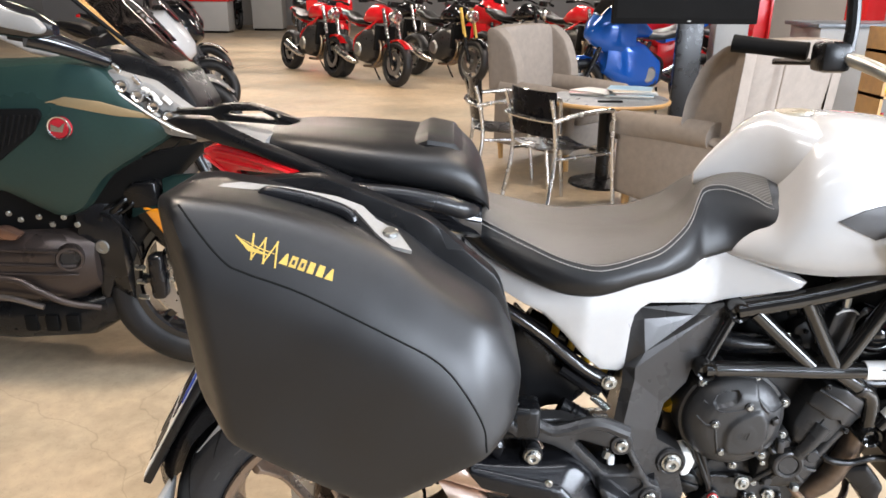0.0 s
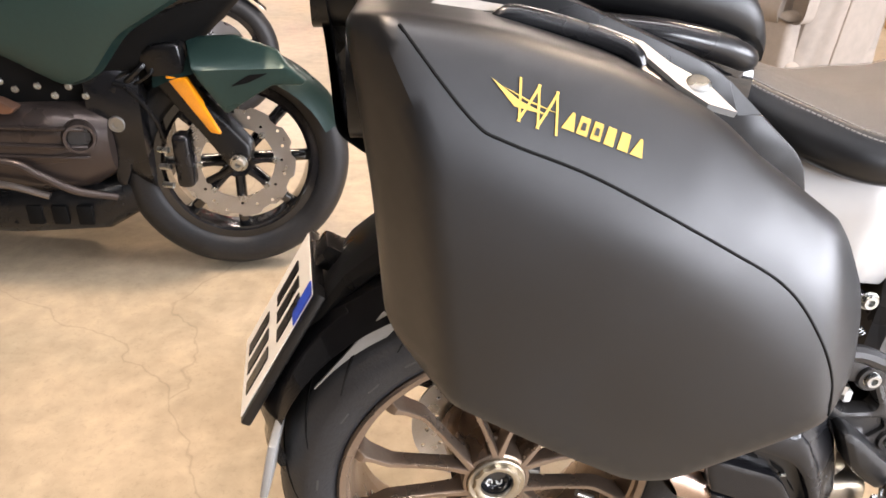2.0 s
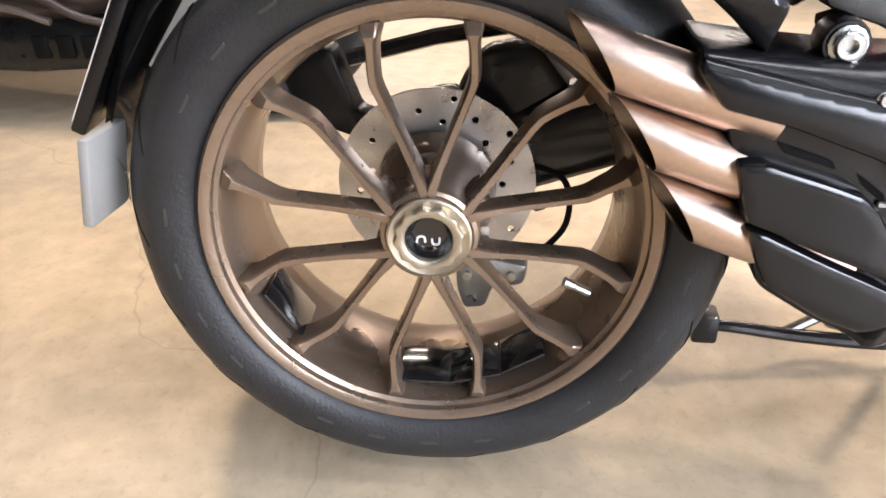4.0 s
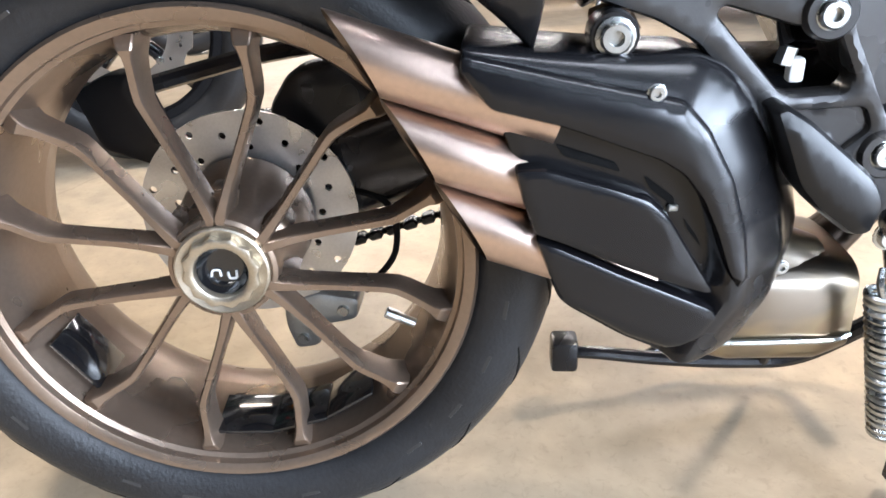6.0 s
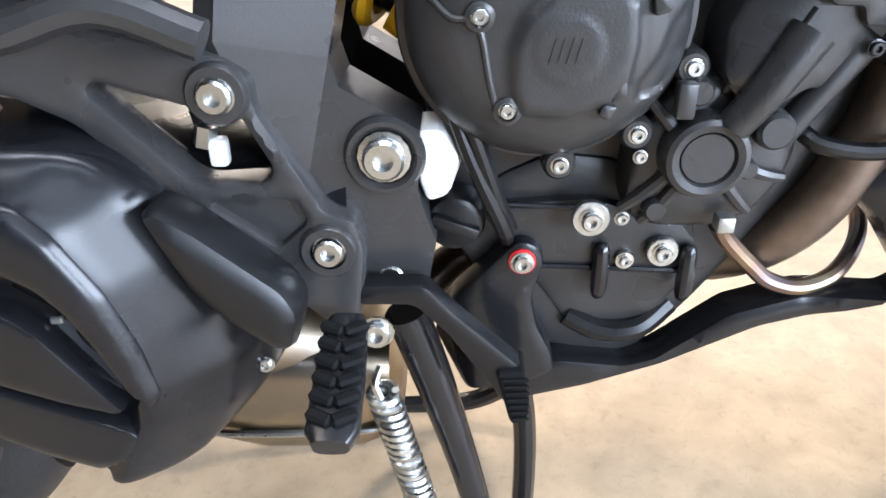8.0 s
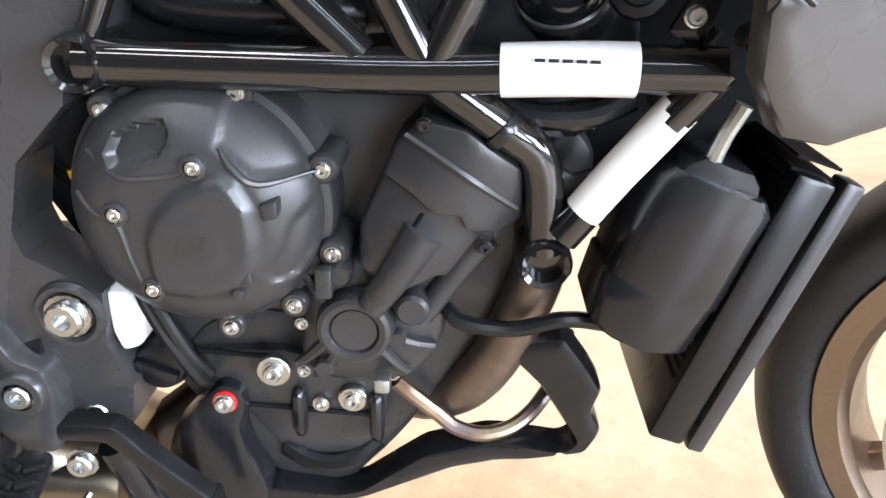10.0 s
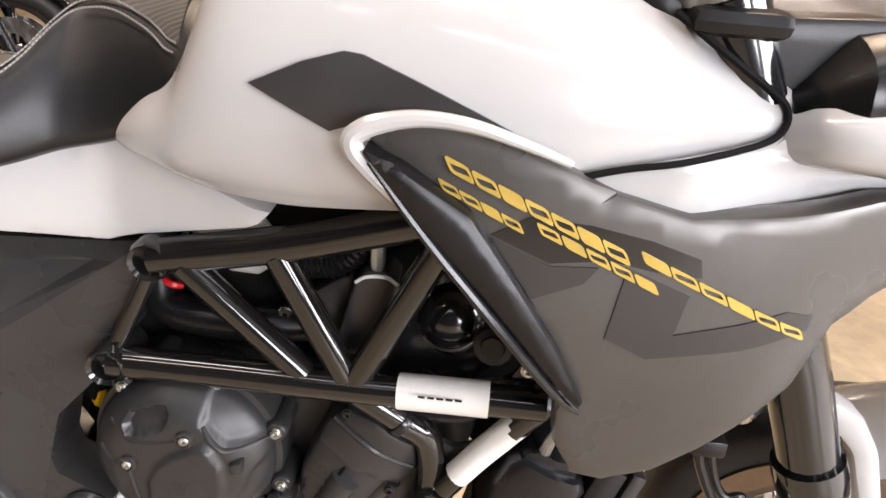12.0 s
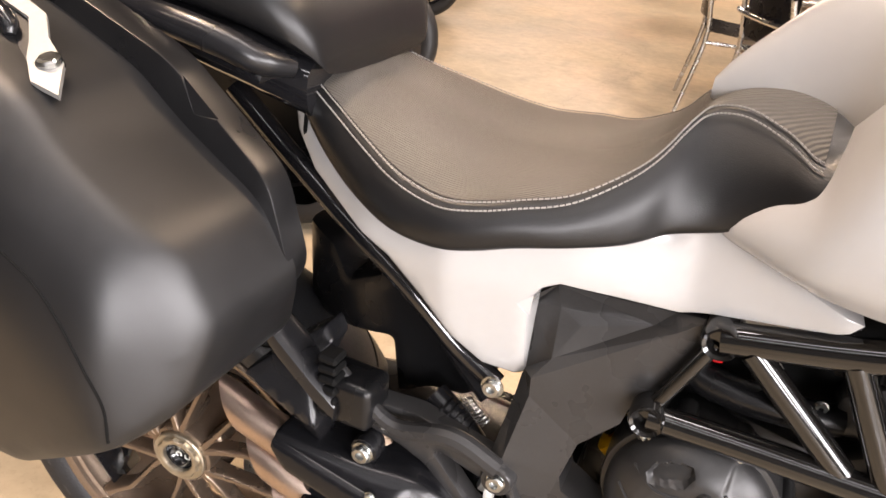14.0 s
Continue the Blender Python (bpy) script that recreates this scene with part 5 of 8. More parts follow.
EMBX, EMBZ = (0.587, 0.572)
clutch = part("clutch_cover", shell([(CX + 0.0868 * math.cos(2 * math.pi * k / 72), CZ + 0.0868 * math.sin(2 * math.pi * k / 72)) for k in range(72)], clutch_face, edge=0.002, step=0.0030, back=1.35), engine_grey, bike, "round dark grey cast clutch cover")
for k in range(4):
    part("emblem_bar", shell([(EMBX - 0.011 + 0.005 * k, EMBZ - 0.007), (EMBX - 0.0095 + 0.005 * k, EMBZ - 0.007), (EMBX - 0.006 + 0.005 * k, EMBZ + 0.007), (EMBX - 0.0075 + 0.005 * k, EMBZ + 0.007)], 1.2550, 0.001, 0, 0.01), engine_grey, clutch)
part("fan_rib", tube([(x, clutch_face(x, z) - 0.0012, z) for x, z in [(0.608, 0.636), (0.617, 0.623), (0.632, 0.613), (0.663, 0.615)]], [0.0018, 0.0030, 0.0026, 0.0010], 8, 5), engine_grey, clutch)
for quad in [[(0.632, 0.601), (0.644, 0.605), (0.644, 0.592), (0.634, 0.589)], [(0.614, 0.551), (0.623, 0.554), (0.624, 0.544), (0.615, 0.54)], [(0.61, 0.54), (0.619, 0.538), (0.614, 0.529), (0.607, 0.533)]]:
    part("clutch_lug", shell(rounded(quad, 0.0025, 3), 1.2590, 0.02, 0.002, 0.004), engine_grey, clutch)
part("cover_rib", tube([(x, clutch_face(x, z), z) for x, z in [(0.508, 0.6), (0.521, 0.589), (0.536, 0.585), (0.543, 0.554), (0.548, 0.533)]], 0.0022, 8, 5), engine_grey, clutch)
part("cover_rib", tube([(x, clutch_face(x, z), z) for x, z in [(0.518, 0.628), (0.543, 0.615), (0.573, 0.617), (0.588, 0.622)]], 0.0020, 8, 5), engine_grey, clutch)
for bx, bz in [(0.592, 0.624), (0.537, 0.59), (0.554, 0.535)]:
    part("bolt_boss", lathe([(0.0058, -0.003), (0.0085, -0.002), (0.0092, 0.006)], 16, m=Matrix.Translation((bx, clutch_face(bx, bz) - 0.0005, bz))), engine_grey, clutch)
    bolt(bx, clutch_face(bx, bz) - 0.001, bz, 0.0046)
ring_bolts = ((0.522, 0.650), (0.555, 0.672), (0.612, 0.664), (0.666, 0.614), (0.671, 0.551), (0.641, 0.508), (0.592, 0.487))
part("clutch_flange", lathe([(0.086, 0.0), (0.092, 0.0015), (0.0935, 0.006), (0.0935, 0.05)], 64, m=Matrix.Translation((CX, 1.302, CZ))), engine_grey, bike, "flange of the clutch cover")
for bx, bz in ring_bolts:
    part("bolt_boss", lathe([(0.0, -0.004), (0.009, -0.004), (0.0108, -0.002), (0.0115, 0.002), (0.0115, 0.04)], 18, m=Matrix.Translation((bx, 1.300, bz))), engine_grey, bike)
    bolt(bx, 1.2962, bz, 0.0050)
# water pump with its dish, arms and hub
pump = disc_cover(0.686, 1.290, 0.494, [(0.0175, -0.001), (0.0190, -0.0045), (0.0235, -0.0055), (0.0270, -0.004), (0.0288, 0.001), (0.0295, 0.01), (0.031, 0.04)], engine_grey, "water_pump", "round dark grey water pump cover")
part("pump_disc", lathe([(0, -0.0025), (0.0168, -0.0025), (0.0178, 0.0), (0.0178, 0.02)], 32, m=Matrix.Translation((0.686, 1.290, 0.494))), plate_grey, pump, "plain grey-brown hub disc")
part("pump_housing", shell(rounded([(0.640, 0.452), (0.648, 0.438), (0.665, 0.433), (0.712, 0.434), (0.737, 0.449), (0.752, 0.480), (0.753, 0.508), (0.742, 0.526), (0.718, 0.540), (0.680, 0.545), (0.652, 0.525), (0.642, 0.490)], 0.012), lambda x, z: 1.302 + 0.35 * max(0, math.hypot(x - 0.69, z - 0.492) - 0.038), edge=0.006, step=0.009, back=1.36), engine_grey, bike, "cast dish round the water pump")
for pts in ([(0.664, 0.478), (0.650, 0.462), (0.638, 0.450)], [(0.672, 0.470), (0.660, 0.450), (0.652, 0.440)], [(0.704, 0.472), (0.716, 0.458), (0.724, 0.450)], [(0.712, 0.485), (0.730, 0.478), (0.744, 0.474)], [(0.664, 0.512), (0.655, 0.522), (0.648, 0.530)]):
    part("pump_rib", tube([(x, 1.299 + 0.3 * max(0, math.hypot(x - 0.69, z - 0.492) - 0.035), z) for x, z in pts], [0.005, 0.0045, 0.004], 8, 3), engine_grey, bike)
for x, z, r, y in ((0.728, 0.511, 0.0125, 1.291), (0.717, 0.483, 0.007, 1.297), (0.676, 0.537, 0.009, 1.292), (0.660, 0.452, 0.008, 1.300)):
    part("pump_boss", lathe([(0, -0.003), (r * 0.8, -0.003), (r, 0.0), (r * 1.1, 0.02), (r * 1.2, 0.05)], 20, m=Matrix.Translation((x, y, z))), engine_grey, bike)
part("hose_clip", box(0.660, 0.672, 1.282, 1.294, 0.522, 0.545, 0.002), engine_grey, bike)
part("hose_clip", box(0.700, 0.712, 1.286, 1.300, 0.440, 0.452, 0.002), alloy, bike)
part("pump_arm", tube([(0.699, 1.290, 0.515), (0.716, 1.287, 0.541), (0.736, 1.290, 0.574)], [0.0115, 0.0125, 0.015], 14, 4), engine_grey, bike, "cast arm above the water pump")
part("pump_arm", tube([(0.735, 1.305, 0.500), (0.757, 1.305, 0.535), (0.778, 1.308, 0.565)], [0.009, 0.010, 0.012], 12, 4), engine_grey, bike)
part("arm_web", shell(rounded([(0.692, 0.532), (0.704, 0.585), (0.722, 0.563), (0.705, 0.532)], 0.004), 1.300, 0.04, 0.003, 0.008), engine_grey, bike)
part("arm_web", shell(rounded([(0.716, 0.522), (0.738, 0.558), (0.770, 0.545), (0.750, 0.520)], 0.004), 1.306, 0.04, 0.003, 0.008), engine_grey, bike)
# the cylinder: a base and a proud, barrelled cap with a stepped lower edge
barrel = lambda x, z, y0: y0 + 7.5 * ((x - 0.757) * 0.86 - (z - 0.61) * 0.51) ** 2
part("cylinder", shell(rounded([(0.690, 0.573), (0.712, 0.622), (0.75, 0.63), (0.795, 0.585), (0.768, 0.532), (0.745, 0.538), (0.712, 0.52), (0.69, 0.545)], 0.006), lambda x, z: barrel(x, z, 1.289), edge=0.004, step=0.009, back=1.42), engine_grey, bike, "dark cast cylinder side")
part("cylinder_cap", shell(rounded([(0.707, 0.613), (0.716, 0.634), (0.733, 0.652), (0.763, 0.648), (0.799, 0.622), (0.804, 0.583), (0.786, 0.566), (0.764, 0.579), (0.760, 0.589), (0.742, 0.590), (0.729, 0.602)], 0.003), lambda x, z: barrel(x, z, 1.2815), edge=0.003, step=0.009, back=1.42), engine_grey, bike, "dark cast cylinder cap")
part("cap_seam", tube([(x, barrel(x, z, 1.2815) - 0.0006, z) for x, z in ((0.723, 0.640), (0.745, 0.630), (0.770, 0.614), (0.798, 0.592))], 0.0028, 6, 5), engine_grey, bike)
part("cylinder_groove", tube([(x, barrel(x, z, 1.289) + 0.0003, z) for x, z in ((0.735, 0.588), (0.722, 0.565), (0.709, 0.545))], 0.0018, 6, 4), deep_black, bike)
for bx, bz in ((0.735, 0.648), (0.764, 0.646), (0.778, 0.563)):
    bolt(bx, 1.293, bz, 0.0045, satin_black)
part("cylinder_head", shell(rounded([(0.742, 0.655), (0.76, 0.70), (0.80, 0.78), (0.86, 0.76), (0.88, 0.70), (0.86, 0.64), (0.815, 0.61)], 0.012), 1.345, edge=0.006, step=0.02, back=1.45), satin_black, bike)
# what shows between the frame tubes
part("air_hose", tube([(0.545, 1.345, 0.752), (0.552, 1.335, 0.722), (0.585, 1.33, 0.714), (0.64, 1.33, 0.712), (0.69, 1.34, 0.712)], [0.014, 0.017, 0.018, 0.017, 0.016], 14), matte_black, bike, "black rubber breather hose")
part("coil_cover", shell(rounded([(0.734, 0.776), (0.743, 0.787), (0.763, 0.788), (0.773, 0.777), (0.758, 0.700), (0.716, 0.700)], 0.004), 1.312, 0.035, 0.004, 0.008), fairing_dark, bike, "matte grey plastic coil cover")
part("coil_lip", tube([(0.735, 1.311, 0.776), (0.745, 1.309, 0.783), (0.762, 1.309, 0.784), (0.772, 1.311, 0.777)], 0.0018, 6), label_white, bike, "pale rim")
part("coil_nut", lathe([(0, -0.008), (0.006, -0.008), (0.007, 0.0), (0.007, 0.02)], 8, "Z", m=Matrix.Translation((0.753, 1.318, 0.795))), steel, bike)
part("head_cover", shell(rounded([(0.680, 0.740), (0.730, 0.775), (0.735, 0.740), (0.718, 0.700), (0.682, 0.695)], 0.008), 1.335, 0.04, 0.005, 0.012), engine_grey, bike, "dark cast cover behind the frame")
bolt(0.668, 1.33, 0.727, 0.0055)
bolt(0.70, 1.331, 0.735, 0.004, satin_black)
hose = [(0.668, 1.345, 0.772), (0.695, 1.340, 0.778), (0.722, 1.336, 0.786), (0.742, 1.338, 0.812), (0.75, 1.345, 0.84)]
part("corrugated_hose", tube(hose, 0.0135, 14), matte_black, bike, "black corrugated hose")
for k, p in enumerate(curve_points(hose, 6)):
    if 2 < k < 22:
        q = curve_points(hose, 6)[k + 1]
        d = Vector(q - p).normalized()
        o = part("hose_ring", lathe([(0.0135, -0.0015), (0.0158, 0.0), (0.0135, 0.0015)], 14, "Z", m=Matrix.Translation(Vector(p)) @ d.to_track_quat("Z", "Y").to_matrix().to_4x4()), matte_black, bike)
dome_m = Matrix.Translation((0.822, 1.345, 0.735)) @ pose(0, 0, 0, 0, -28, 0) @ pose(0, 0, 0, -38, 0, 0)
part("intake_dome", lathe([(0, -0.030), (0.014, -0.028), (0.025, -0.020), (0.0315, -0.008), (0.033, 0.0)], 32, m=dome_m), gloss_black, bike, "glossy black dome over the intake")
part("clamp_band", lathe([(0.0335, -0.002), (0.0355, -0.001), (0.0355, 0.006), (0.0335, 0.007)], 32, m=dome_m), steel, bike, "steel clamp band")
part("intake_boot", lathe([(0.033, 0.005), (0.036, 0.008), (0.038, 0.02), (0.036, 0.03), (0.038, 0.045), (0.03, 0.06)], 32, m=dome_m), matte_black, bike, "black rubber intake boot")
part("red_cap", tube([(0.843, 1.302, 0.784), (0.858, 1.30, 0.768), (0.873, 1.30, 0.749)], [0.009, 0.0095, 0.008], 12, 3), red_plastic, bike, "red rubber cap")
part("red_wire", tube([(0.55, 1.335, 0.748), (0.562, 1.33, 0.745), (0.57, 1.335, 0.742)], 0.0035, 6), red_plastic, bike)
part("connector", lathe([(0, -0.012), (0.010, -0.012), (0.0115, -0.009), (0.0175, -0.008), (0.019, -0.004), (0.019, 0.02)], 12, m=Matrix.Translation((0.862, 1.298, 0.735)) @ pose(0, 0, 0, -8, 0, -10)), matte_black, bike, "black round plug")
part("hose_bracket", shell(rounded([(0.879, 0.712), (0.893, 0.740), (0.908, 0.733), (0.900, 0.703)], 0.003), 1.282, 0.004, 0.001, 0.01), satin_black, bike)
bolt(0.893, 1.281, 0.722, 0.0055)
part("hose_under", tube([(0.76, 1.312, 0.665), (0.80, 1.302, 0.655), (0.84, 1.30, 0.656), (0.868, 1.303, 0.668)], 0.0085, 10), satin_black, bike, "black hose under the frame tube")
part("gusset", shell(rounded([(0.815, 0.624), (0.836, 0.614), (0.864, 0.624), (0.851, 0.598), (0.836, 0.572)], 0.003), 1.302, 0.006, 0.0015, 0.01), plate_grey, bike, "grey sheet gusset")
part("cable_tie", lathe([(0.0150, -0.004), (0.0158, 0.0), (0.0150, 0.004)], 18, "X", m=Matrix.Translation((0.786, 1.290, 0.648)) @ Matrix.Rotation(radians(40), 4, "Y")), satin_black, bike)
for k, (a, b) in enumerate((((0.80, 0.640), (0.835, 0.648)), ((0.805, 0.632), (0.83, 0.655)), ((0.79, 0.66), (0.85, 0.640)))):
    part("wire", tube([(a[0], 1.33, a[1]), ((a[0] + b[0]) / 2, 1.325 - 0.004 * k, (a[1] + b[1]) / 2 + 0.008), (b[0], 1.33, b[1])], 0.0022, 6), (label_white, wood_edge, matte_black)[k], bike)
part("white_bottle", loft([saddle_ring(x, 1.372, w, zt, zb, 18, 2.6) for x, w, zt, zb in ((0.572, 0.012, 0.80, 0.775), (0.582, 0.024, 0.815, 0.762), (0.61, 0.028, 0.82, 0.748), (0.635, 0.026, 0.815, 0.747), (0.648, 0.018, 0.80, 0.756), (0.654, 0.008, 0.79, 0.768))]), label_white, bike, "white plastic bottle behind the frame")
oil_cap = part("oil_cap", lathe([(0, -0.008), (0.016, -0.008), (0.020, -0.006), (0.0225, 0.0), (0.0225, 0.02)], 28, m=Matrix.Translation((0.522, 1.322, 0.434))), matte_black, bike, "black oil filler cap")
part("cap_bar", box(-0.018, 0.018, -0.007, 0.002, -0.005, 0.005, 0.002, m=Matrix.Translation((0.522, 1.314, 0.434)) @ Matrix.Rotation(radians(20), 4, "Y")), matte_black, oil_cap)
part("white_reservoir", shell(rounded([(0.497, 0.512), (0.515, 0.512), (0.528, 0.490), (0.518, 0.462), (0.503, 0.457), (0.497, 0.475)], 0.006), 1.300, 0.03, 0.006, 0.007), label_white, bike, "small white plastic reservoir")
lower = part("lower_cover", shell(rounded([(0.535, 0.44), (0.553, 0.462), (0.592, 0.480), (0.64, 0.475), (0.70, 0.43), (0.707, 0.414), (0.702, 0.368), (0.682, 0.332), (0.615, 0.325), (0.588, 0.365), (0.56, 0.40)], 0.010), 1.340, edge=0.008, step=0.014, back=1.42), engine_grey, bike, "dark cast lower engine cover")
part("cover_ledge", shell(rounded([(0.553, 0.443), (0.62, 0.447), (0.690, 0.427), (0.702, 0.412), (0.696, 0.387), (0.587, 0.393), (0.562, 0.412)], 0.003), 1.330, 0.014, 0.002, 0.012), engine_grey, lower)
for a, b in (((0.552, 0.4435), (0.612, 0.4405)), ((0.587, 0.392), (0.694, 0.387))):
    part("ledge_lip", tube([(a[0], 1.329, a[1]), (b[0], 1.329, b[1])], 0.0022, 6, 1), satin_black, lower)
for px, pz in ((0.632, 0.392), (0.697, 0.390)):
    part("cover_post", tube([(px, 1.327, pz + 0.020), (px, 1.325, pz + 0.014), (px, 1.325, pz - 0.018), (px, 1.328, pz - 0.026)], [0.004, 0.0065, 0.0065, 0.004], 10, 2), satin_black, lower)
part("sump_pan", tube([(0.612, 1.345, 0.338), (0.64, 1.34, 0.326), (0.67, 1.34, 0.328), (0.695, 1.35, 0.345)], 0.010, 10), matte_black, lower)
for bx, by, bz, r, wr in ((0.618, 1.308, 0.442, 0.009, 0.0135), (0.677, 1.325, 0.406, 0.008, 0.0120), (0.650, 1.328, 0.398, 0.0055, 0.0075), (0.641, 1.312, 0.440, 0.0055, 0), (0.712, 1.315, 0.438, 0.005, 0), (0.645, 1.298, 0.492, 0.005, 0)):
    if wr:
        part("washer", lathe([(0, -0.003), (wr * 0.93, -0.003), (wr, -0.002), (wr, 0.003)], 24, m=Matrix.Translation((bx, by, bz))), steel, bike)
    bolt(bx, by - (0.003 if wr else 0), bz, r * 0.8)
part("breather_hose", tube([(0.513, 1.302, 0.60), (0.522, 1.298, 0.545), (0.538, 1.298, 0.50), (0.553, 1.305, 0.455), (0.562, 1.318, 0.430)], 0.0058, 10), matte_black, bike, "thin black breather hose")
for j in range(3):
    part("header_pipe", tube([(0.46, 1.40 + 0.01 * j, 0.29), (0.55, 1.44, 0.35), (0.66, 1.43 + 0.03 * j, 0.36), (0.735 + 0.015 * j, 1.375 + 0.04 * j, 0.375), (0.785 + 0.012 * j, 1.34 + 0.045 * j, 0.43), (0.82, 1.335 + 0.05 * j, 0.52), (0.82, 1.34 + 0.05 * j, 0.58)], 0.021, 12), header_brown, bike, "brownish steel exhaust header")
catalyst = part("catalyst", loft([saddle_ring(x, 1.38, w, zt, zb, 32, 4.5) for x, w, zt, zb in ((0.27, 0.05, 0.325, 0.25), (0.30, 0.07, 0.325, 0.224), (0.36, 0.078, 0.326, 0.214), (0.44, 0.078, 0.326, 0.216), (0.468, 0.070, 0.320, 0.225), (0.476, 0.050, 0.300, 0.24))]), heat_steel, bike, "heat-tinted steel catalyst box", sharp=50)
part("box_seam", tube([(0.295, 1.315, 0.248), (0.33, 1.3015, 0.247), (0.44, 1.3015, 0.250), (0.466, 1.309, 0.252)], 0.0032, 8, 4), steel, catalyst, "rolled seam round the box")

# oil cooler / canister and radiator at the front of the engine
can = part("canister", loft([[(cx + u * 0.86 * w, 1.305 + dy, cz + u * -0.30 * w) for u, dy in ((-1, -0.020), (-0.92, -0.030), (-0.70, -0.036), (0.0, -0.040), (0.70, -0.036), (0.92, -0.030), (1, -0.020), (1, 0.035), (-1, 0.035))] for cx, cz, w, v in ((0.886, 0.503, 0.030, 0), (0.888, 0.508, 0.042, 0), (0.898, 0.540, 0.045, 0), (0.9, 0.5415, 0.0435, 0), (0.9015, 0.543, 0.045, 0), (0.916, 0.590, 0.045, 0), (0.925, 0.612, 0.044, 0), (0.927, 0.620, 0.036, 0))]), satin_black, bike, "black plastic canister beside the engine", sharp=50)
part("canister_lid", loft([[(cx + u * 0.86 * w, 1.305 + dy, cz + u * -0.30 * w) for u, dy in ((-1, -0.014), (-0.8, -0.026), (0.0, -0.030), (0.8, -0.026), (1, -0.014), (1, 0.03), (-1, 0.03))] for cx, cz, w in ((0.926, 0.616, 0.036), (0.928, 0.626, 0.032), (0.930, 0.632, 0.022))]), satin_black, can, sharp=50)
# added black sheet standing in for the shade behind the fairing
part("dark_backing", shell(rounded([(0.84, 0.60), (0.85, 0.80), (0.93, 0.82), (1.00, 0.76), (1.00, 0.62), (0.95, 0.52), (0.90, 0.50)], 0.01), 1.365, 0.01, 0.003, 0.03), deep_black, bike, "black sheet added behind the fairing to keep the gap dark")
part("canister_spout", tube([(0.918, 1.285, 0.628), (0.922, 1.28, 0.650), (0.930, 1.278, 0.672)], [0.006, 0.0055, 0.006], 10, 3), alloy, can, "small metal pipe stub")
part("radiator", box(-0.014, 0.014, -0.11, 0.11, -0.15, 0.07, 0.004, m=Matrix.Translation((0.964, 1.385, 0.56)) @ Matrix.Rotation(radians(17), 4, "Y")), matte_black, bike, "black radiator side")
for k in range(22):
    z = -0.10 + 0.0085 * k
    if k == 0:
        fin0 = part("radiator_fin", box(-0.0155, 0.0155, -0.10, 0.10, -0.001, 0.001), deep_black, bike)
        fin0.matrix_local = Matrix.Translation((0.964, 1.385, 0.56)) @ Matrix.Rotation(radians(17), 4, "Y") @ Matrix.Translation((0, 0, z))
    else:
        same_part("radiator_fin", fin0, Matrix.Translation((0.964, 1.385, 0.56)) @ Matrix.Rotation(radians(17), 4, "Y") @ Matrix.Translation((0, 0, z)), bike)
part("radiator_edge", box(0.016, 0.030, -0.112, -0.090, -0.15, 0.075, 0.003, m=Matrix.Translation((0.964, 1.385, 0.56)) @ Matrix.Rotation(radians(17), 4, "Y")), plate_grey, bike, "grey radiator side frame")
part("coolant_hose", tube([(0.752, 1.31, 0.505), (0.765, 1.30, 0.498), (0.802, 1.30, 0.494), (0.838, 1.30, 0.504), (0.867, 1.305, 0.500), (0.90, 1.31, 0.49)], 0.0062, 10), matte_black, bike, "black coolant hose")
part("braided_hose", tube([(0.712, 1.318, 0.432), (0.723, 1.325, 0.416), (0.746, 1.33, 0.392), (0.764, 1.33, 0.377), (0.790, 1.33, 0.372), (0.819, 1.340, 0.380), (0.845, 1.37, 0.398), (0.865, 1.43, 0.415)], 0.0068, 10), heat_steel, bike, "braided steel hose")
for k in range(6):
    part("cable", tube([(0.74 + 0.03 * k, 1.325, 0.66 + 0.01 * (k % 3)), (0.79 + 0.02 * k, 1.315 + 0.004 * k, 0.672 - 0.012 * (k % 2)), (0.86 + 0.012 * k, 1.32, 0.67 + 0.008 * k)], 0.004, 7), matte_black, bike)
part("cable", tube([(0.508, 1.31, 0.57), (0.53, 1.30, 0.50), (0.555, 1.305, 0.44), (0.56, 1.32, 0.42)], 0.006, 8), matte_black, bike)

# ---- foot controls, stands ----
hanger = rounded([(0.205, 0.602), (0.233, 0.599), (0.275, 0.598), (0.327, 0.581), (0.385, 0.568), (0.402, 0.555), (0.402, 0.536), (0.438, 0.468), (0.458, 0.460), (0.463, 0.437), (0.456, 0.384), (0.433, 0.380), (0.414, 0.398), (0.385, 0.438), (0.358, 0.466), (0.326, 0.486), (0.290, 0.527), (0.258, 0.545), (0.21, 0.562)], 0.006)
web = rounded([(0.364, 0.474), (0.419, 0.476), (0.426, 0.460), (0.406, 0.442)], 0.005)
part("foot_hanger", shell(hanger, lambda x, z: 1.266 - max(0, 0.30 - x) * 0.12, 0.022, 0.0055, 0.008, holes=[rounded([(0.302, 0.547), (0.307, 0.553), (0.359, 0.537), (0.389, 0.535), (0.408, 0.497), (0.403, 0.488), (0.364, 0.486), (0.354, 0.490)], 0.005), web]), plate_grey, bike, "dark grey cast footrest hanger")
part("hanger_web", shell([(0.36, 0.478), (0.424, 0.479), (0.43, 0.46), (0.406, 0.438)], 1.273, 0.01, 0.0, 0.01), plate_grey, bike)
for bx, bz in ((0.381, 0.546), (0.439, 0.440)):
    part("hanger_boss", lathe([(0.012, -0.003), (0.0175, -0.003), (0.0195, 0.0), (0.0200, 0.006)], 24, m=Matrix.Translation((bx, 1.264, bz))), plate_grey, bike)
bolt(0.381, 1.264, 0.546, 0.0108)
bolt(0.439, 1.266, 0.440, 0.0100)
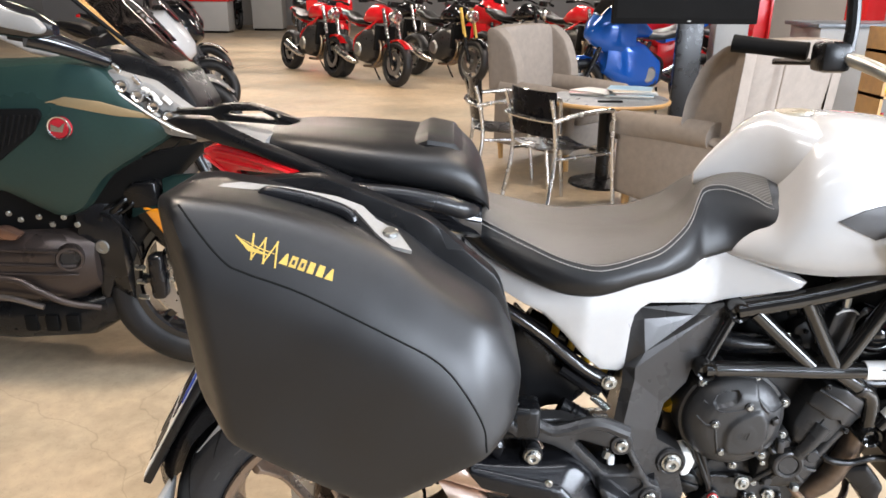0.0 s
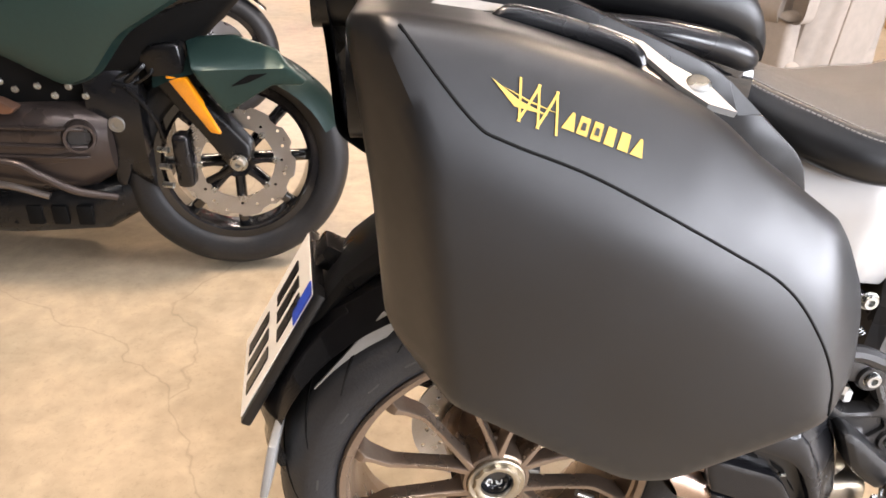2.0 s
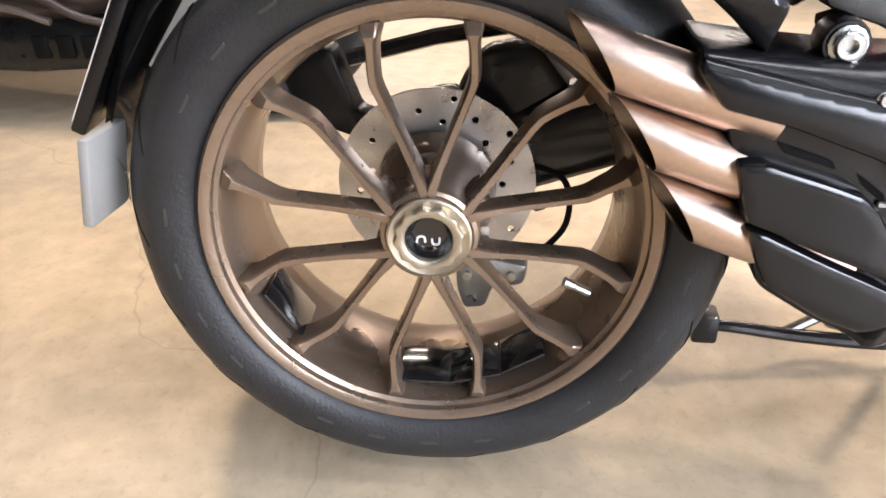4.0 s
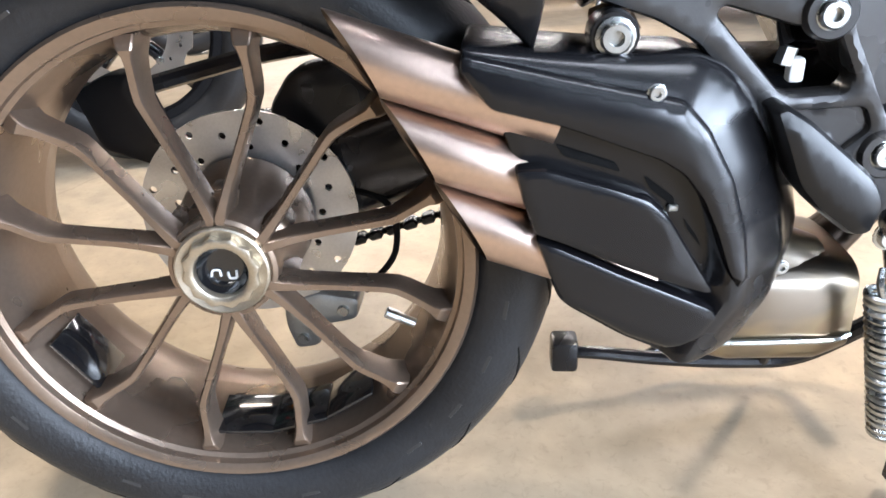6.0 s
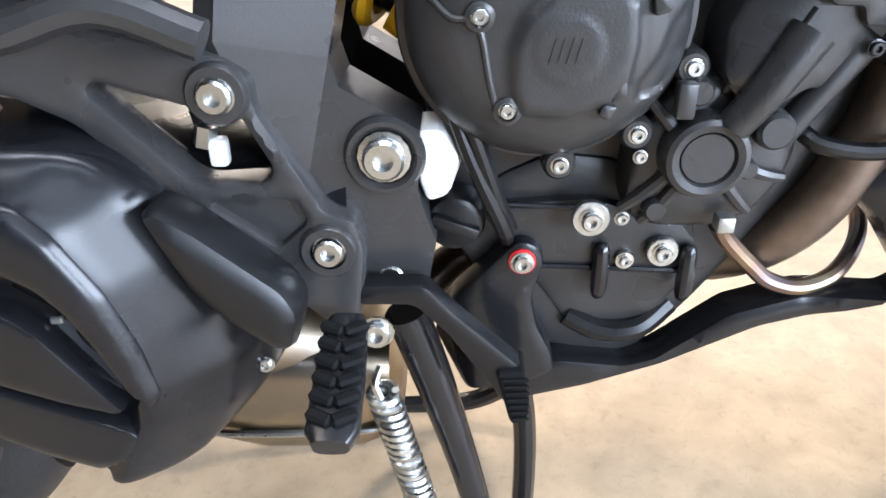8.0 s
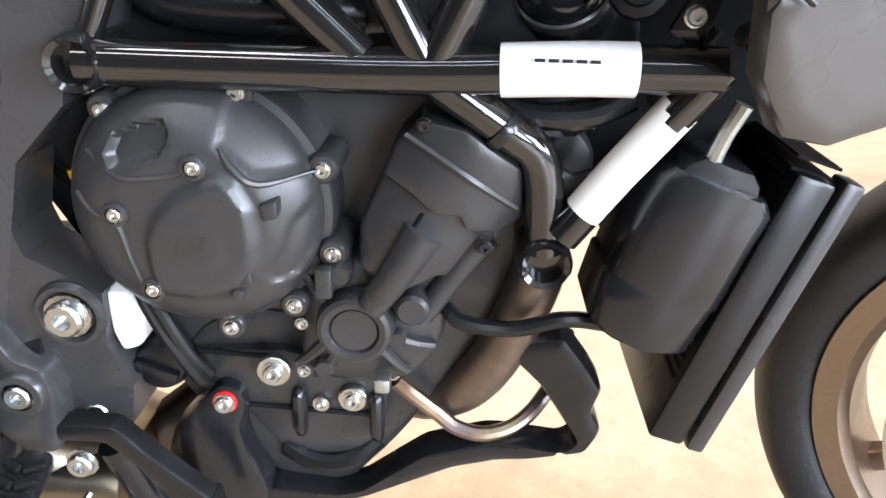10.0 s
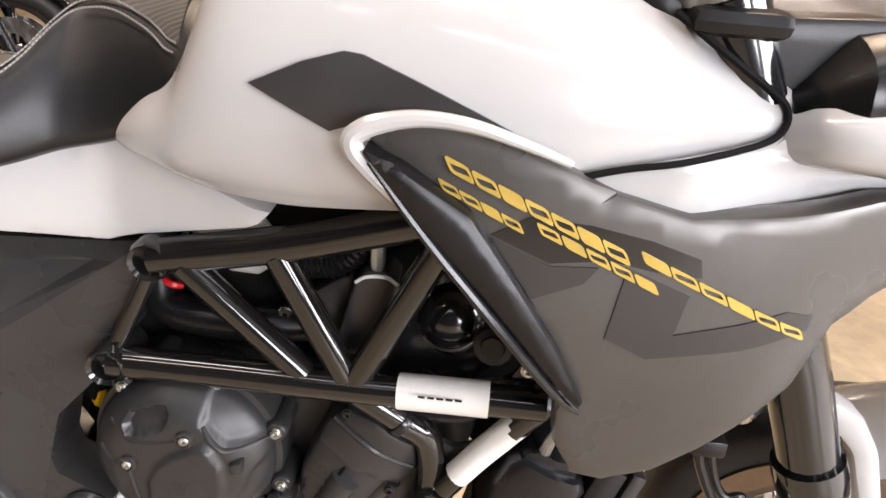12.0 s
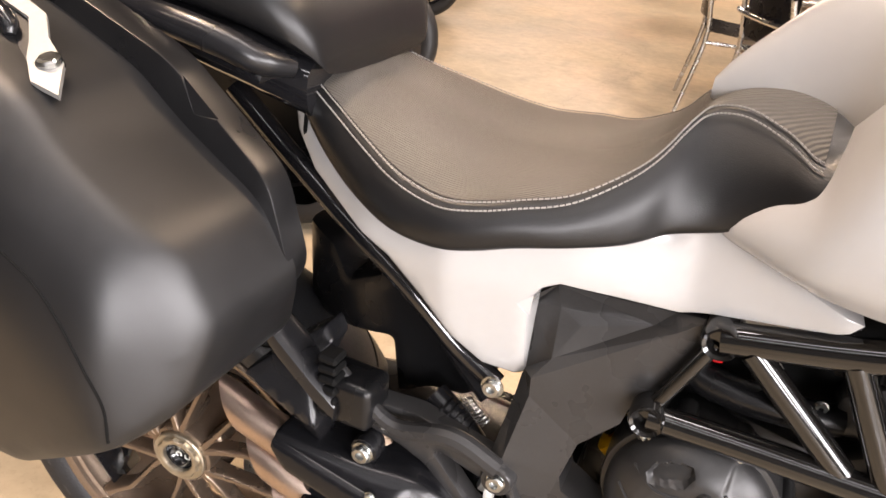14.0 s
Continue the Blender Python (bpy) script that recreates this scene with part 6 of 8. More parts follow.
part("pivot_boss", lathe([(0.0185, 0.0), (0.0215, -0.003), (0.0245, -0.003), (0.0270, 0.002)], 28, m=Matrix.Translation((0.477, 1.285, 0.498))), plate_grey, bike)
bolt(0.477, 1.284, 0.499, 0.0140, name="pivot_bolt", label="large hexagon pivot bolt")
bolt(0.355, 1.282, 0.657, 0.0105)
bolt(0.476, 1.30, 0.402, 0.0095)
bolt(0.225, 1.237, 0.538, 0.0115)
bolt(0.251, 1.2105, 0.504, 0.0055)
bolt(0.381, 1.277, 0.338, 0.0055)
bolt(0.465, 1.28, 0.365, 0.0105)
part("swing_lug", lathe([(0, 0), (0.017, 0), (0.018, 0.004), (0.018, 0.03)], 20, m=Matrix.Translation((0.225, 1.238, 0.538))), satin_black, bike)
part("peg_mount", box(0.165, 0.235, 1.225, 1.28, 0.575, 0.635, 0.01, 3), matte_black, bike, "folded pillion footrest")
part("pillion_peg", loft([saddle_ring(x, 1.235, w, z + h, z - h, 14, 3) for x, w, h, z in ((0.09, 0.018, 0.014, 0.69), (0.12, 0.024, 0.018, 0.665), (0.17, 0.024, 0.018, 0.62), (0.195, 0.018, 0.014, 0.595))]), satin_black, bike, "folded black pillion footrest")
part("brake_switch", tube([(0.352, 1.292, 0.560), (0.357, 1.290, 0.536), (0.362, 1.288, 0.522)], [0.003, 0.0045, 0.0065], 10, 2), satin_black, bike, "brake light switch")
part("switch_nut", lathe([(0, -0.010), (0.0075, -0.010), (0.0075, 0.004), (0, 0.004)], 6, "Z", m=Matrix.Translation((0.363, 1.287, 0.516)) @ Matrix.Rotation(radians(14), 4, "Y")), steel, bike)
part("switch_plug", box(0.364, 0.376, 1.280, 1.292, 0.493, 0.512, 0.003), label_white, bike, "cream plug")
part("spring_shock", tube([(0.28, 1.33, 0.66), (0.345, 1.31, 0.62)], 0.012, 10, 1), satin_black, bike)
for k in range(7):
    t = k / 6
    o = part("brake_spring", tube([(0.330 + 0.022 * t + 0.006 * math.cos(a), 1.275 + 0.006 * math.sin(a), 0.632 - 0.02 * t + 0.003 * math.cos(a)) for a in np.linspace(0, 6.28, 9)], 0.0016, 5, 1), steel, bike) if k < 1 else same_part("brake_spring", o, Matrix.Translation((0.0037 * k, 0, -0.0033 * k)), bike)
part("heel_guard", shell(rounded([(0.336, 0.486), (0.345, 0.490), (0.366, 0.477), (0.417, 0.434), (0.426, 0.417), (0.420, 0.391), (0.407, 0.388), (0.378, 0.410), (0.360, 0.430)], 0.008), lambda x, z: 1.218 + 7 * line_above(x, z, (0.34, 0.47), (0.415, 0.405)) ** 2, 0.024, 0.010, 0.006), matte_black, bike, "matte black heel guard")
peg = part("foot_peg", loft([saddle_ring(x, 0, w, 0.004, -0.011, 16, 3.2) for x, w in ((0.0, 0.012), (0.006, 0.0145), (0.05, 0.0165), (0.088, 0.0165), (0.097, 0.011))]), satin_black, bike, "footrest with a ribbed rubber pad")
peg.matrix_local = Matrix.Translation((0.450, 1.250, 0.398)) @ Matrix.Rotation(radians(-90), 4, "Z") @ Matrix.Rotation(radians(15.5), 4, "Y")
for k in range(6):
    for sd in (1, -1):
        part("rubber_rib", box(-0.0042, 0.0042, 0.0, 0.0165, 0.001, 0.0085, 0.002, 1, m=Matrix.Translation((0.018 + 0.0135 * k, 0, 0)) @ Matrix.Diagonal((1, sd, 1, 1)) @ Matrix.Rotation(radians(24), 4, "Z")), deep_black, peg)
SC = 1.118
hook = [(0.574, 0.335), (0.607, 0.345), (0.656, 0.340), (0.676, 0.346), (0.725, 0.385), (0.770, 0.399), (0.826, 0.403), (0.836, 0.413), (0.808, 0.454), (0.783, 0.476), (0.791, 0.490), (0.820, 0.501), (0.839, 0.478), (0.850, 0.461), (0.845, 0.442), (0.853, 0.425), (0.844, 0.404), (0.802, 0.386), (0.747, 0.3707), (0.682, 0.3376), (0.628, 0.318), (0.582, 0.306)]
hook = [(0.622 + (x - 0.622) * SC, 0.665 + (z - 0.665) * SC) for x, z in hook]
part("brake_pedal", shell(rounded(hook, 0.006), lambda x, z: 1.322 - 0.25 * max(0, x - 0.80), 0.022, 0.0095, 0.008), satin_black, bike, "long black brake pedal")
pb = [(0.528, 0.386), (0.547, 0.410), (0.562, 0.427), (0.574, 0.438), (0.588, 0.432), (0.592, 0.419), (0.584, 0.391), (0.589, 0.367), (0.601, 0.343), (0.604, 0.325), (0.575, 0.309), (0.537, 0.305), (0.513, 0.350)]
part("pedal_plate", shell(rounded([(0.622 + (x - 0.622) * 1.08, 0.665 + (z - 0.665) * 1.08) for x, z in pb], 0.007), lambda x, z: 1.318 + 2.5 * max(0, 0.545 - x) ** 1.5, 0.02, 0.006, 0.008), satin_black, bike, "dark cast pedal bracket")
part("pedal_washer", lathe([(0.0085, -0.0005), (0.0102, -0.0005), (0.0102, 0.004)], 20, m=Matrix.Translation((0.572, 1.3165, 0.402))), red_plastic, bike, "red ring under the bolt")
bolt(0.572, 1.3155, 0.402, 0.0072)
part("pedal_arm", shell(rounded([(0.452, 0.410), (0.502, 0.410), (0.523, 0.386), (0.571, 0.340), (0.574, 0.303), (0.565, 0.297), (0.543, 0.330), (0.516, 0.370), (0.493, 0.394), (0.455, 0.394)], 0.005), 1.268, 0.014, 0.004, 0.008), matte_black, bike, "matte black pedal lever")
part("rubber_grip", shell(rounded([(0.551, 0.340), (0.572, 0.342), (0.577, 0.312), (0.575, 0.294), (0.563, 0.292)], 0.004), 1.262, 0.024, 0.003, 0.008), deep_black, bike, "ribbed rubber pad")
for k in range(7):
    part("grip_rib", tube([(0.556 + 0.0014 * k, 1.2605, 0.335 - 0.006 * k), (0.575 + 0.0002 * k, 1.2605, 0.336 - 0.006 * k)], 0.0013, 6, 1), deep_black, bike)
stand = part("side_stand", tube([(0.485, 1.30, 0.37), (0.505, 1.305, 0.30), (0.53, 1.31, 0.20), (0.555, 1.315, 0.08), (0.565, 1.32, 0.012)], [0.017, 0.016, 0.0135, 0.012, 0.012], 12), satin_black, bike, "black side stand with a coil spring")
part("stand_foot", box(0.53, 0.60, 1.29, 1.35, 0.002, 0.014, 0.004), satin_black, stand)
coil = []
for k in range(16 * 22 + 1):
    a = 2 * math.pi * k / 16
    t = k / (16 * 22)
    coil.append((0.466 + 0.035 * t + 0.0105 * math.cos(a), 1.275 + 0.005 * t + 0.0105 * math.sin(a), 0.315 - 0.155 * t))
part("coil_spring", tube(coil, 0.0031, 6, 1), steel, stand, "zinc plated coil spring")
part("stand_hook", tube([(0.466, 1.278, 0.335), (0.462, 1.27, 0.325), (0.466, 1.268, 0.312)], 0.003, 6), steel, stand)
part("stand_cable", tube([(0.555, 1.34, 0.31), (0.578, 1.36, 0.25), (0.588, 1.375, 0.16), (0.588, 1.38, 0.02)], 0.011, 10), satin_black, bike, "black stand lever")
center = part("centre_stand", tube([(0.232, 1.55, 0.075), (0.27, 1.55, 0.075), (0.36, 1.56, 0.06), (0.47, 1.57, 0.05), (0.55, 1.57, 0.06), (0.62, 1.52, 0.15)], [0.008, 0.009, 0.010, 0.011, 0.012, 0.012], 10), satin_black, bike, "folded black centre stand")
part("stand_lever", box(0.212, 0.248, 1.53, 1.57, 0.055, 0.10, 0.006), satin_black, center)
part("stand_brace", tube([(0.50, 1.57, 0.05), (0.50, 1.54, 0.12), (0.48, 1.48, 0.26)], 0.009, 8), satin_black, center)
part("stand_brace", tube([(0.34, 1.56, 0.062), (0.42, 1.60, 0.08), (0.50, 1.60, 0.10)], 0.008, 8), satin_black, center)

# ---- exhaust ----
for k, (x, z) in enumerate(((0.036, 0.532), (0.074, 0.466), (0.112, 0.400))):
    d = Vector((0.944, 0.03, -0.328)).normalized()
    y = 1.238
    n = 36
    u = Vector((0, 1, 0))
    w = u.cross(d)
    slash = lambda j: 0.0262 * math.sin(2 * math.pi * j / n) - 0.013 * math.cos(2 * math.pi * j / n)
    ring_at = lambda s, r, cut: [Vector((x, y, z)) + d * (s + cut * slash(j)) + (u * math.cos(2 * math.pi * j / n) - w * math.sin(2 * math.pi * j / n) * -1.0) * r for j in range(n)]
    rings = [ring_at(s, r, c) for s, r, c in ((0.0, 0.0240, 1), (0.002, 0.0244, 1), (0.06, 0.0246, 0.3), (0.16, 0.0246, 0))]
    inner = [ring_at(s, r, c) for s, r, c in ((0.0, 0.0240, 1), (0.002, 0.0222, 1), (0.05, 0.0220, 0.4), (0.075, 0.0215, 0), (0.078, 0.014, 0), (0.10, 0.013, 0))]
    tip = part("exhaust_tip", loft(rings, close_ends=False), copper, bike, "copper coloured slash-cut exhaust tip")
    part("tip_bore", loft(inner, close_ends=False), header_brown, tip, "brown steel inside of the tip")
    part("tip_throat", loft([[v + d * 0.001 for v in inner[5]], [v + d * 0.003 for v in inner[5]]]), deep_black, tip)
MUFF = [(0.08, 0.541), (0.129, 0.528), (0.188, 0.512), (0.246, 0.499), (0.270, 0.492), (0.287, 0.474), (0.307, 0.437), (0.320, 0.397), (0.326, 0.365), (0.322, 0.340), (0.305, 0.31), (0.285, 0.27)]
MUFF_A, MUFF_B, MUFF_AREA = np.array(MUFF[:-1]), np.array(MUFF[1:]), MUFF + [(0.6, 0.27), (0.6, 0.7), (0.08, 0.7)]


def ridge_side(x, z):
    """Distance outside the curved ridge of the muffler; negative inside."""
    d = edge_distance(np.array((x, z)), MUFF_A, MUFF_B)
    return d if inside((x, z), MUFF_AREA) else -d


def muffler_face(x, z):
    """Falls away outside the ridge, sunken inside it, where the shields stand proud."""
    s = ridge_side(x, z)
    return 1.206 + smax(0.0, 0.92 * s, k=0.005) + max(0.0, s - 0.04) + 0.017 / (1 + math.exp((s + 0.014) / 0.0025))


muffler_out = rounded([(0.113, 0.540), (0.17, 0.532), (0.232, 0.526), (0.285, 0.524), (0.312, 0.512), (0.338, 0.486), (0.366, 0.448), (0.392, 0.400), (0.403, 0.368), (0.398, 0.344), (0.378, 0.317), (0.350, 0.293), (0.325, 0.280), (0.287, 0.282), (0.243, 0.300), (0.191, 0.332), (0.168, 0.395), (0.152, 0.455), (0.14, 0.49)], 0.012)
muffler = part("muffler", shell(muffler_out, muffler_face, edge=0.006, step=0.007, back=1.325), muffler_black, bike, "satin black muffler with three shields")
roll = lambda x, z: smax(0.0, 0.92 * ridge_side(x, z), k=0.005)
part("heat_shield", shell(rounded([(0.117, 0.531), (0.119, 0.5345), (0.131, 0.532), (0.188, 0.518), (0.246, 0.505), (0.272, 0.499), (0.291, 0.478), (0.312, 0.440), (0.326, 0.399), (0.332, 0.363), (0.324, 0.352), (0.313, 0.369), (0.301, 0.401), (0.288, 0.428), (0.274, 0.446), (0.257, 0.457), (0.189, 0.482), (0.138, 0.495), (0.127, 0.508), (0.116, 0.523)], 0.005), lambda x, z: 1.2015 + roll(x, z), 0.016, 0.006, 0.005), muffler_black, muffler, "satin black upper heat shield")
part("heat_shield", shell(rounded([(0.154, 0.452), (0.176, 0.4525), (0.227, 0.437), (0.252, 0.428), (0.266, 0.415), (0.289, 0.378), (0.306, 0.351), (0.300, 0.349), (0.235, 0.374), (0.188, 0.394), (0.169, 0.401), (0.160, 0.428)], 0.004), lambda x, z: 1.2025 + 0.10 * max(0, x - 0.27), 0.022, 0.005, 0.005), muffler_black, muffler, "satin black middle heat shield")
part("heat_shield", shell(rounded([(0.170, 0.396), (0.186, 0.391), (0.235, 0.368), (0.279, 0.349), (0.306, 0.337), (0.312, 0.328), (0.300, 0.310), (0.277, 0.298), (0.243, 0.310), (0.192, 0.343), (0.181, 0.366)], 0.004), lambda x, z: 1.2045 + 0.35 * max(0, line_above(x, z, (0.20, 0.34), (0.30, 0.30)) * -1) + smax(0, 0.92 * ridge_side(x, z), k=0.004), 0.022, 0.005, 0.005), muffler_black, muffler, "satin black lower heat shield")
for slot_out in ([(0.184, 0.466), (0.228, 0.451), (0.232, 0.444), (0.190, 0.457)], [(0.249, 0.441), (0.272, 0.424), (0.274, 0.415), (0.254, 0.431)], [(0.281, 0.407), (0.292, 0.392), (0.296, 0.383), (0.285, 0.397)]):
    part("shield_slot", shell(rounded(slot_out, 0.002), 1.2210, 0.004, 0, 0.01), deep_black, muffler)
part("shield_clip", box(0.268, 0.276, 1.2185, 1.2225, 0.413, 0.418, 0.001, 1), alloy, muffler)
part("tail_elbow", tube([(0.24, 1.265, 0.535), (0.23, 1.27, 0.55), (0.215, 1.28, 0.545)], 0.009, 8), heat_steel, bike)
part("exhaust_collar", tube([(0.345, 1.325, 0.335), (0.39, 1.345, 0.315), (0.43, 1.355, 0.300)], [0.036, 0.036, 0.034], 16), heat_steel, bike, "gold tinted exhaust collar")
def coil(a, b, r, turns, wire, name, mat, label):
    A, B = Vector(a), Vector(b)
    d = (B - A).normalized()
    u = d.orthogonal().normalized()
    w = d.cross(u)
    n = int(turns * 14)
    return part(name, tube([tuple(A + (B - A) * (k / n) + (u * math.cos(2 * math.pi * k / 14) + w * math.sin(2 * math.pi * k / 14)) * r) for k in range(n + 1)], wire, 8, 1), mat, bike, label)


coil((0.255, 1.385, 0.715), (0.485, 1.385, 0.585), 0.028, 7, 0.0075, "shock_spring", yellow_spring, "yellow shock absorber spring")
part("shock_body", tube([(0.22, 1.385, 0.735), (0.485, 1.385, 0.585)], 0.018, 14, 1), satin_black, bike, "black shock absorber body")
part("spring_seat", lathe([(0.015, 0), (0.033, 0), (0.035, 0.012), (0.015, 0.012)], 24, "Z", m=Matrix.Translation((0.488, 1.37, 0.592)) @ Vector((0.23, 0, -0.13)).to_track_quat("Z", "Y").to_matrix().to_4x4()), yellow_spring, bike, "yellow spring seat")

# ---- front wheel, fork, bars ----
FX, FZ, FY = 1.362, 0.338, 1.405
front_wheel = part("front_wheel", lathe([(0.196, -0.045), (0.206, -0.052), (0.231, -0.052), (0.234, -0.046), (0.222, -0.04), (0.205, -0.02), (0.205, 0.02), (0.222, 0.04), (0.234, 0.046), (0.231, 0.052), (0.206, 0.052), (0.196, 0.045), (0.192, 0.0), (0.196, -0.045)], 80), bronze, bike, "bronze front wheel rim")
front_wheel.matrix_local = wheel_matrix(FX, FY, FZ, -36)
front_tyre = part("tyre", tyre_bm(0.303, 0.062, 0.231, Matrix()), rubber, front_wheel, "black grooved front tyre")
tread(front_tyre, 0.303, 0.062, 40, 0.30)
for k in range(5):
    a = 72 * k + 20
    o = part("spoke", box(-0.012, 0.012, -0.015, 0.015, 0.03, 0.2, 0.005), bronze, front_wheel) if k == 0 else same_part("spoke", o, Matrix.Rotation(radians(a), 4, "Y"), front_wheel)
part("brake_disc", disc_bm(0.16, 0.11, -0.078), disc_steel, front_wheel, "drilled steel front brake disc")
part("hub", lathe([(0, -0.07), (0.03, -0.07), (0.04, -0.04), (0.04, 0.04), (0, 0.06)], 24), bronze, front_wheel)
for k in range(8):
    o = part("disc_button", lathe([(0, -0.084), (0.008, -0.084), (0.009, -0.07)], 10, m=Matrix.Translation((0.108, 0, 0))), gold, front_wheel) if k == 0 else same_part("disc_button", o, Matrix.Rotation(radians(45 * k), 4, "Y"), front_wheel)
caliper = part("front_caliper", shell(rounded([(1.082, 0.530), (1.086, 0.556), (1.098, 0.560), (1.108, 0.572), (1.130, 0.582), (1.160, 0.560), (1.165, 0.500), (1.140, 0.455), (1.105, 0.465), (1.090, 0.505)], 0.008), lambda x, z: 1.262 + 0.25 * abs(x - 1.115), 0.05, 0.006, 0.008), alloy, bike, "raw alloy radial front caliper")
for cx, cz, cr in ((1.094, 0.541, 0.0085), (1.128, 0.565, 0.006), (1.118, 0.530, 0.005), (1.120, 0.495, 0.009)):
    part("caliper_bolt", lathe([(0, -0.002), (cr * 0.45, -0.002), (cr * 0.5, -0.006), (cr * 0.9, -0.006), (cr, -0.003), (cr, 0.006)], 16, m=Matrix.Translation((cx, 1.262 + 0.25 * abs(cx - 1.115), cz))), steel, caliper)
for s in (1, -1):
    y = YC - s * 0.105
    part("fork_leg", tube([(1.292, y, 0.318), (1.160, y, 0.635)], 0.0205, 18, 1), chrome, bike, "bright steel lower fork leg")
    part("fork_tube", tube([(1.163, y, 0.630), (1.118, y, 0.745), (0.99, y, 1.04)], [0.027, 0.0275, 0.0265], 18, 1), gloss_black, bike, "glossy black upper fork tube")
    part("fork_collar", tube([(1.169, y, 0.615), (1.160, y, 0.638), (1.150, y, 0.662)], [0.029, 0.0325, 0.0315], 18, 2), gloss_black, bike, "black collar at the fork's end")
    part("fork_cap", lathe([(0.0, 0.03), (0.012, 0.03), (0.014, 0.022), (0.026, 0.02), (0.029, 0.012), (0.029, 0)], 24, "Z", m=Matrix.Translation((0.985, y, 1.04)) @ Matrix.Rotation(radians(-22), 4, "Y")), alloy, bike, "silver fork cap")
    part("cap_ring", lathe([(0.016, 0.026), (0.022, 0.026), (0.022, 0.02)], 20, "Z", m=Matrix.Translation((0.985, y, 1.04)) @ Matrix.Rotation(radians(-22), 4, "Y")), red_plastic, bike)
part("brake_line", tube([(1.046, 1.255, 0.690), (1.047, 1.26, 0.667), (1.057, 1.26, 0.643), (1.068, 1.26, 0.622), (1.079, 1.26, 0.600), (1.086, 1.262, 0.565)], 0.0048, 8), matte_black, bike, "black front brake hose")
part("brake_line", tube([(1.052, 1.26, 0.690), (1.058, 1.262, 0.667), (1.068, 1.264, 0.640), (1.080, 1.262, 0.624), (1.094, 1.262, 0.626), (1.098, 1.264, 0.610), (1.091, 1.264, 0.590), (1.088, 1.264, 0.570)], 0.0042, 8), matte_black, bike, "black front brake hose")
part("hose_guide", box(1.036, 1.066, 1.25, 1.275, 0.672, 0.690, 0.004), matte_black, bike)
fender = []
for a in np.linspace(radians(10), radians(116), 15):
    fender.append([(FX + (0.338 - 0.03 * t * t) * math.cos(a), YC + 0.074 * t, FZ + (0.338 - 0.03 * t * t) * math.sin(a)) for t in np.linspace(-1, 1, 9)])
bmf = loft(fender, ring=False)
bmesh.ops.solidify(bmf, geom=bmf.faces[:], thickness=0.004)
part("front_mudguard", bmf, white_paint, bike, "white front mudguard")
part("mudguard_arm", shell(rounded([(1.150, 0.708), (1.175, 0.706), (1.206, 0.690), (1.230, 0.655), (1.250, 0.600), (1.262, 0.540), (1.240, 0.535), (1.227, 0.597), (1.205, 0.651), (1.180, 0.676)], 0.008), 1.305, 0.02, 0.006, 0.012), white_paint, bike, "white arm of the front mudguard")
part("cockpit_edge", shell(rounded([(0.915, 1.052), (0.957, 1.038), (0.995, 1.029), (1.10, 1.035), (1.20, 1.0), (1.20, 0.93), (1.0, 0.93), (0.965, 0.965), (0.945, 1.01)], 0.006), 1.272, 0.03, 0.006, 0.012), matte_black, bike, "black cockpit edge beside the fork")
part("top_clamp", box(0.96, 1.03, YC - 0.14, YC + 0.14, 1.015, 1.035, 0.01), matte_black, bike)
part("cockpit", loft([saddle_ring(x, YC, w, zt, zb, 24, 3) for x, w, zt, zb in ((1.045, 0.13, 0.99, 0.93), (1.08, 0.16, 1.03, 0.93), (1.20, 0.15, 1.06, 0.92), (1.32, 0.10, 1.02, 0.92), (1.40, 0.04, 0.96, 0.92))]), matte_black, bike, "black cockpit fairing")
part("upper_fairing", loft([saddle_ring(x, YC, w, zt, zb, 32, 3) for x, w, zt, zb in [tuple(c) for c in curve_points([(1.04, 0.136, 0.975, 0.925), (1.08, 0.168, 0.992, 0.925), (1.20, 0.158, 1.0, 0.915), (1.32, 0.107, 0.985, 0.915), (1.405, 0.046, 0.945, 0.915)], 4)]]), white_paint, bike, "pearl white upper fairing round the cockpit")
for s in (1, -1):
    sy = lambda y: YC + s * (y - YC)
    hb = part("handlebar", tube([(0.83, sy(1.72), 1.183), (0.87, sy(1.67), 1.175), (0.915, sy(1.58), 1.145), (0.955, sy(1.48), 1.10), (0.965, sy(1.385), 1.085)], 0.014, 12), alloy, bike, "silver alloy handlebar")
    part("hand_grip", tube([(0.685, sy(1.81), 1.200), (0.75, sy(1.775), 1.193), (0.815, sy(1.735), 1.186)], [0.019, 0.017, 0.019], 12), deep_black, hb, "black rubber grip")
    part("switch_box", box(0.815, 0.875, min(sy(1.665), sy(1.73)), max(sy(1.665), sy(1.73)), 1.148, 1.208, 0.012), matte_black, hb)
    part("bar_lever", tube([(0.885, sy(1.70), 1.175), (0.86, sy(1.76), 1.165), (0.79, sy(1.84), 1.16)], 0.007, 8), matte_black, hb)
    part("mirror_stem", tube([(0.868, sy(1.68), 1.19), (0.872, sy(1.685), 1.24), (0.870, sy(1.70), 1.33)], 0.013, 10), matte_black, bike, "black mirror stem")
    part("mirror", box(0.82, 0.84, min(sy(1.66), sy(1.80)), max(sy(1.66), sy(1.80)), 1.33, 1.41, 0.009, 3), matte_black, bike, "black rear-view mirror")

# ---- the green tourer beside it ----
GY = 2.64
green = thing("motorcycle", "matte green touring motorcycle with a smoked windscreen", "motorcycle")


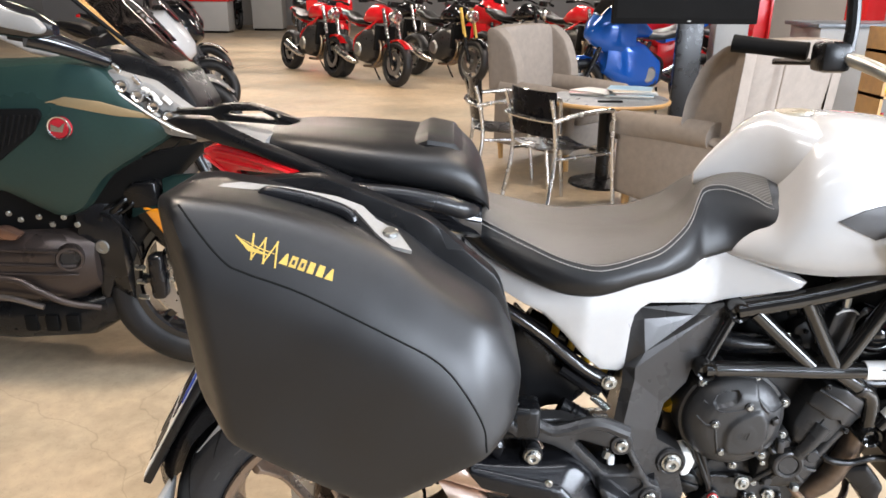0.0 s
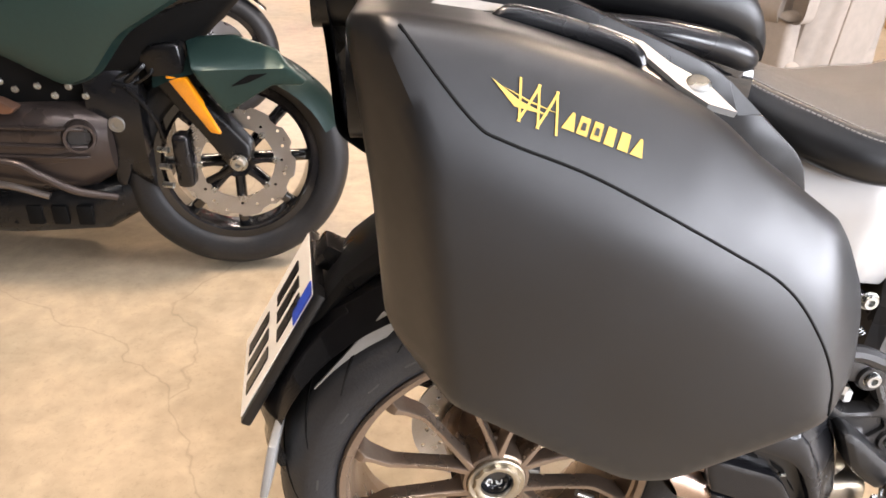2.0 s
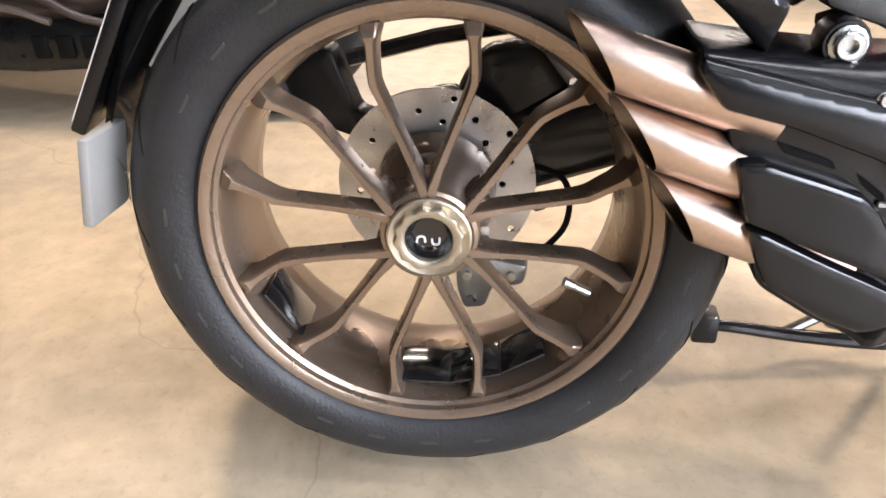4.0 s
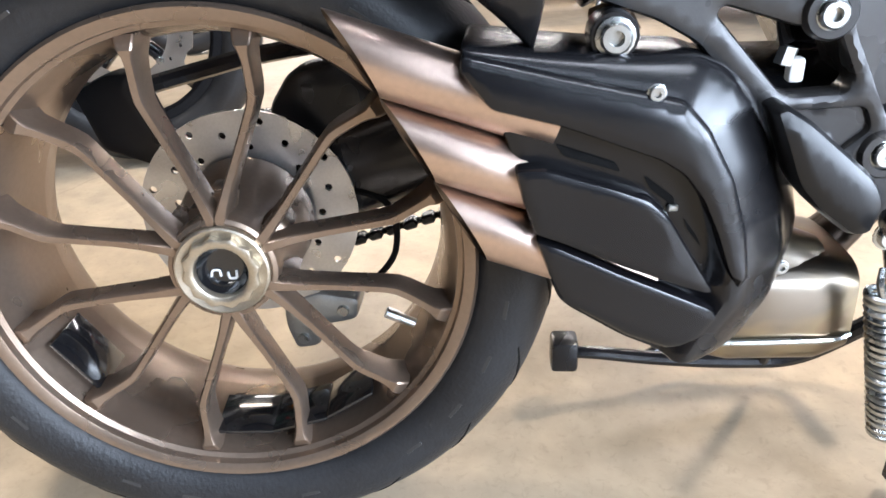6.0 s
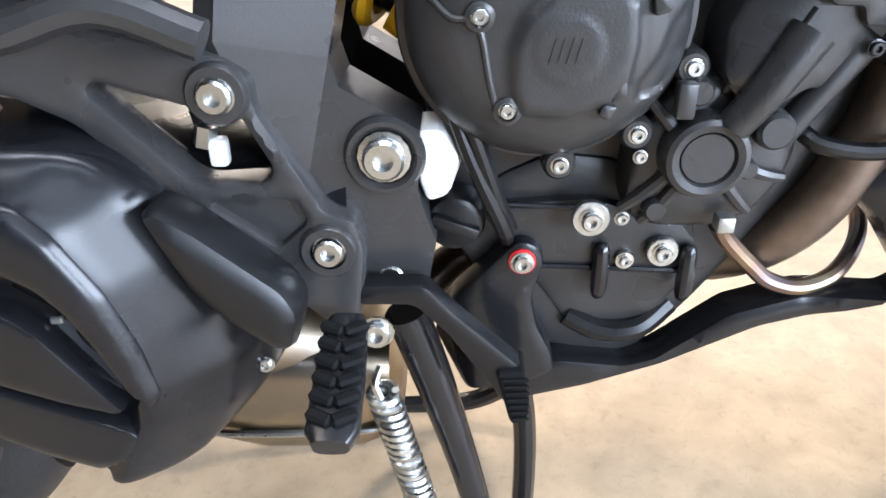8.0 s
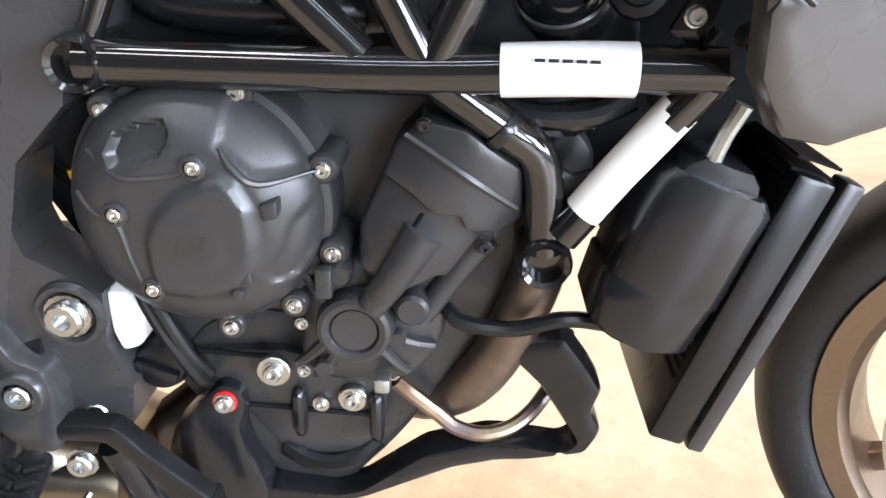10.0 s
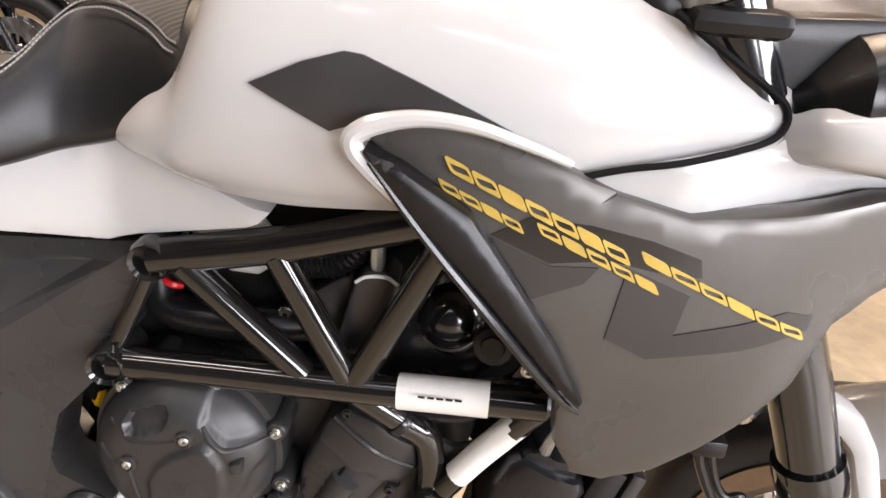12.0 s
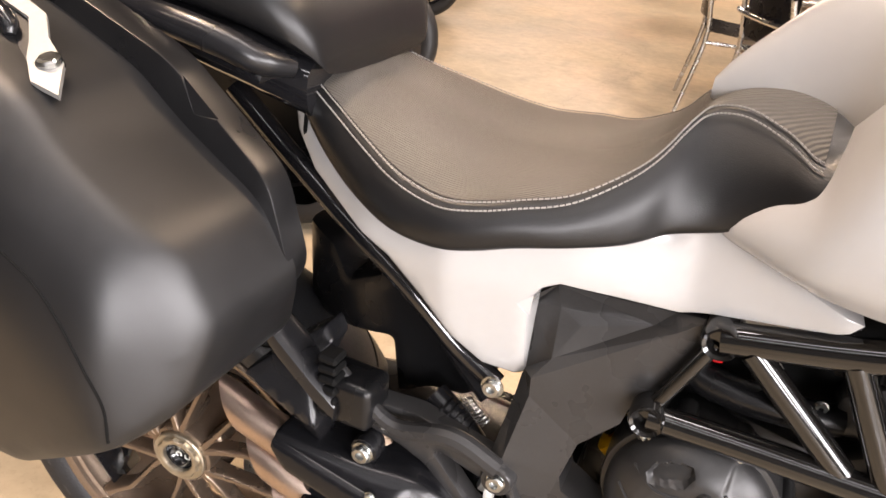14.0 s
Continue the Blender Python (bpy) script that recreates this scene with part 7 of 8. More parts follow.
def panel(name, out, y, mat, parent, label="", depth=0.03, edge=0.008, r=0.012, step=0.02, bulge=0.0, centre=None):
    c = centre or (sum(p[0] for p in out) / len(out), sum(p[1] for p in out) / len(out))
    fun = (lambda x, z: y + bulge * ((x - c[0]) ** 2 + (z - c[1]) ** 2)) if bulge else y
    return part(name, shell(rounded(out, r), fun, depth, edge, step), mat, parent, label)


panel("side_fairing", [(-1.9, 1.0), (-1.6, 1.06), (-1.25, 1.075), (-1.08, 1.088), (-0.972, 1.072), (-0.909, 0.992), (-0.768, 0.882), (-0.80, 0.85), (-1.0, 0.731), (-1.088, 0.621), (-1.165, 0.592), (-1.326, 0.682), (-1.6, 0.70), (-1.9, 0.78)], 2.36, green_paint, green, "matte dark green side fairing", 0.22, 0.03, 0.03, 0.03, 0.35, (-1.2, 0.87))
panel("fairing_stripe", [(-1.140, 0.966), (-1.078, 0.984), (-0.979, 0.969), (-0.850, 0.928), (-0.827, 0.912), (-0.936, 0.924), (-1.067, 0.952)], 2.358, material("tan_bronze_paint", (0.30, 0.22, 0.12), 0.35, 0.4, 0.06, 20), green, "tan coloured stripe", 0.02, 0.003, 0.008, 0.02, 0.35, (-1.2, 0.87))
panel("air_vent", [(-1.36, 0.945), (-1.27, 0.948), (-1.155, 0.950), (-1.148, 0.929), (-1.183, 0.877), (-1.304, 0.790), (-1.37, 0.76)], 2.352, deep_black, green, "black mesh air vent", 0.01, 0.003)
for k in range(9):
    part("vent_bar", tube([(-1.35 + 0.022 * k, 2.351, 0.79 + 0.012 * k), (-1.30 + 0.018 * k, 2.351, 0.93)], 0.003, 5, 1), matte_black, green)
badge = part("round_badge", lathe([(0, -0.006), (0.028, -0.006), (0.031, -0.002), (0.034, -0.004), (0.035, 0.0), (0.035, 0.01)], 28, m=Matrix.Translation((-1.10, 2.356, 0.893))), material("dark_red_enamel", (0.35, 0.01, 0.02), 0.15, 0, 0.1, 40, coat=0.8), green, "round dark red badge with a white shape")
part("badge_shape", shell([(-1.125, 0.885), (-1.09, 0.88), (-1.078, 0.91), (-1.098, 0.895), (-1.122, 0.905)], 2.3485, 0.002, 0, 0.01), chrome, badge)
part("badge_ring", lathe([(0.031, -0.006), (0.0345, -0.0075), (0.036, -0.004)], 28, m=Matrix.Translation((-1.10, 2.356, 0.893))), chrome, badge)
head = panel("headlight", [(-0.996, 1.050), (-0.974, 1.059), (-0.832, 1.02), (-0.714, 0.928), (-0.697, 0.877), (-0.708, 0.847), (-0.802, 0.861), (-0.885, 0.941), (-0.973, 1.018)], 2.415, silver_grey, green, "clear multi-segment headlight", 0.12, 0.01, 0.012, 0.02)
rng = random.Random(11)
# black, white and chrome chips stand in for reflections inside the headlight
for k in range(48):
    t = rng.uniform(0.02, 0.98)
    off = rng.uniform(-0.022, 0.042)
    lx, lz = -0.962 + 0.245 * t + off * 0.5, 1.032 - 0.165 * t + off
    size = rng.uniform(0.006, 0.016)
    part("reflection_chip", box(-size, size, -0.004, 0.006, -size * 0.45, size * 0.45, 0.002, 1, m=Matrix.Translation((lx, 2.409, lz)) @ Matrix.Rotation(radians(rng.uniform(15, 60)), 4, "Y") @ Matrix.Rotation(radians(rng.uniform(-35, 35)), 4, "X")), (gloss_black, label_white, gloss_black, chrome)[k % 4], head)
for k in range(4):
    part("light_segment", lathe([(0, -0.001), (0.010, -0.003), (0.015, -0.009), (0.018, -0.008), (0.018, 0.02)], 14, m=Matrix.Translation((-0.915 + 0.044 * k, 2.404, 1.012 - 0.030 * k))), chrome, head, "small round lamp unit")
part("light_strip", tube([(-0.955, 2.402, 1.012), (-0.85, 2.398, 0.935), (-0.77, 2.398, 0.885), (-0.715, 2.402, 0.868)], 0.0035, 6), label_white, head)
panel("screen_cowl", [(-1.16, 1.075), (-1.097, 1.075), (-1.01, 1.118), (-0.877, 1.092), (-0.767, 1.037), (-0.711, 0.935), (-0.717, 0.868), (-0.806, 0.958), (-0.999, 1.05)], 2.47, matte_black, green, "matte black screen cowl", 0.2, 0.02, 0.015, 0.03)
panel("cowl_lip", [(-1.02, 0.86), (-0.90, 0.90), (-0.77, 0.865), (-0.70, 0.845), (-0.74, 0.825), (-0.86, 0.80), (-0.97, 0.75), (-1.01, 0.77)], 2.45, matte_black, green, "black lower nose", 0.25, 0.02, 0.012, 0.03)
scr = bmesh.new()
loft([[(x, y, z) for y in (2.50, 2.58, 2.68, 2.80)] for x, z in ((-0.80, 1.05), (-0.88, 1.12), (-0.98, 1.22), (-1.10, 1.34), (-1.20, 1.42))], ring=False, bm=scr)
for v in scr.verts:
    v.co.x -= 1.6 * (v.co.y - 2.65) ** 2
bmesh.ops.solidify(scr, geom=scr.faces[:], thickness=0.004)
screen_ob = part("windscreen", scr, smoke, green, "smoked brown windscreen")
screen_ob.visible_shadow = False
part("screen_frame", tube([(-0.82, 2.50, 1.05), (-0.95, 2.48, 1.16), (-1.10, 2.46, 1.30), (-1.24, 2.45, 1.42)], 0.007, 8), deep_black, green)
part("wiper_arm", box(-0.09, 0.09, -0.006, 0.006, -0.008, 0.008, 0.003, m=Matrix.Translation((-1.0, 2.52, 1.19)) @ Matrix.Rotation(radians(47), 4, "Y")), wood_edge, green)
mir = part("mirror", loft([saddle_ring(x, 2.26, w, zt, zb, 16, 2.6) for x, w, zt, zb in ((-1.38, 0.05, 1.33, 1.22), (-1.2, 0.06, 1.28, 1.17), (-1.07, 0.05, 1.235, 1.155), (-1.01, 0.02, 1.195, 1.165))]), gloss_black, green, "dark mirror housing with a clear indicator")
panel("indicator", [(-1.22, 1.265), (-1.04, 1.213), (-1.015, 1.185), (-1.03, 1.17), (-1.2, 1.205)], 2.205, silver_grey, mir, "clear indicator lens", 0.02, 0.004)
part("mirror_arm", tube([(-1.12, 2.30, 1.16), (-1.05, 2.36, 1.13), (-0.95, 2.42, 1.08)], [0.03, 0.028, 0.02], 12), gloss_black, green)
part("inner_body", loft([saddle_ring(x, GY, w, zt, zb, 20, 3) for x, w, zt, zb in ((-2.6, 0.25, 0.95, 0.5), (-1.9, 0.26, 1.02, 0.45), (-1.3, 0.24, 1.03, 0.42), (-1.0, 0.2, 1.0, 0.55), (-0.82, 0.14, 0.95, 0.72), (-0.72, 0.1, 0.93, 0.82))]), deep_black, green)
part("engine", loft([saddle_ring(x, 2.50, w, zt, zb, 24, 2.8) for x, w, zt, zb in ((-1.75, 0.10, 0.55, 0.30), (-1.55, 0.14, 0.57, 0.28), (-1.28, 0.14, 0.56, 0.28), (-1.16, 0.13, 0.545, 0.30), (-1.09, 0.09, 0.52, 0.34), (-1.08, 0.05, 0.48, 0.38))]), brown_engine, green, "dark brown flat engine cover")
part("head_cover", shell(rounded([(-1.62, 0.545), (-1.34, 0.548), (-1.20, 0.540), (-1.135, 0.515), (-1.115, 0.47), (-1.12, 0.42), (-1.16, 0.395), (-1.62, 0.39)], 0.025), lambda x, z: 2.352 + 2.5 * max(0, z - 0.49) ** 1.4 + 1.5 * max(0, x + 1.24) ** 1.6, 0.06, 0.018, 0.02), brown_engine, green, "dark brown ribbed cylinder head cover")
# the ledge's copper highlight is put into its colour
part("top_plate", shell(rounded([(-1.62, 0.575), (-1.33, 0.575), (-1.285, 0.552), (-1.30, 0.535), (-1.62, 0.535)], 0.008), 2.350, 0.03, 0.005, 0.02), material("copper_highlight_brown", (0.20, 0.11, 0.075), 0.32, 0.7, 0.12, 40), green, "brown upper plate with its copper highlight in the colour")
for zz, rr in ((0.505, 0.006), (0.455, 0.006), (0.425, 0.005)):
    part("engine_band", tube([(-1.60, 2.349, zz), (-1.35, 2.347, zz - 0.002), (-1.19, 2.352, zz - 0.006), (-1.13, 2.372, zz - 0.012)], rr, 8), brown_engine, green)
part("head_ring", lathe([(0.030, 0.0), (0.033, -0.010), (0.040, -0.010), (0.043, 0.0), (0.044, 0.03)], 28, m=pose(-1.145, 2.366, 0.470, 0, 0, 26)), brown_engine, green, "round brown cover ring")
part("head_plug", lathe([(0, 0.004), (0.028, 0.004), (0.031, 0.010)], 24, m=pose(-1.145, 2.366, 0.470, 0, 0, 26)), satin_black, green)
part("engine_bar", tube([(-1.60, 2.345, 0.415), (-1.34, 2.340, 0.408), (-1.27, 2.350, 0.37), (-1.19, 2.372, 0.315), (-1.10, 2.42, 0.275)], [0.011, 0.011, 0.012, 0.012, 0.010], 10), brown_engine, green, "diagonal brown engine guard")
part("engine_bar", tube([(-1.60, 2.352, 0.345), (-1.38, 2.35, 0.340), (-1.26, 2.365, 0.300)], 0.010, 8), material("grey_brown_alloy", (0.20, 0.17, 0.15), 0.4, 0.8, 0.2, 40), green)
part("side_bracket", shell(rounded([(-1.105, 0.585), (-1.055, 0.60), (-1.035, 0.55), (-1.035, 0.40), (-1.075, 0.30), (-1.10, 0.31), (-1.095, 0.44)], 0.012), 2.435, 0.03, 0.006, 0.015), satin_black, green, "dark bracket behind the engine")
part("engine_badge", lathe([(0, -0.003), (0.010, -0.003), (0.011, -0.007), (0.021, -0.007), (0.024, 0.0), (0.024, 0.03)], 20, m=Matrix.Translation((-1.068, 2.432, 0.488))), alloy, green, "round alloy cap")
for bx, bz in ((-1.30, 0.590), (-1.24, 0.600), (-1.20, 0.575), (-1.16, 0.60), (-1.335, 0.61), (-1.12, 0.575)):
    part("engine_bolt", bolt_mesh(0.008, 0.008), steel, green).matrix_local = Matrix.Translation((bx, 2.40, bz))
for k in range(4):
    part("belly_vent", box(-1.42 + 0.07 * k, -1.375 + 0.07 * k, 2.385, 2.40, 0.20, 0.26, 0.006), deep_black, green)
part("belly_pan", loft([saddle_ring(x, 2.56, w, zt, zb, 20, 3) for x, w, zt, zb in ((-1.9, 0.16, 0.34, 0.15), (-1.4, 0.18, 0.33, 0.14), (-1.15, 0.15, 0.32, 0.15), (-1.02, 0.08, 0.34, 0.22))]), matte_black, green, "black belly pan")
part("radiator_shroud", loft([saddle_ring(x, 2.56, 0.13, zt, zb, 16, 3) for x, zt, zb in ((-1.14, 0.75, 0.33), (-1.06, 0.70, 0.28), (-1.0, 0.64, 0.26))]), satin_black, green)
for k in range(5):
    random.seed(40 + k)
    part("cable", tube([(-1.3 + 0.05 * k, 2.47, 0.58 + 0.02 * (k % 3)), (-1.2 + 0.04 * k, 2.46, 0.57 + 0.03 * random.random()), (-1.08 + 0.03 * k, 2.45, 0.60 + 0.05 * random.random()), (-0.98, 2.50, 0.66)], 0.005 + 0.003 * (k % 2), 6), matte_black, green)
gw = part("front_wheel", lathe([(0.205, -0.045), (0.215, -0.055), (0.235, -0.056), (0.238, -0.048), (0.222, -0.04), (0.21, -0.02), (0.21, 0.02), (0.222, 0.04), (0.238, 0.048), (0.235, 0.056), (0.215, 0.055), (0.205, 0.045), (0.203, 0.0), (0.205, -0.045)], 64), gloss_black, green, "glossy black front wheel rim")
gw.matrix_local = pose(-0.79, 2.585, 0.338, -7, 0, 13)
part("tyre", tyre_bm(0.332, 0.07, 0.234, Matrix()), rubber, gw, "black road tyre")
for k in range(8):
    o = part("spoke", box(-0.016, 0.016, -0.028, 0.01, 0.04, 0.215, 0.008), gloss_black, gw) if k == 0 else same_part("spoke", o, Matrix.Rotation(radians(45 * k), 4, "Y"), gw)
part("hub", lathe([(0, -0.05), (0.03, -0.05), (0.05, -0.03), (0.05, 0.03), (0, 0.03)], 24), gloss_black, gw)
petal = [((0.166 - 0.010 * (1 if math.sin(10 * a) > 0.3 else 0)) * math.cos(a), (0.166 - 0.010 * (1 if math.sin(10 * a) > 0.3 else 0)) * math.sin(a)) for a in np.linspace(0, 2 * math.pi, 80, endpoint=False)]
dh = [[(r * math.cos(a) + 0.005 * math.cos(b), r * math.sin(a) + 0.005 * math.sin(b)) for b in np.arange(0, 6.28, 0.9)] for a, r in [(2 * math.pi * k / 20, 0.125 + 0.012 * (k % 3)) for k in range(20)]]
part("brake_disc", shell(petal, -0.066, 0.006, 0, 0.02, holes=[[(0.105 * math.cos(a), 0.105 * math.sin(a)) for a in np.linspace(0, 6.283, 36, endpoint=False)]] + dh), disc_steel, gw, "petal-shaped drilled brake disc")
part("disc_carrier", lathe([(0.02, -0.052), (0.038, -0.060), (0.046, -0.060), (0.048, -0.050)], 24), satin_black, gw)
for k in range(8):
    o = part("carrier_arm", loft([saddle_ring(x, -0.058, 0.006, w, -w, 10, 3) for x, w in ((0.040, 0.011), (0.07, 0.006), (0.09, 0.007), (0.112, 0.012))]), satin_black, gw) if k == 0 else same_part("carrier_arm", o, Matrix.Rotation(radians(45 * k), 4, "Y"), gw)
for k in range(8):
    o = part("disc_button", lathe([(0, -0.076), (0.009, -0.076), (0.011, -0.062)], 10, m=Matrix.Translation((0.107, 0, 0))), steel, gw) if k == 0 else same_part("disc_button", o, Matrix.Rotation(radians(45 * k), 4, "Y"), gw)
fork_g = part("fork_cover", shell(rounded([(-1.010, 0.66), (-0.95, 0.70), (-0.883, 0.703), (-0.869, 0.583), (-0.780, 0.490), (-0.722, 0.420), (-0.720, 0.385), (-0.750, 0.345), (-0.780, 0.360), (-0.845, 0.455), (-0.932, 0.560)], 0.012), lambda x, z: 2.45 - 0.02 * (0.6 - z) + 3.0 * line_above(x, z, (-0.93, 0.66), (-0.79, 0.37)) ** 2, 0.05, 0.008, 0.012), matte_black, green, "black fork cover with an amber reflector")
part("amber_reflector", shell(rounded([(-0.923, 0.620), (-0.868, 0.615), (-0.790, 0.461), (-0.818, 0.465)], 0.006), lambda x, z: 2.440 - 0.02 * (0.6 - z), 0.02, 0.004, 0.010), amber, fork_g, "amber side reflector")
part("axle_bolt", bolt_mesh(0.02, 0.018), steel, fork_g).matrix_local = Matrix.Translation((-0.752, 2.446, 0.376))
part("fork_link", tube([(-0.752, 2.47, 0.376), (-0.80, 2.48, 0.335), (-0.86, 2.49, 0.30)], [0.014, 0.011, 0.010], 10), matte_black, green)
part("front_caliper", box(-0.935, -0.885, 2.44, 2.50, 0.295, 0.455, 0.016, 3), satin_black, green, "black brake caliper")
for zz in (0.315, 0.37, 0.42):
    part("caliper_pin", tube([(-0.965, 2.425, zz), (-0.935, 2.42, zz)], 0.009, 8, 1), steel, green)
part("brake_hose", tube([(-1.06, 2.44, 0.60), (-1.02, 2.44, 0.58), (-0.97, 2.45, 0.50), (-0.96, 2.47, 0.42)], 0.006, 8), matte_black, green)
fen = []
for a in np.linspace(radians(22), radians(118), 14):
    tq = math.degrees(a)
    fen.append([(-0.805 + (0.355 - 0.045 * t * t) * math.cos(a), 2.565 + 0.10 * t + 0.25 * 0.355 * math.cos(a), 0.318 + (0.355 - 0.045 * t * t) * math.sin(a)) for t in np.linspace(-1, 1, 9)])
bmf = loft(fen, ring=False)
bmesh.ops.solidify(bmf, geom=bmf.faces[:], thickness=0.006)
part("front_mudguard", bmf, green_paint, green, "matte green front mudguard")
part("mudguard_side", shell(rounded([(-0.883, 0.703), (-0.76, 0.706), (-0.639, 0.674), (-0.557, 0.60), (-0.567, 0.588), (-0.646, 0.591), (-0.70, 0.56), (-0.773, 0.513), (-0.833, 0.607)], 0.010), lambda x, z: 2.447 + 0.20 * (x + 0.8) + 1.5 * max(0, z - 0.64), 0.012, 0.006, 0.012), green_paint, green)
part("mudguard_slot", shell(rounded([(-0.755, 0.592), (-0.705, 0.622), (-0.655, 0.625), (-0.71, 0.600)], 0.004), lambda x, z: 2.4445 + 0.20 * (x + 0.8), 0.004, 0, 0.02), deep_black, green)


# ---- other parked motorcycles ----
def parked_bike(label, body, m, rim=None, fork=None, faired=False, seed=0):
    """A plain naked or faired motorcycle, heading +x with its front wheel's foot at the origin."""
    rng = random.Random(seed)
    rim, fork = rim or gloss_black, fork or satin_black
    root = thing("motorcycle", label, "motorcycle", "motorcycles parked in the showroom", m)
    for nm, x, r, w in (("front_wheel", 0, 0.30, 0.06), ("rear_wheel", -1.42, 0.31, 0.09)):
        o = part(nm, lathe([(0.195, -0.04), (0.22, -0.045), (0.222, -0.03), (0.205, 0), (0.222, 0.03), (0.22, 0.045), (0.195, 0.04), (0.195, -0.04)], 40), rim, root)
        o.matrix_local = Matrix.Translation((x, 0, r))
        part("tyre", tyre_bm(r, w, 0.218, Matrix(), 40), rubber, o)
        for k in range(5):
            q = part("spoke", box(-0.012, 0.012, -0.02, 0.02, 0.02, 0.2, 0.004), rim, o) if k == 0 else same_part("spoke", q, Matrix.Rotation(radians(72 * k), 4, "Y"), o)
        for s in (-1, 1):
            part("brake_disc", lathe([(0.09, s * 0.055), (0.155, s * 0.055), (0.155, s * 0.06), (0.09, s * 0.06)], 36), disc_steel, o)
        part("hub", lathe([(0, -0.07), (0.03, -0.07), (0.045, 0), (0.03, 0.07), (0, 0.07)], 18), rim, o)
    for s in (-1, 1):
        part("fork_leg", tube([(0.02, s * 0.10, 0.30), (-0.13, s * 0.10, 0.66)], 0.027, 12, 1), satin_black, root)
        part("fork_tube", tube([(-0.11, s * 0.10, 0.62), (-0.26, s * 0.10, 1.0)], 0.025, 12, 1), fork, root)
        part("handlebar", tube([(-0.27, s * 0.03, 1.05), (-0.30, s * 0.2, 1.09), (-0.38, s * 0.38, 1.07)], 0.014, 8), satin_black, root)
        part("hand_grip", tube([(-0.345, s * 0.29, 1.08), (-0.39, s * 0.41, 1.065)], 0.019, 8, 1), deep_black, root)
        part("mirror", lathe([(0, -0.012), (0.05, -0.01), (0.055, 0.01), (0, 0.02)], 18, "X", m=Matrix.Translation((-0.28, s * 0.34, 1.27))), matte_black, root)
        part("mirror_stem", tube([(-0.31, s * 0.25, 1.09), (-0.29, s * 0.30, 1.2), (-0.28, s * 0.33, 1.26)], 0.007, 6), matte_black, root)
        part("swingarm", tube([(-1.42, s * 0.11, 0.31), (-1.1, s * 0.11, 0.36), (-0.85, s * 0.10, 0.42)], [0.025, 0.03, 0.035], 10), satin_black, root)
        part("frame_tube", tube([(-0.28, s * 0.06, 0.93), (-0.5, s * 0.13, 0.76), (-0.85, s * 0.13, 0.60), (-0.9, s * 0.12, 0.42)], 0.016, 8), body if seed % 2 else satin_black, root)
        part("frame_tube", tube([(-0.45, s * 0.12, 0.80), (-0.7, s * 0.14, 0.56)], 0.013, 8, 1), body if seed % 2 else satin_black, root)
    fen_r = [[(0.33 * math.cos(a), 0.07 * t, 0.30 + (0.33 - 0.02 * t * t) * math.sin(a)) for t in np.linspace(-1, 1, 7)] for a in np.linspace(radians(40), radians(150), 9)]
    b = loft(fen_r, ring=False)
    bmesh.ops.solidify(b, geom=b.faces[:], thickness=0.004)
    part("front_mudguard", b, body, root)
    part("fuel_tank", loft([saddle_ring(x, 0, w, zt, zb, 24, 2.5) for x, w, zt, zb in ((-0.30, 0.09, 0.95, 0.85), (-0.36, 0.15, 1.03, 0.82), (-0.48, 0.17, 1.06, 0.80), (-0.62, 0.15, 1.0, 0.80), (-0.74, 0.10, 0.90, 0.80))]), body, root)
    part("seat", loft([saddle_ring(x, 0, w, zt, zb, 20, 2.8) for x, w, zt, zb in ((-0.70, 0.11, 0.88, 0.78), (-0.85, 0.15, 0.86, 0.78), (-1.05, 0.14, 0.90, 0.80), (-1.15, 0.11, 0.95, 0.84), (-1.35, 0.08, 0.97, 0.90))]), seat_side, root)
    part("tail", loft([saddle_ring(x, 0, w, zt, zb, 16, 2.8) for x, w, zt, zb in ((-0.9, 0.11, 0.82, 0.74), (-1.2, 0.1, 0.92, 0.8), (-1.45, 0.04, 0.98, 0.92))]), body, root)
    part("tail_light", box(-1.48, -1.43, -0.05, 0.05, 0.92, 0.96, 0.01), red_lens, root)
    part("engine", loft([saddle_ring(x, 0, w, zt, zb, 20, 3.2) for x, w, zt, zb in ((-0.33, 0.12, 0.66, 0.50), (-0.42, 0.17, 0.76, 0.34), (-0.62, 0.19, 0.76, 0.26), (-0.82, 0.17, 0.62, 0.28), (-0.92, 0.12, 0.5, 0.34))]), engine_grey, root)
    part("engine_cover", lathe([(0, -0.21), (0.07, -0.21), (0.09, -0.19), (0.1, -0.15)], 26, m=Matrix.Translation((-0.70, 0, 0.45))), alloy, root)
    part("engine_cover", lathe([(0.1, 0.15), (0.09, 0.19), (0.07, 0.21), (0, 0.21)], 26, m=Matrix.Translation((-0.70, 0, 0.45))), alloy, root)
    for k in range(4):
        part("header_pipe", tube([(-0.38, -0.09 + 0.06 * k, 0.62), (-0.27, -0.10 + 0.06 * k, 0.52), (-0.30, -0.09 + 0.05 * k, 0.35), (-0.5, -0.05 + 0.03 * k, 0.24), (-0.75, -0.03 + 0.02 * k, 0.22)], 0.019, 8), heat_steel, root)
    part("silencer", tube([(-0.8, -0.12, 0.26), (-0.95, -0.16, 0.30), (-1.25, -0.19, 0.42)], [0.03, 0.05, 0.055], 14), chrome, root)
    part("radiator", box(-0.36, -0.31, -0.16, 0.16, 0.45, 0.78, 0.01), deep_black, root)
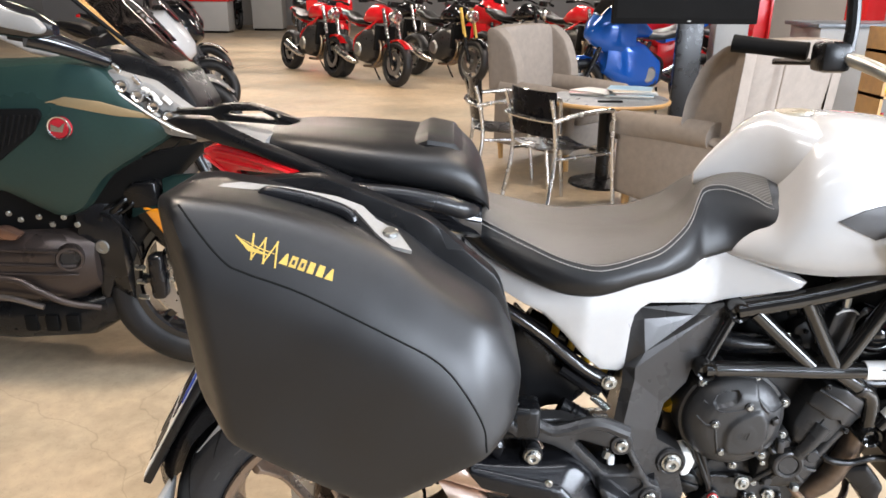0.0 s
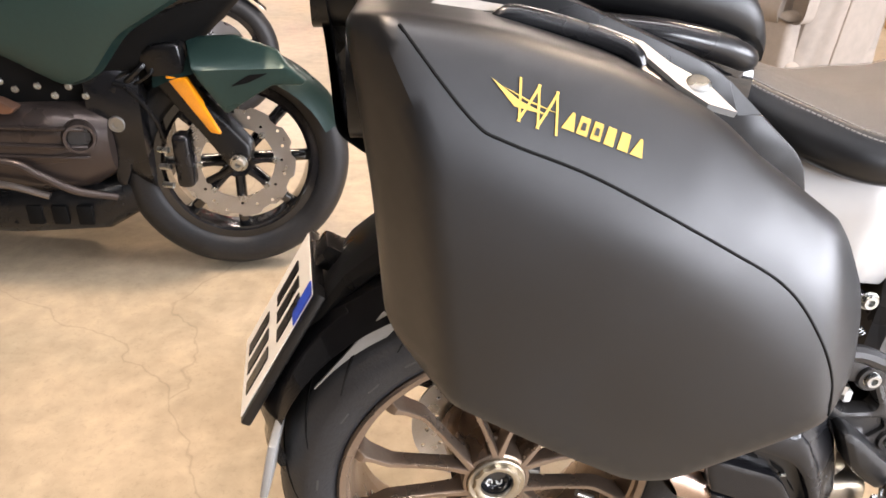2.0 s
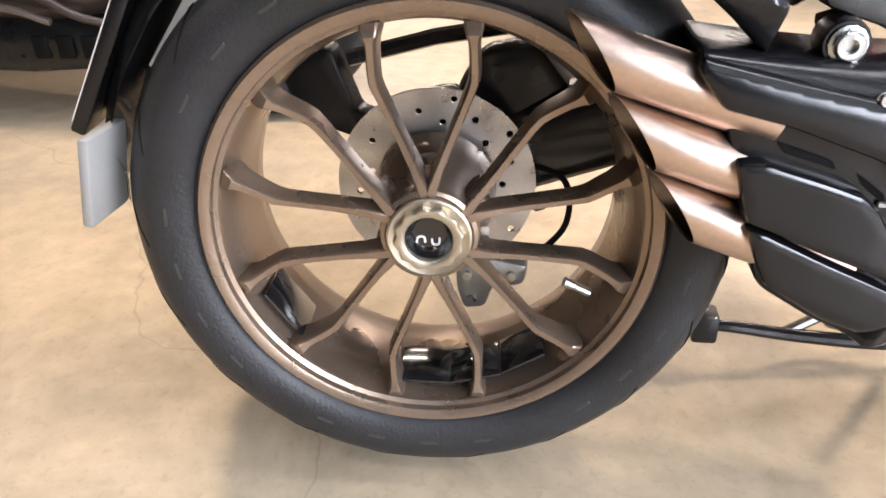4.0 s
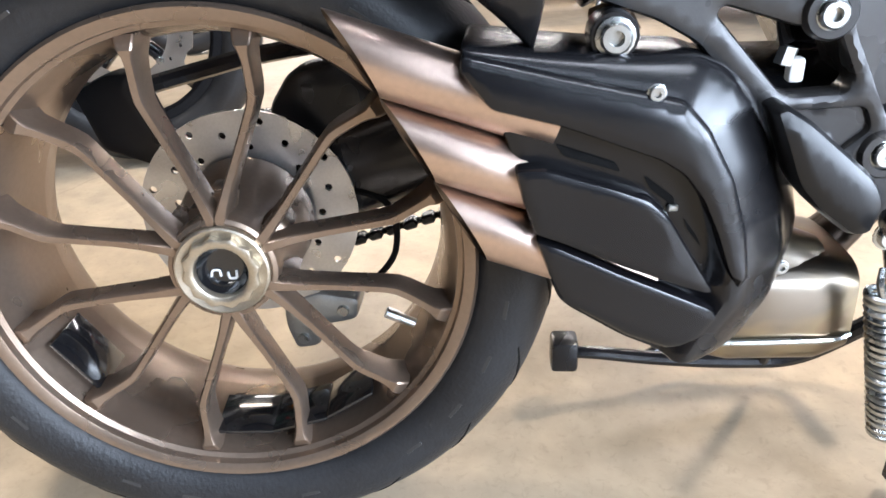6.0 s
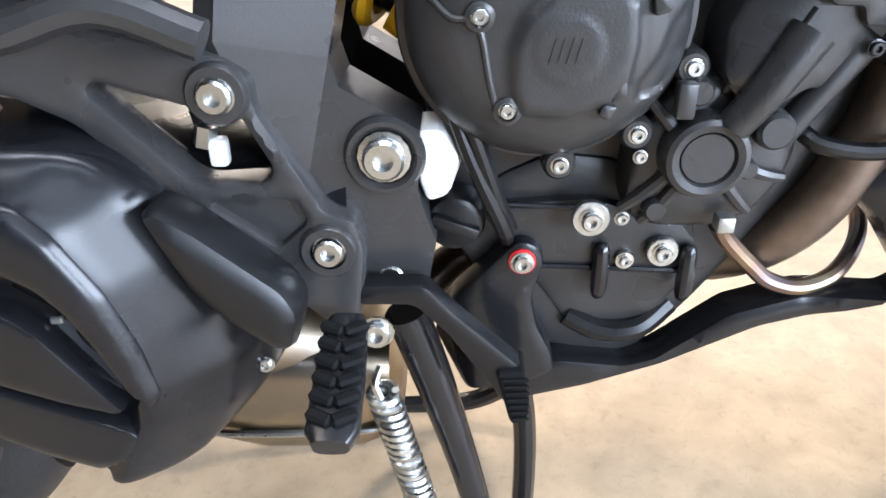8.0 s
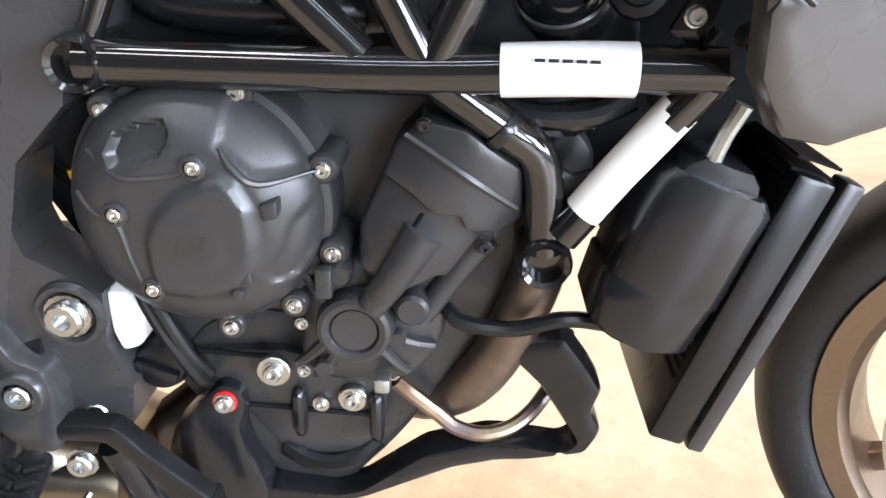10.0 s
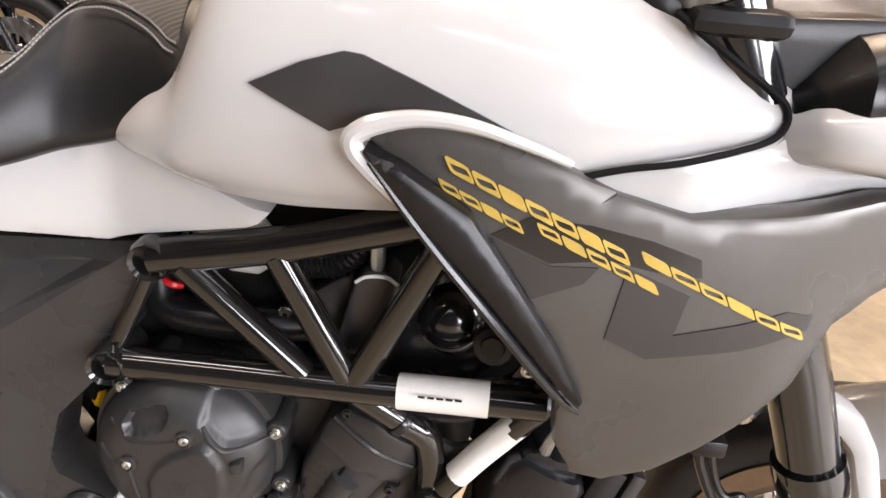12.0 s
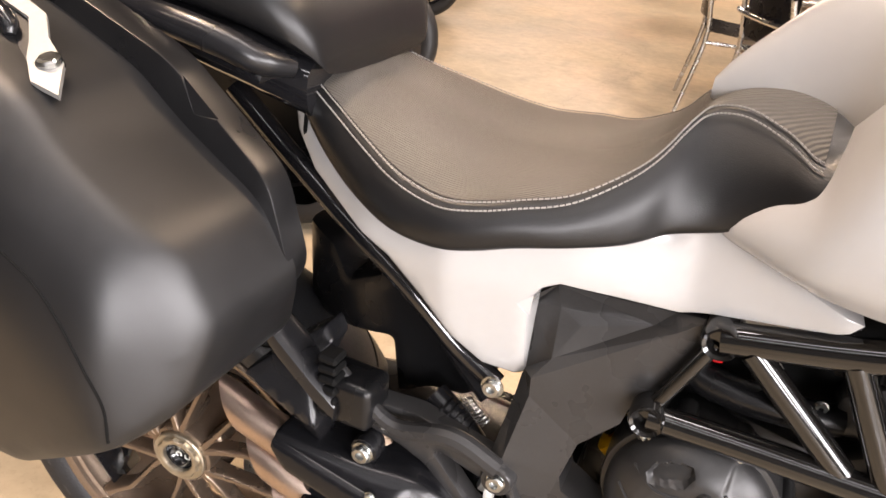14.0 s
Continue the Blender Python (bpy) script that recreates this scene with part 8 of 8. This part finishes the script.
    if faired:
        part("nose_fairing", loft([saddle_ring(x, 0, w, zt, zb, 24, 2.5) for x, w, zt, zb in ((-0.02, 0.04, 0.88, 0.80), (-0.08, 0.15, 0.98, 0.74), (-0.2, 0.21, 1.12, 0.66), (-0.35, 0.24, 1.12, 0.60), (-0.5, 0.2, 1.02, 0.6))]), body, root)
        part("side_fairing", loft([saddle_ring(x, 0, w, zt, zb, 24, 3.5) for x, w, zt, zb in ((-0.22, 0.16, 0.80, 0.45), (-0.4, 0.23, 0.84, 0.32), (-0.65, 0.22, 0.76, 0.28), (-0.85, 0.16, 0.6, 0.3))]), body, root)
        part("headlight", box(-0.075, -0.05, -0.1, 0.1, 0.84, 0.9, 0.01), label_white, root)
        part("windscreen", loft([saddle_ring(x, 0, w, zt, zt - 0.02, 16, 2) for x, w, zt in ((-0.12, 0.10, 1.05), (-0.25, 0.14, 1.2), (-0.36, 0.13, 1.3))]), gloss_black, root)
    else:
        part("headlight", lathe([(0, 0.0), (0.06, -0.005), (0.085, -0.03), (0.09, -0.06), (0.07, -0.14), (0, -0.16)], 24, "X", m=Matrix.Translation((-0.04, 0, 0.90))), chrome, root)
        part("instrument", box(-0.22, -0.16, -0.07, 0.07, 1.02, 1.10, 0.015), matte_black, root)
    part("side_stand", tube([(-0.85, 0.14, 0.30), (-0.82, 0.24, 0.12), (-0.80, 0.30, 0.01)], 0.012, 8), satin_black, root)
    return root


def facing(x, y, yaw, lean=-6):
    return pose(x, y, 0.0, lean, 0, yaw)


parked_bike("red naked motorcycle with a round headlight", red_paint, facing(-0.75, 10.25, -50), seed=1, fork=chrome)
parked_bike("black naked motorcycle with gold fork tubes", gloss_black, facing(0.28, 10.6, -52), fork=gold, rim=alloy, seed=2)
parked_bike("red sports motorcycle standing in the row", red_paint, facing(-2.2, 14.9, -72), seed=4, faired=True)
parked_bike("bright blue sports motorcycle behind the armchairs", blue_paint, facing(1.35, 8.1, 197), seed=6, faired=True)
parked_bike("red and black sports motorcycle behind the table", red_paint, facing(2.1, 9.0, 190), seed=8, faired=True)
parked_bike("black naked motorcycle standing in the row", gloss_black, facing(1.35, 11.2, -52), seed=10)
parked_bike("red naked motorcycle with a red tank", red_paint, facing(2.0, 10.4, -55), seed=11, fork=chrome)
parked_bike("black touring motorcycle standing at the back", gloss_black, facing(-3.9, 19.2, -80), seed=12, faired=True)
parked_bike("dark sports motorcycle standing at the back", gloss_black, facing(-6.6, 23.3, -60), seed=14)
parked_bike("black sports motorcycle standing in the row", gloss_black, facing(0.2, 15.0, -72), seed=15, fork=chrome)
parked_bike("grey naked motorcycle standing in the row", engine_grey, facing(2.7, 13.0, -75), seed=17)
parked_bike("red naked motorcycle standing behind the first row", red_paint, facing(-1.75, 11.3, -52), seed=31, fork=chrome)
parked_bike("black naked motorcycle standing behind the first row", gloss_black, facing(-0.5, 12.3, -50), seed=32, fork=chrome, rim=alloy)
parked_bike("red sports motorcycle standing behind the first row", red_paint, facing(0.75, 12.6, -52), seed=33, faired=True)
parked_bike("dark naked motorcycle standing behind the first row", gloss_black, facing(2.9, 11.4, -55), seed=34, rim=alloy)
parked_bike("red and silver motorcycle near the shelf", red_paint, facing(3.3, 9.3, -60), seed=35, fork=chrome)
parked_bike("black scooter-like motorcycle beside the green tourer", gloss_black, facing(-1.22, 3.95, 12), seed=18, faired=True)
parked_bike("white and black motorcycle behind the green tourer", white_paint, facing(-1.9, 5.9, 8), seed=20, faired=True)
parked_bike("black motorcycle in the row behind the tourer", gloss_black, facing(-2.4, 7.6, 8), seed=22, faired=True)
parked_bike("glossy black motorcycle in the row behind the tourer", gloss_black, facing(-3.0, 9.4, 8), seed=24, faired=True)


# ---- seating group ----
def armchair(m, label):
    root = thing("armchair", label, "armchair", "wing armchairs at the table", m)
    rb = lambda *a, **k: box(*a, bevel=k.get("bevel", 0.05), seg=4)
    part("seat_base", rb(-0.36, 0.36, -0.36, 0.36, 0.14, 0.34, bevel=0.04), fabric, root)
    part("seat_cushion", rb(-0.27, 0.27, -0.40, 0.24, 0.33, 0.47, bevel=0.055), fabric, root)
    part("backrest", loft([saddle_ring_y(z, 0.30 + 0.12 * (z - 0.3), w, 0.085, 24) for z, w in ((0.3, 0.30), (0.5, 0.31), (0.7, 0.33), (0.88, 0.345), (0.97, 0.34), (1.005, 0.30), (1.015, 0.2))]), fabric, root)
    for s in (-1, 1):
        part("arm", loft([[(s * 0.33 + 0.075 * math.cos(a), y, 0.52 + 0.075 * math.sin(a) + dz) for a in np.linspace(0, 6.283, 20, endpoint=False)] for y, dz in ((-0.40, -0.02), (-0.38, 0.0), (0.0, 0.02), (0.28, 0.03))]), fabric, root)
        part("arm_panel", rb(s * 0.33 - 0.055, s * 0.33 + 0.055, -0.37, 0.34, 0.13, 0.55, bevel=0.03), fabric, root)
        part("wing", shell_x(s * 0.34, rounded([(0.40, 0.50), (0.44, 1.0), (0.33, 1.0), (0.20, 0.90), (0.12, 0.72), (0.10, 0.56)], 0.05), 0.07), fabric, root)
        for y in (-0.32, 0.32):
            part("leg", tube([(s * 0.31, y, 0.15), (s * 0.31, y - 0.01, 0.0)], [0.025, 0.018], 10, 1), wood_edge, root, "light wooden leg")
    part("back_seam", tube([(0.17, 0.435, 0.3), (0.17, 0.46, 0.6), (0.17, 0.49, 0.97)], 0.006, 6), fabric, root)
    return root


def saddle_ring_y(z, yc, half, depth, n=24, p=2.8):
    out = []
    for j in range(n):
        a = 2 * math.pi * j / n
        c, s = math.cos(a), math.sin(a)
        out.append((half * math.copysign(abs(c) ** (2 / p), c), yc + depth * math.copysign(abs(s) ** (2 / p), s), z))
    return out


def shell_x(x, outline, thick):
    b = shell([(p[0], p[1]) for p in outline], -thick / 2, thick, 0.02, 0.03)
    b.verts.ensure_lookup_table()
    for v in b.verts:
        v.co = Vector((x + v.co.y, v.co.x, v.co.z))
    return b


armchair(pose(0.88, 5.98, 0, 0, 0, 46), "grey-beige wool wing armchair facing the table")
armchair(pose(1.56, 4.36, 0, 0, 0, 211) @ Matrix.Scale(1.04, 4), "grey-beige wool wing armchair seen from behind")

table = thing("round_table", "round grey laminate table with a light wooden edge", "table", m=pose(1.10, 5.2, 0))
part("tabletop", lathe([(0, 0.592), (0.40, 0.592), (0.40, 0.565), (0, 0.565)], 56, "Z"), table_grey, table)
part("table_edge", lathe([(0.40, 0.592), (0.412, 0.590), (0.418, 0.580), (0.412, 0.566), (0.40, 0.565)], 56, "Z"), wood_edge, table, "light wooden edging")
part("pedestal", lathe([(0.045, 0.565), (0.045, 0.03), (0.06, 0.025)], 24, "Z"), matte_black, table)
part("base_plate", lathe([(0, 0.03), (0.12, 0.028), (0.22, 0.016), (0.225, 0.0), (0, 0.0)], 40, "Z"), matte_black, table, "round black base plate")
magazine_colours = [material("magazine_cover_%s" % n, c, 0.35, 0, 0.25, 18) for n, c in (("blue", (0.25, 0.42, 0.55)), ("pink", (0.55, 0.32, 0.34)), ("white", (0.62, 0.62, 0.6)), ("tan", (0.5, 0.4, 0.28)))]
for k in range(9):
    rng = random.Random(k)
    x, y = ((1.04, 5.36) if k < 3 else (1.28, 5.28))
    z = 0.592 + 0.009 * (k if k < 3 else k - 3)
    o = mesh_object("magazine", box(-0.11, 0.11, -0.145, 0.145, 0, 0.008, 0.001, 1), paper)
    o.matrix_world = pose(x + rng.uniform(-0.015, 0.015), y + rng.uniform(-0.015, 0.015), z, 0, 0, rng.uniform(-18, 18) + (60 if k < 3 else 85))
    tagged(o, "thin printed magazine lying on the round table", "magazine", "magazines on the table")
    part("cover", box(-0.11, 0.11, -0.145, 0.145, 0.008, 0.0086), magazine_colours[k % 4], o)
tag_pen = mesh_object("pen_case", box(1.0, 1.16, 4.98, 5.01, 0.592, 0.602, 0.003), deep_black)
tagged(tag_pen, "slim black case lying on the round table", "pen case")


def tube_chair(m):
    root = thing("chair", "chrome tube chair with black wooden seat and back", "chair", "chrome chairs at the table", m)
    for s in (-1, 1):
        part("leg", tube([(s * 0.24, -0.24, 0.0), (s * 0.235, -0.20, 0.4), (s * 0.235, -0.19, 0.60), (s * 0.235, -0.15, 0.635), (s * 0.235, 0.10, 0.625), (s * 0.225, 0.235, 0.60)], 0.0125, 10), chrome, root, "chrome front leg and armrest")
        part("leg", tube([(s * 0.22, 0.27, 0.0), (s * 0.20, 0.20, 0.38), (s * 0.205, 0.22, 0.60), (s * 0.21, 0.25, 0.72)], 0.0125, 10), chrome, root, "chrome rear leg")
        part("seat_rail", tube([(s * 0.21, -0.2, 0.38), (s * 0.20, 0.2, 0.38)], 0.010, 8, 1), chrome, root)
    part("cross_rail", tube([(-0.215, -0.19, 0.375), (0.215, -0.19, 0.375)], 0.010, 8, 1), chrome, root)
    part("arm_bow", tube([(-0.225, 0.235, 0.60), (-0.1, 0.265, 0.60), (0.1, 0.265, 0.60), (0.225, 0.235, 0.60)], 0.0125, 8), chrome, root)
    st = loft([[(x, y, 0.395 + 0.03 * (x / 0.21) ** 2 + (0.015 if y < -0.2 else 0) * -1 + 0.02 * max(0, y / 0.22)) for x in np.linspace(-0.205, 0.205, 9)] for y in (-0.225, -0.21, -0.1, 0.0, 0.1, 0.2)], ring=False)
    bmesh.ops.solidify(st, geom=st.faces[:], thickness=0.012)
    part("seat", st, chair_black, root, "black lacquered plywood seat")
    bk = loft([[(x, 0.245 + 0.06 * (z - 0.5) - 0.05 * (x / 0.21) ** 2, z) for x in np.linspace(-0.205, 0.205, 9)] for z in (0.50, 0.60, 0.70, 0.755)], ring=False)
    bmesh.ops.solidify(bk, geom=bk.faces[:], thickness=0.012)
    part("backrest", bk, chair_black, root, "black lacquered plywood back")
    return root


first_chair = tube_chair(pose(0.70, 4.50, 0, 0, 0, 122))
copy_thing(first_chair, pose(0.42, 5.00, 0, 0, 0, 98))

# ---- screen, columns, counters ----
tv = thing("television", "large black flat television on a tall black stand", "television", m=pose(2.2, 7.15, 0))
part("cabinet", box(-0.72, 0.58, -0.03, 0.05, 0.98, 1.72, 0.012), deep_black, tv, "glossy black screen housing")
part("panel_screen", box(-0.69, 0.55, -0.036, -0.0305, 1.03, 1.70), deep_black, tv)
part("stand_pole", box(-0.115, 0.115, -0.02, 0.06, 0.02, 1.2, 0.008), matte_black, tv)
part("stand_base", box(-0.40, 0.40, -0.28, 0.28, 0.0, 0.022, 0.006), matte_black, tv)
part("brand_plate", box(-0.05, -0.02, -0.0385, -0.0362, 1.0, 1.012), silver_grey, tv)
col_red = thing("steel_column", "red painted steel column", "column", m=pose(3.38, 8.6, 0))
part("web", box(-0.07, 0.07, -0.012, 0.012, 0.0, 4.6), red_paint, col_red)
part("flange", box(-0.09, -0.07, -0.08, 0.08, 0.0, 4.6), red_paint, col_red)
part("flange", box(0.07, 0.09, -0.08, 0.08, 0.0, 4.6), red_paint, col_red)
col_grey = thing("column", "plain grey painted column", "column", m=pose(2.95, 8.3, 0))
part("shaft", box(-0.17, 0.17, -0.1, 0.1, 0.0, 4.6, 0.01), grey_panel, col_grey)
for x, y in ((-3.2, 17.5), (6.4, 12.5), (5.2, 9.8)):
    c = thing("steel_column", "red painted steel column", "column", m=pose(x, y, 0))
    part("shaft", box(-0.12, 0.12, -0.12, 0.12, 0.0, 4.6, 0.01), red_paint, c)
desk = thing("counter", "grey reception counter with a red top band", "counter", m=pose(-7.0, 21.9, 0))
part("front_panel", box(-0.62, 0.62, -0.3, 0.3, 0.06, 0.85, 0.01), grey_panel, desk)
part("plinth", box(-0.58, 0.58, -0.27, 0.27, 0.0, 0.06), matte_black, desk)
part("top_band", box(-0.66, 0.66, -0.33, 0.33, 0.85, 1.05, 0.01), red_paint, desk)
cab = thing("cabinet", "grey metal cabinet with a dark plinth", "cabinet", m=pose(-5.6, 23.2, 0))
part("body", box(-0.45, 0.45, -0.3, 0.3, 0.06, 1.9, 0.01), grey_panel, cab)
part("plinth", box(-0.42, 0.42, -0.27, 0.27, 0.0, 0.06), matte_black, cab)
shop = thing("display_counter", "white display counter with a glass top", "counter", m=pose(4.6, 8.2, 0))
part("body", box(-0.9, 0.9, -0.35, 0.35, 0.0, 0.92, 0.01), grey_panel, shop)
part("top", box(-0.95, 0.95, -0.4, 0.4, 0.92, 0.96, 0.005), table_grey, shop)
shelf = thing("shelf", "low wooden shelf filled with small coloured bottles", "shelf", m=pose(4.1, 6.4, 0))
for z in (0.1, 0.45, 0.8):
    part("board", box(-0.6, 0.6, -0.18, 0.18, z, z + 0.025), wood_edge, shelf)
for x in (-0.6, 0.575):
    part("side_board", box(x, x + 0.025, -0.18, 0.18, 0, 1.0), wood_edge, shelf)
bottle_mats = [material("bottle_%s" % n, c, 0.3, 0, 0.15, 40) for n, c in (("yellow", (0.7, 0.55, 0.03)), ("red", (0.55, 0.02, 0.03)), ("green", (0.1, 0.4, 0.08)), ("blue", (0.03, 0.12, 0.45)), ("white", (0.65, 0.65, 0.62)), ("orange", (0.6, 0.2, 0.02)))]
rng = random.Random(5)
bottles = []
for k, c in enumerate(bottle_mats):
    bottles.append(mesh_object("bottle", lathe([(0, 0), (0.028, 0), (0.03, 0.01), (0.03, 0.12), (0.014, 0.15), (0.014, 0.18), (0, 0.18)], 14, "Z"), c))
    tagged(bottles[-1], "small coloured plastic bottle on the shelf", "bottle", "bottles on the shelf")
    bottles[-1].matrix_world = pose(3.6 + 0.08 * k, 6.34, 0.125)
for k in range(36):
    o = bottles[rng.randrange(6)].copy()
    scene.collection.objects.link(o)
    row = k % 3
    o.matrix_world = pose(3.58 + 0.09 * (k // 3) + rng.uniform(-0.02, 0.02), 6.28 + rng.uniform(0.03, 0.2), (0.125, 0.475, 0.825)[row])
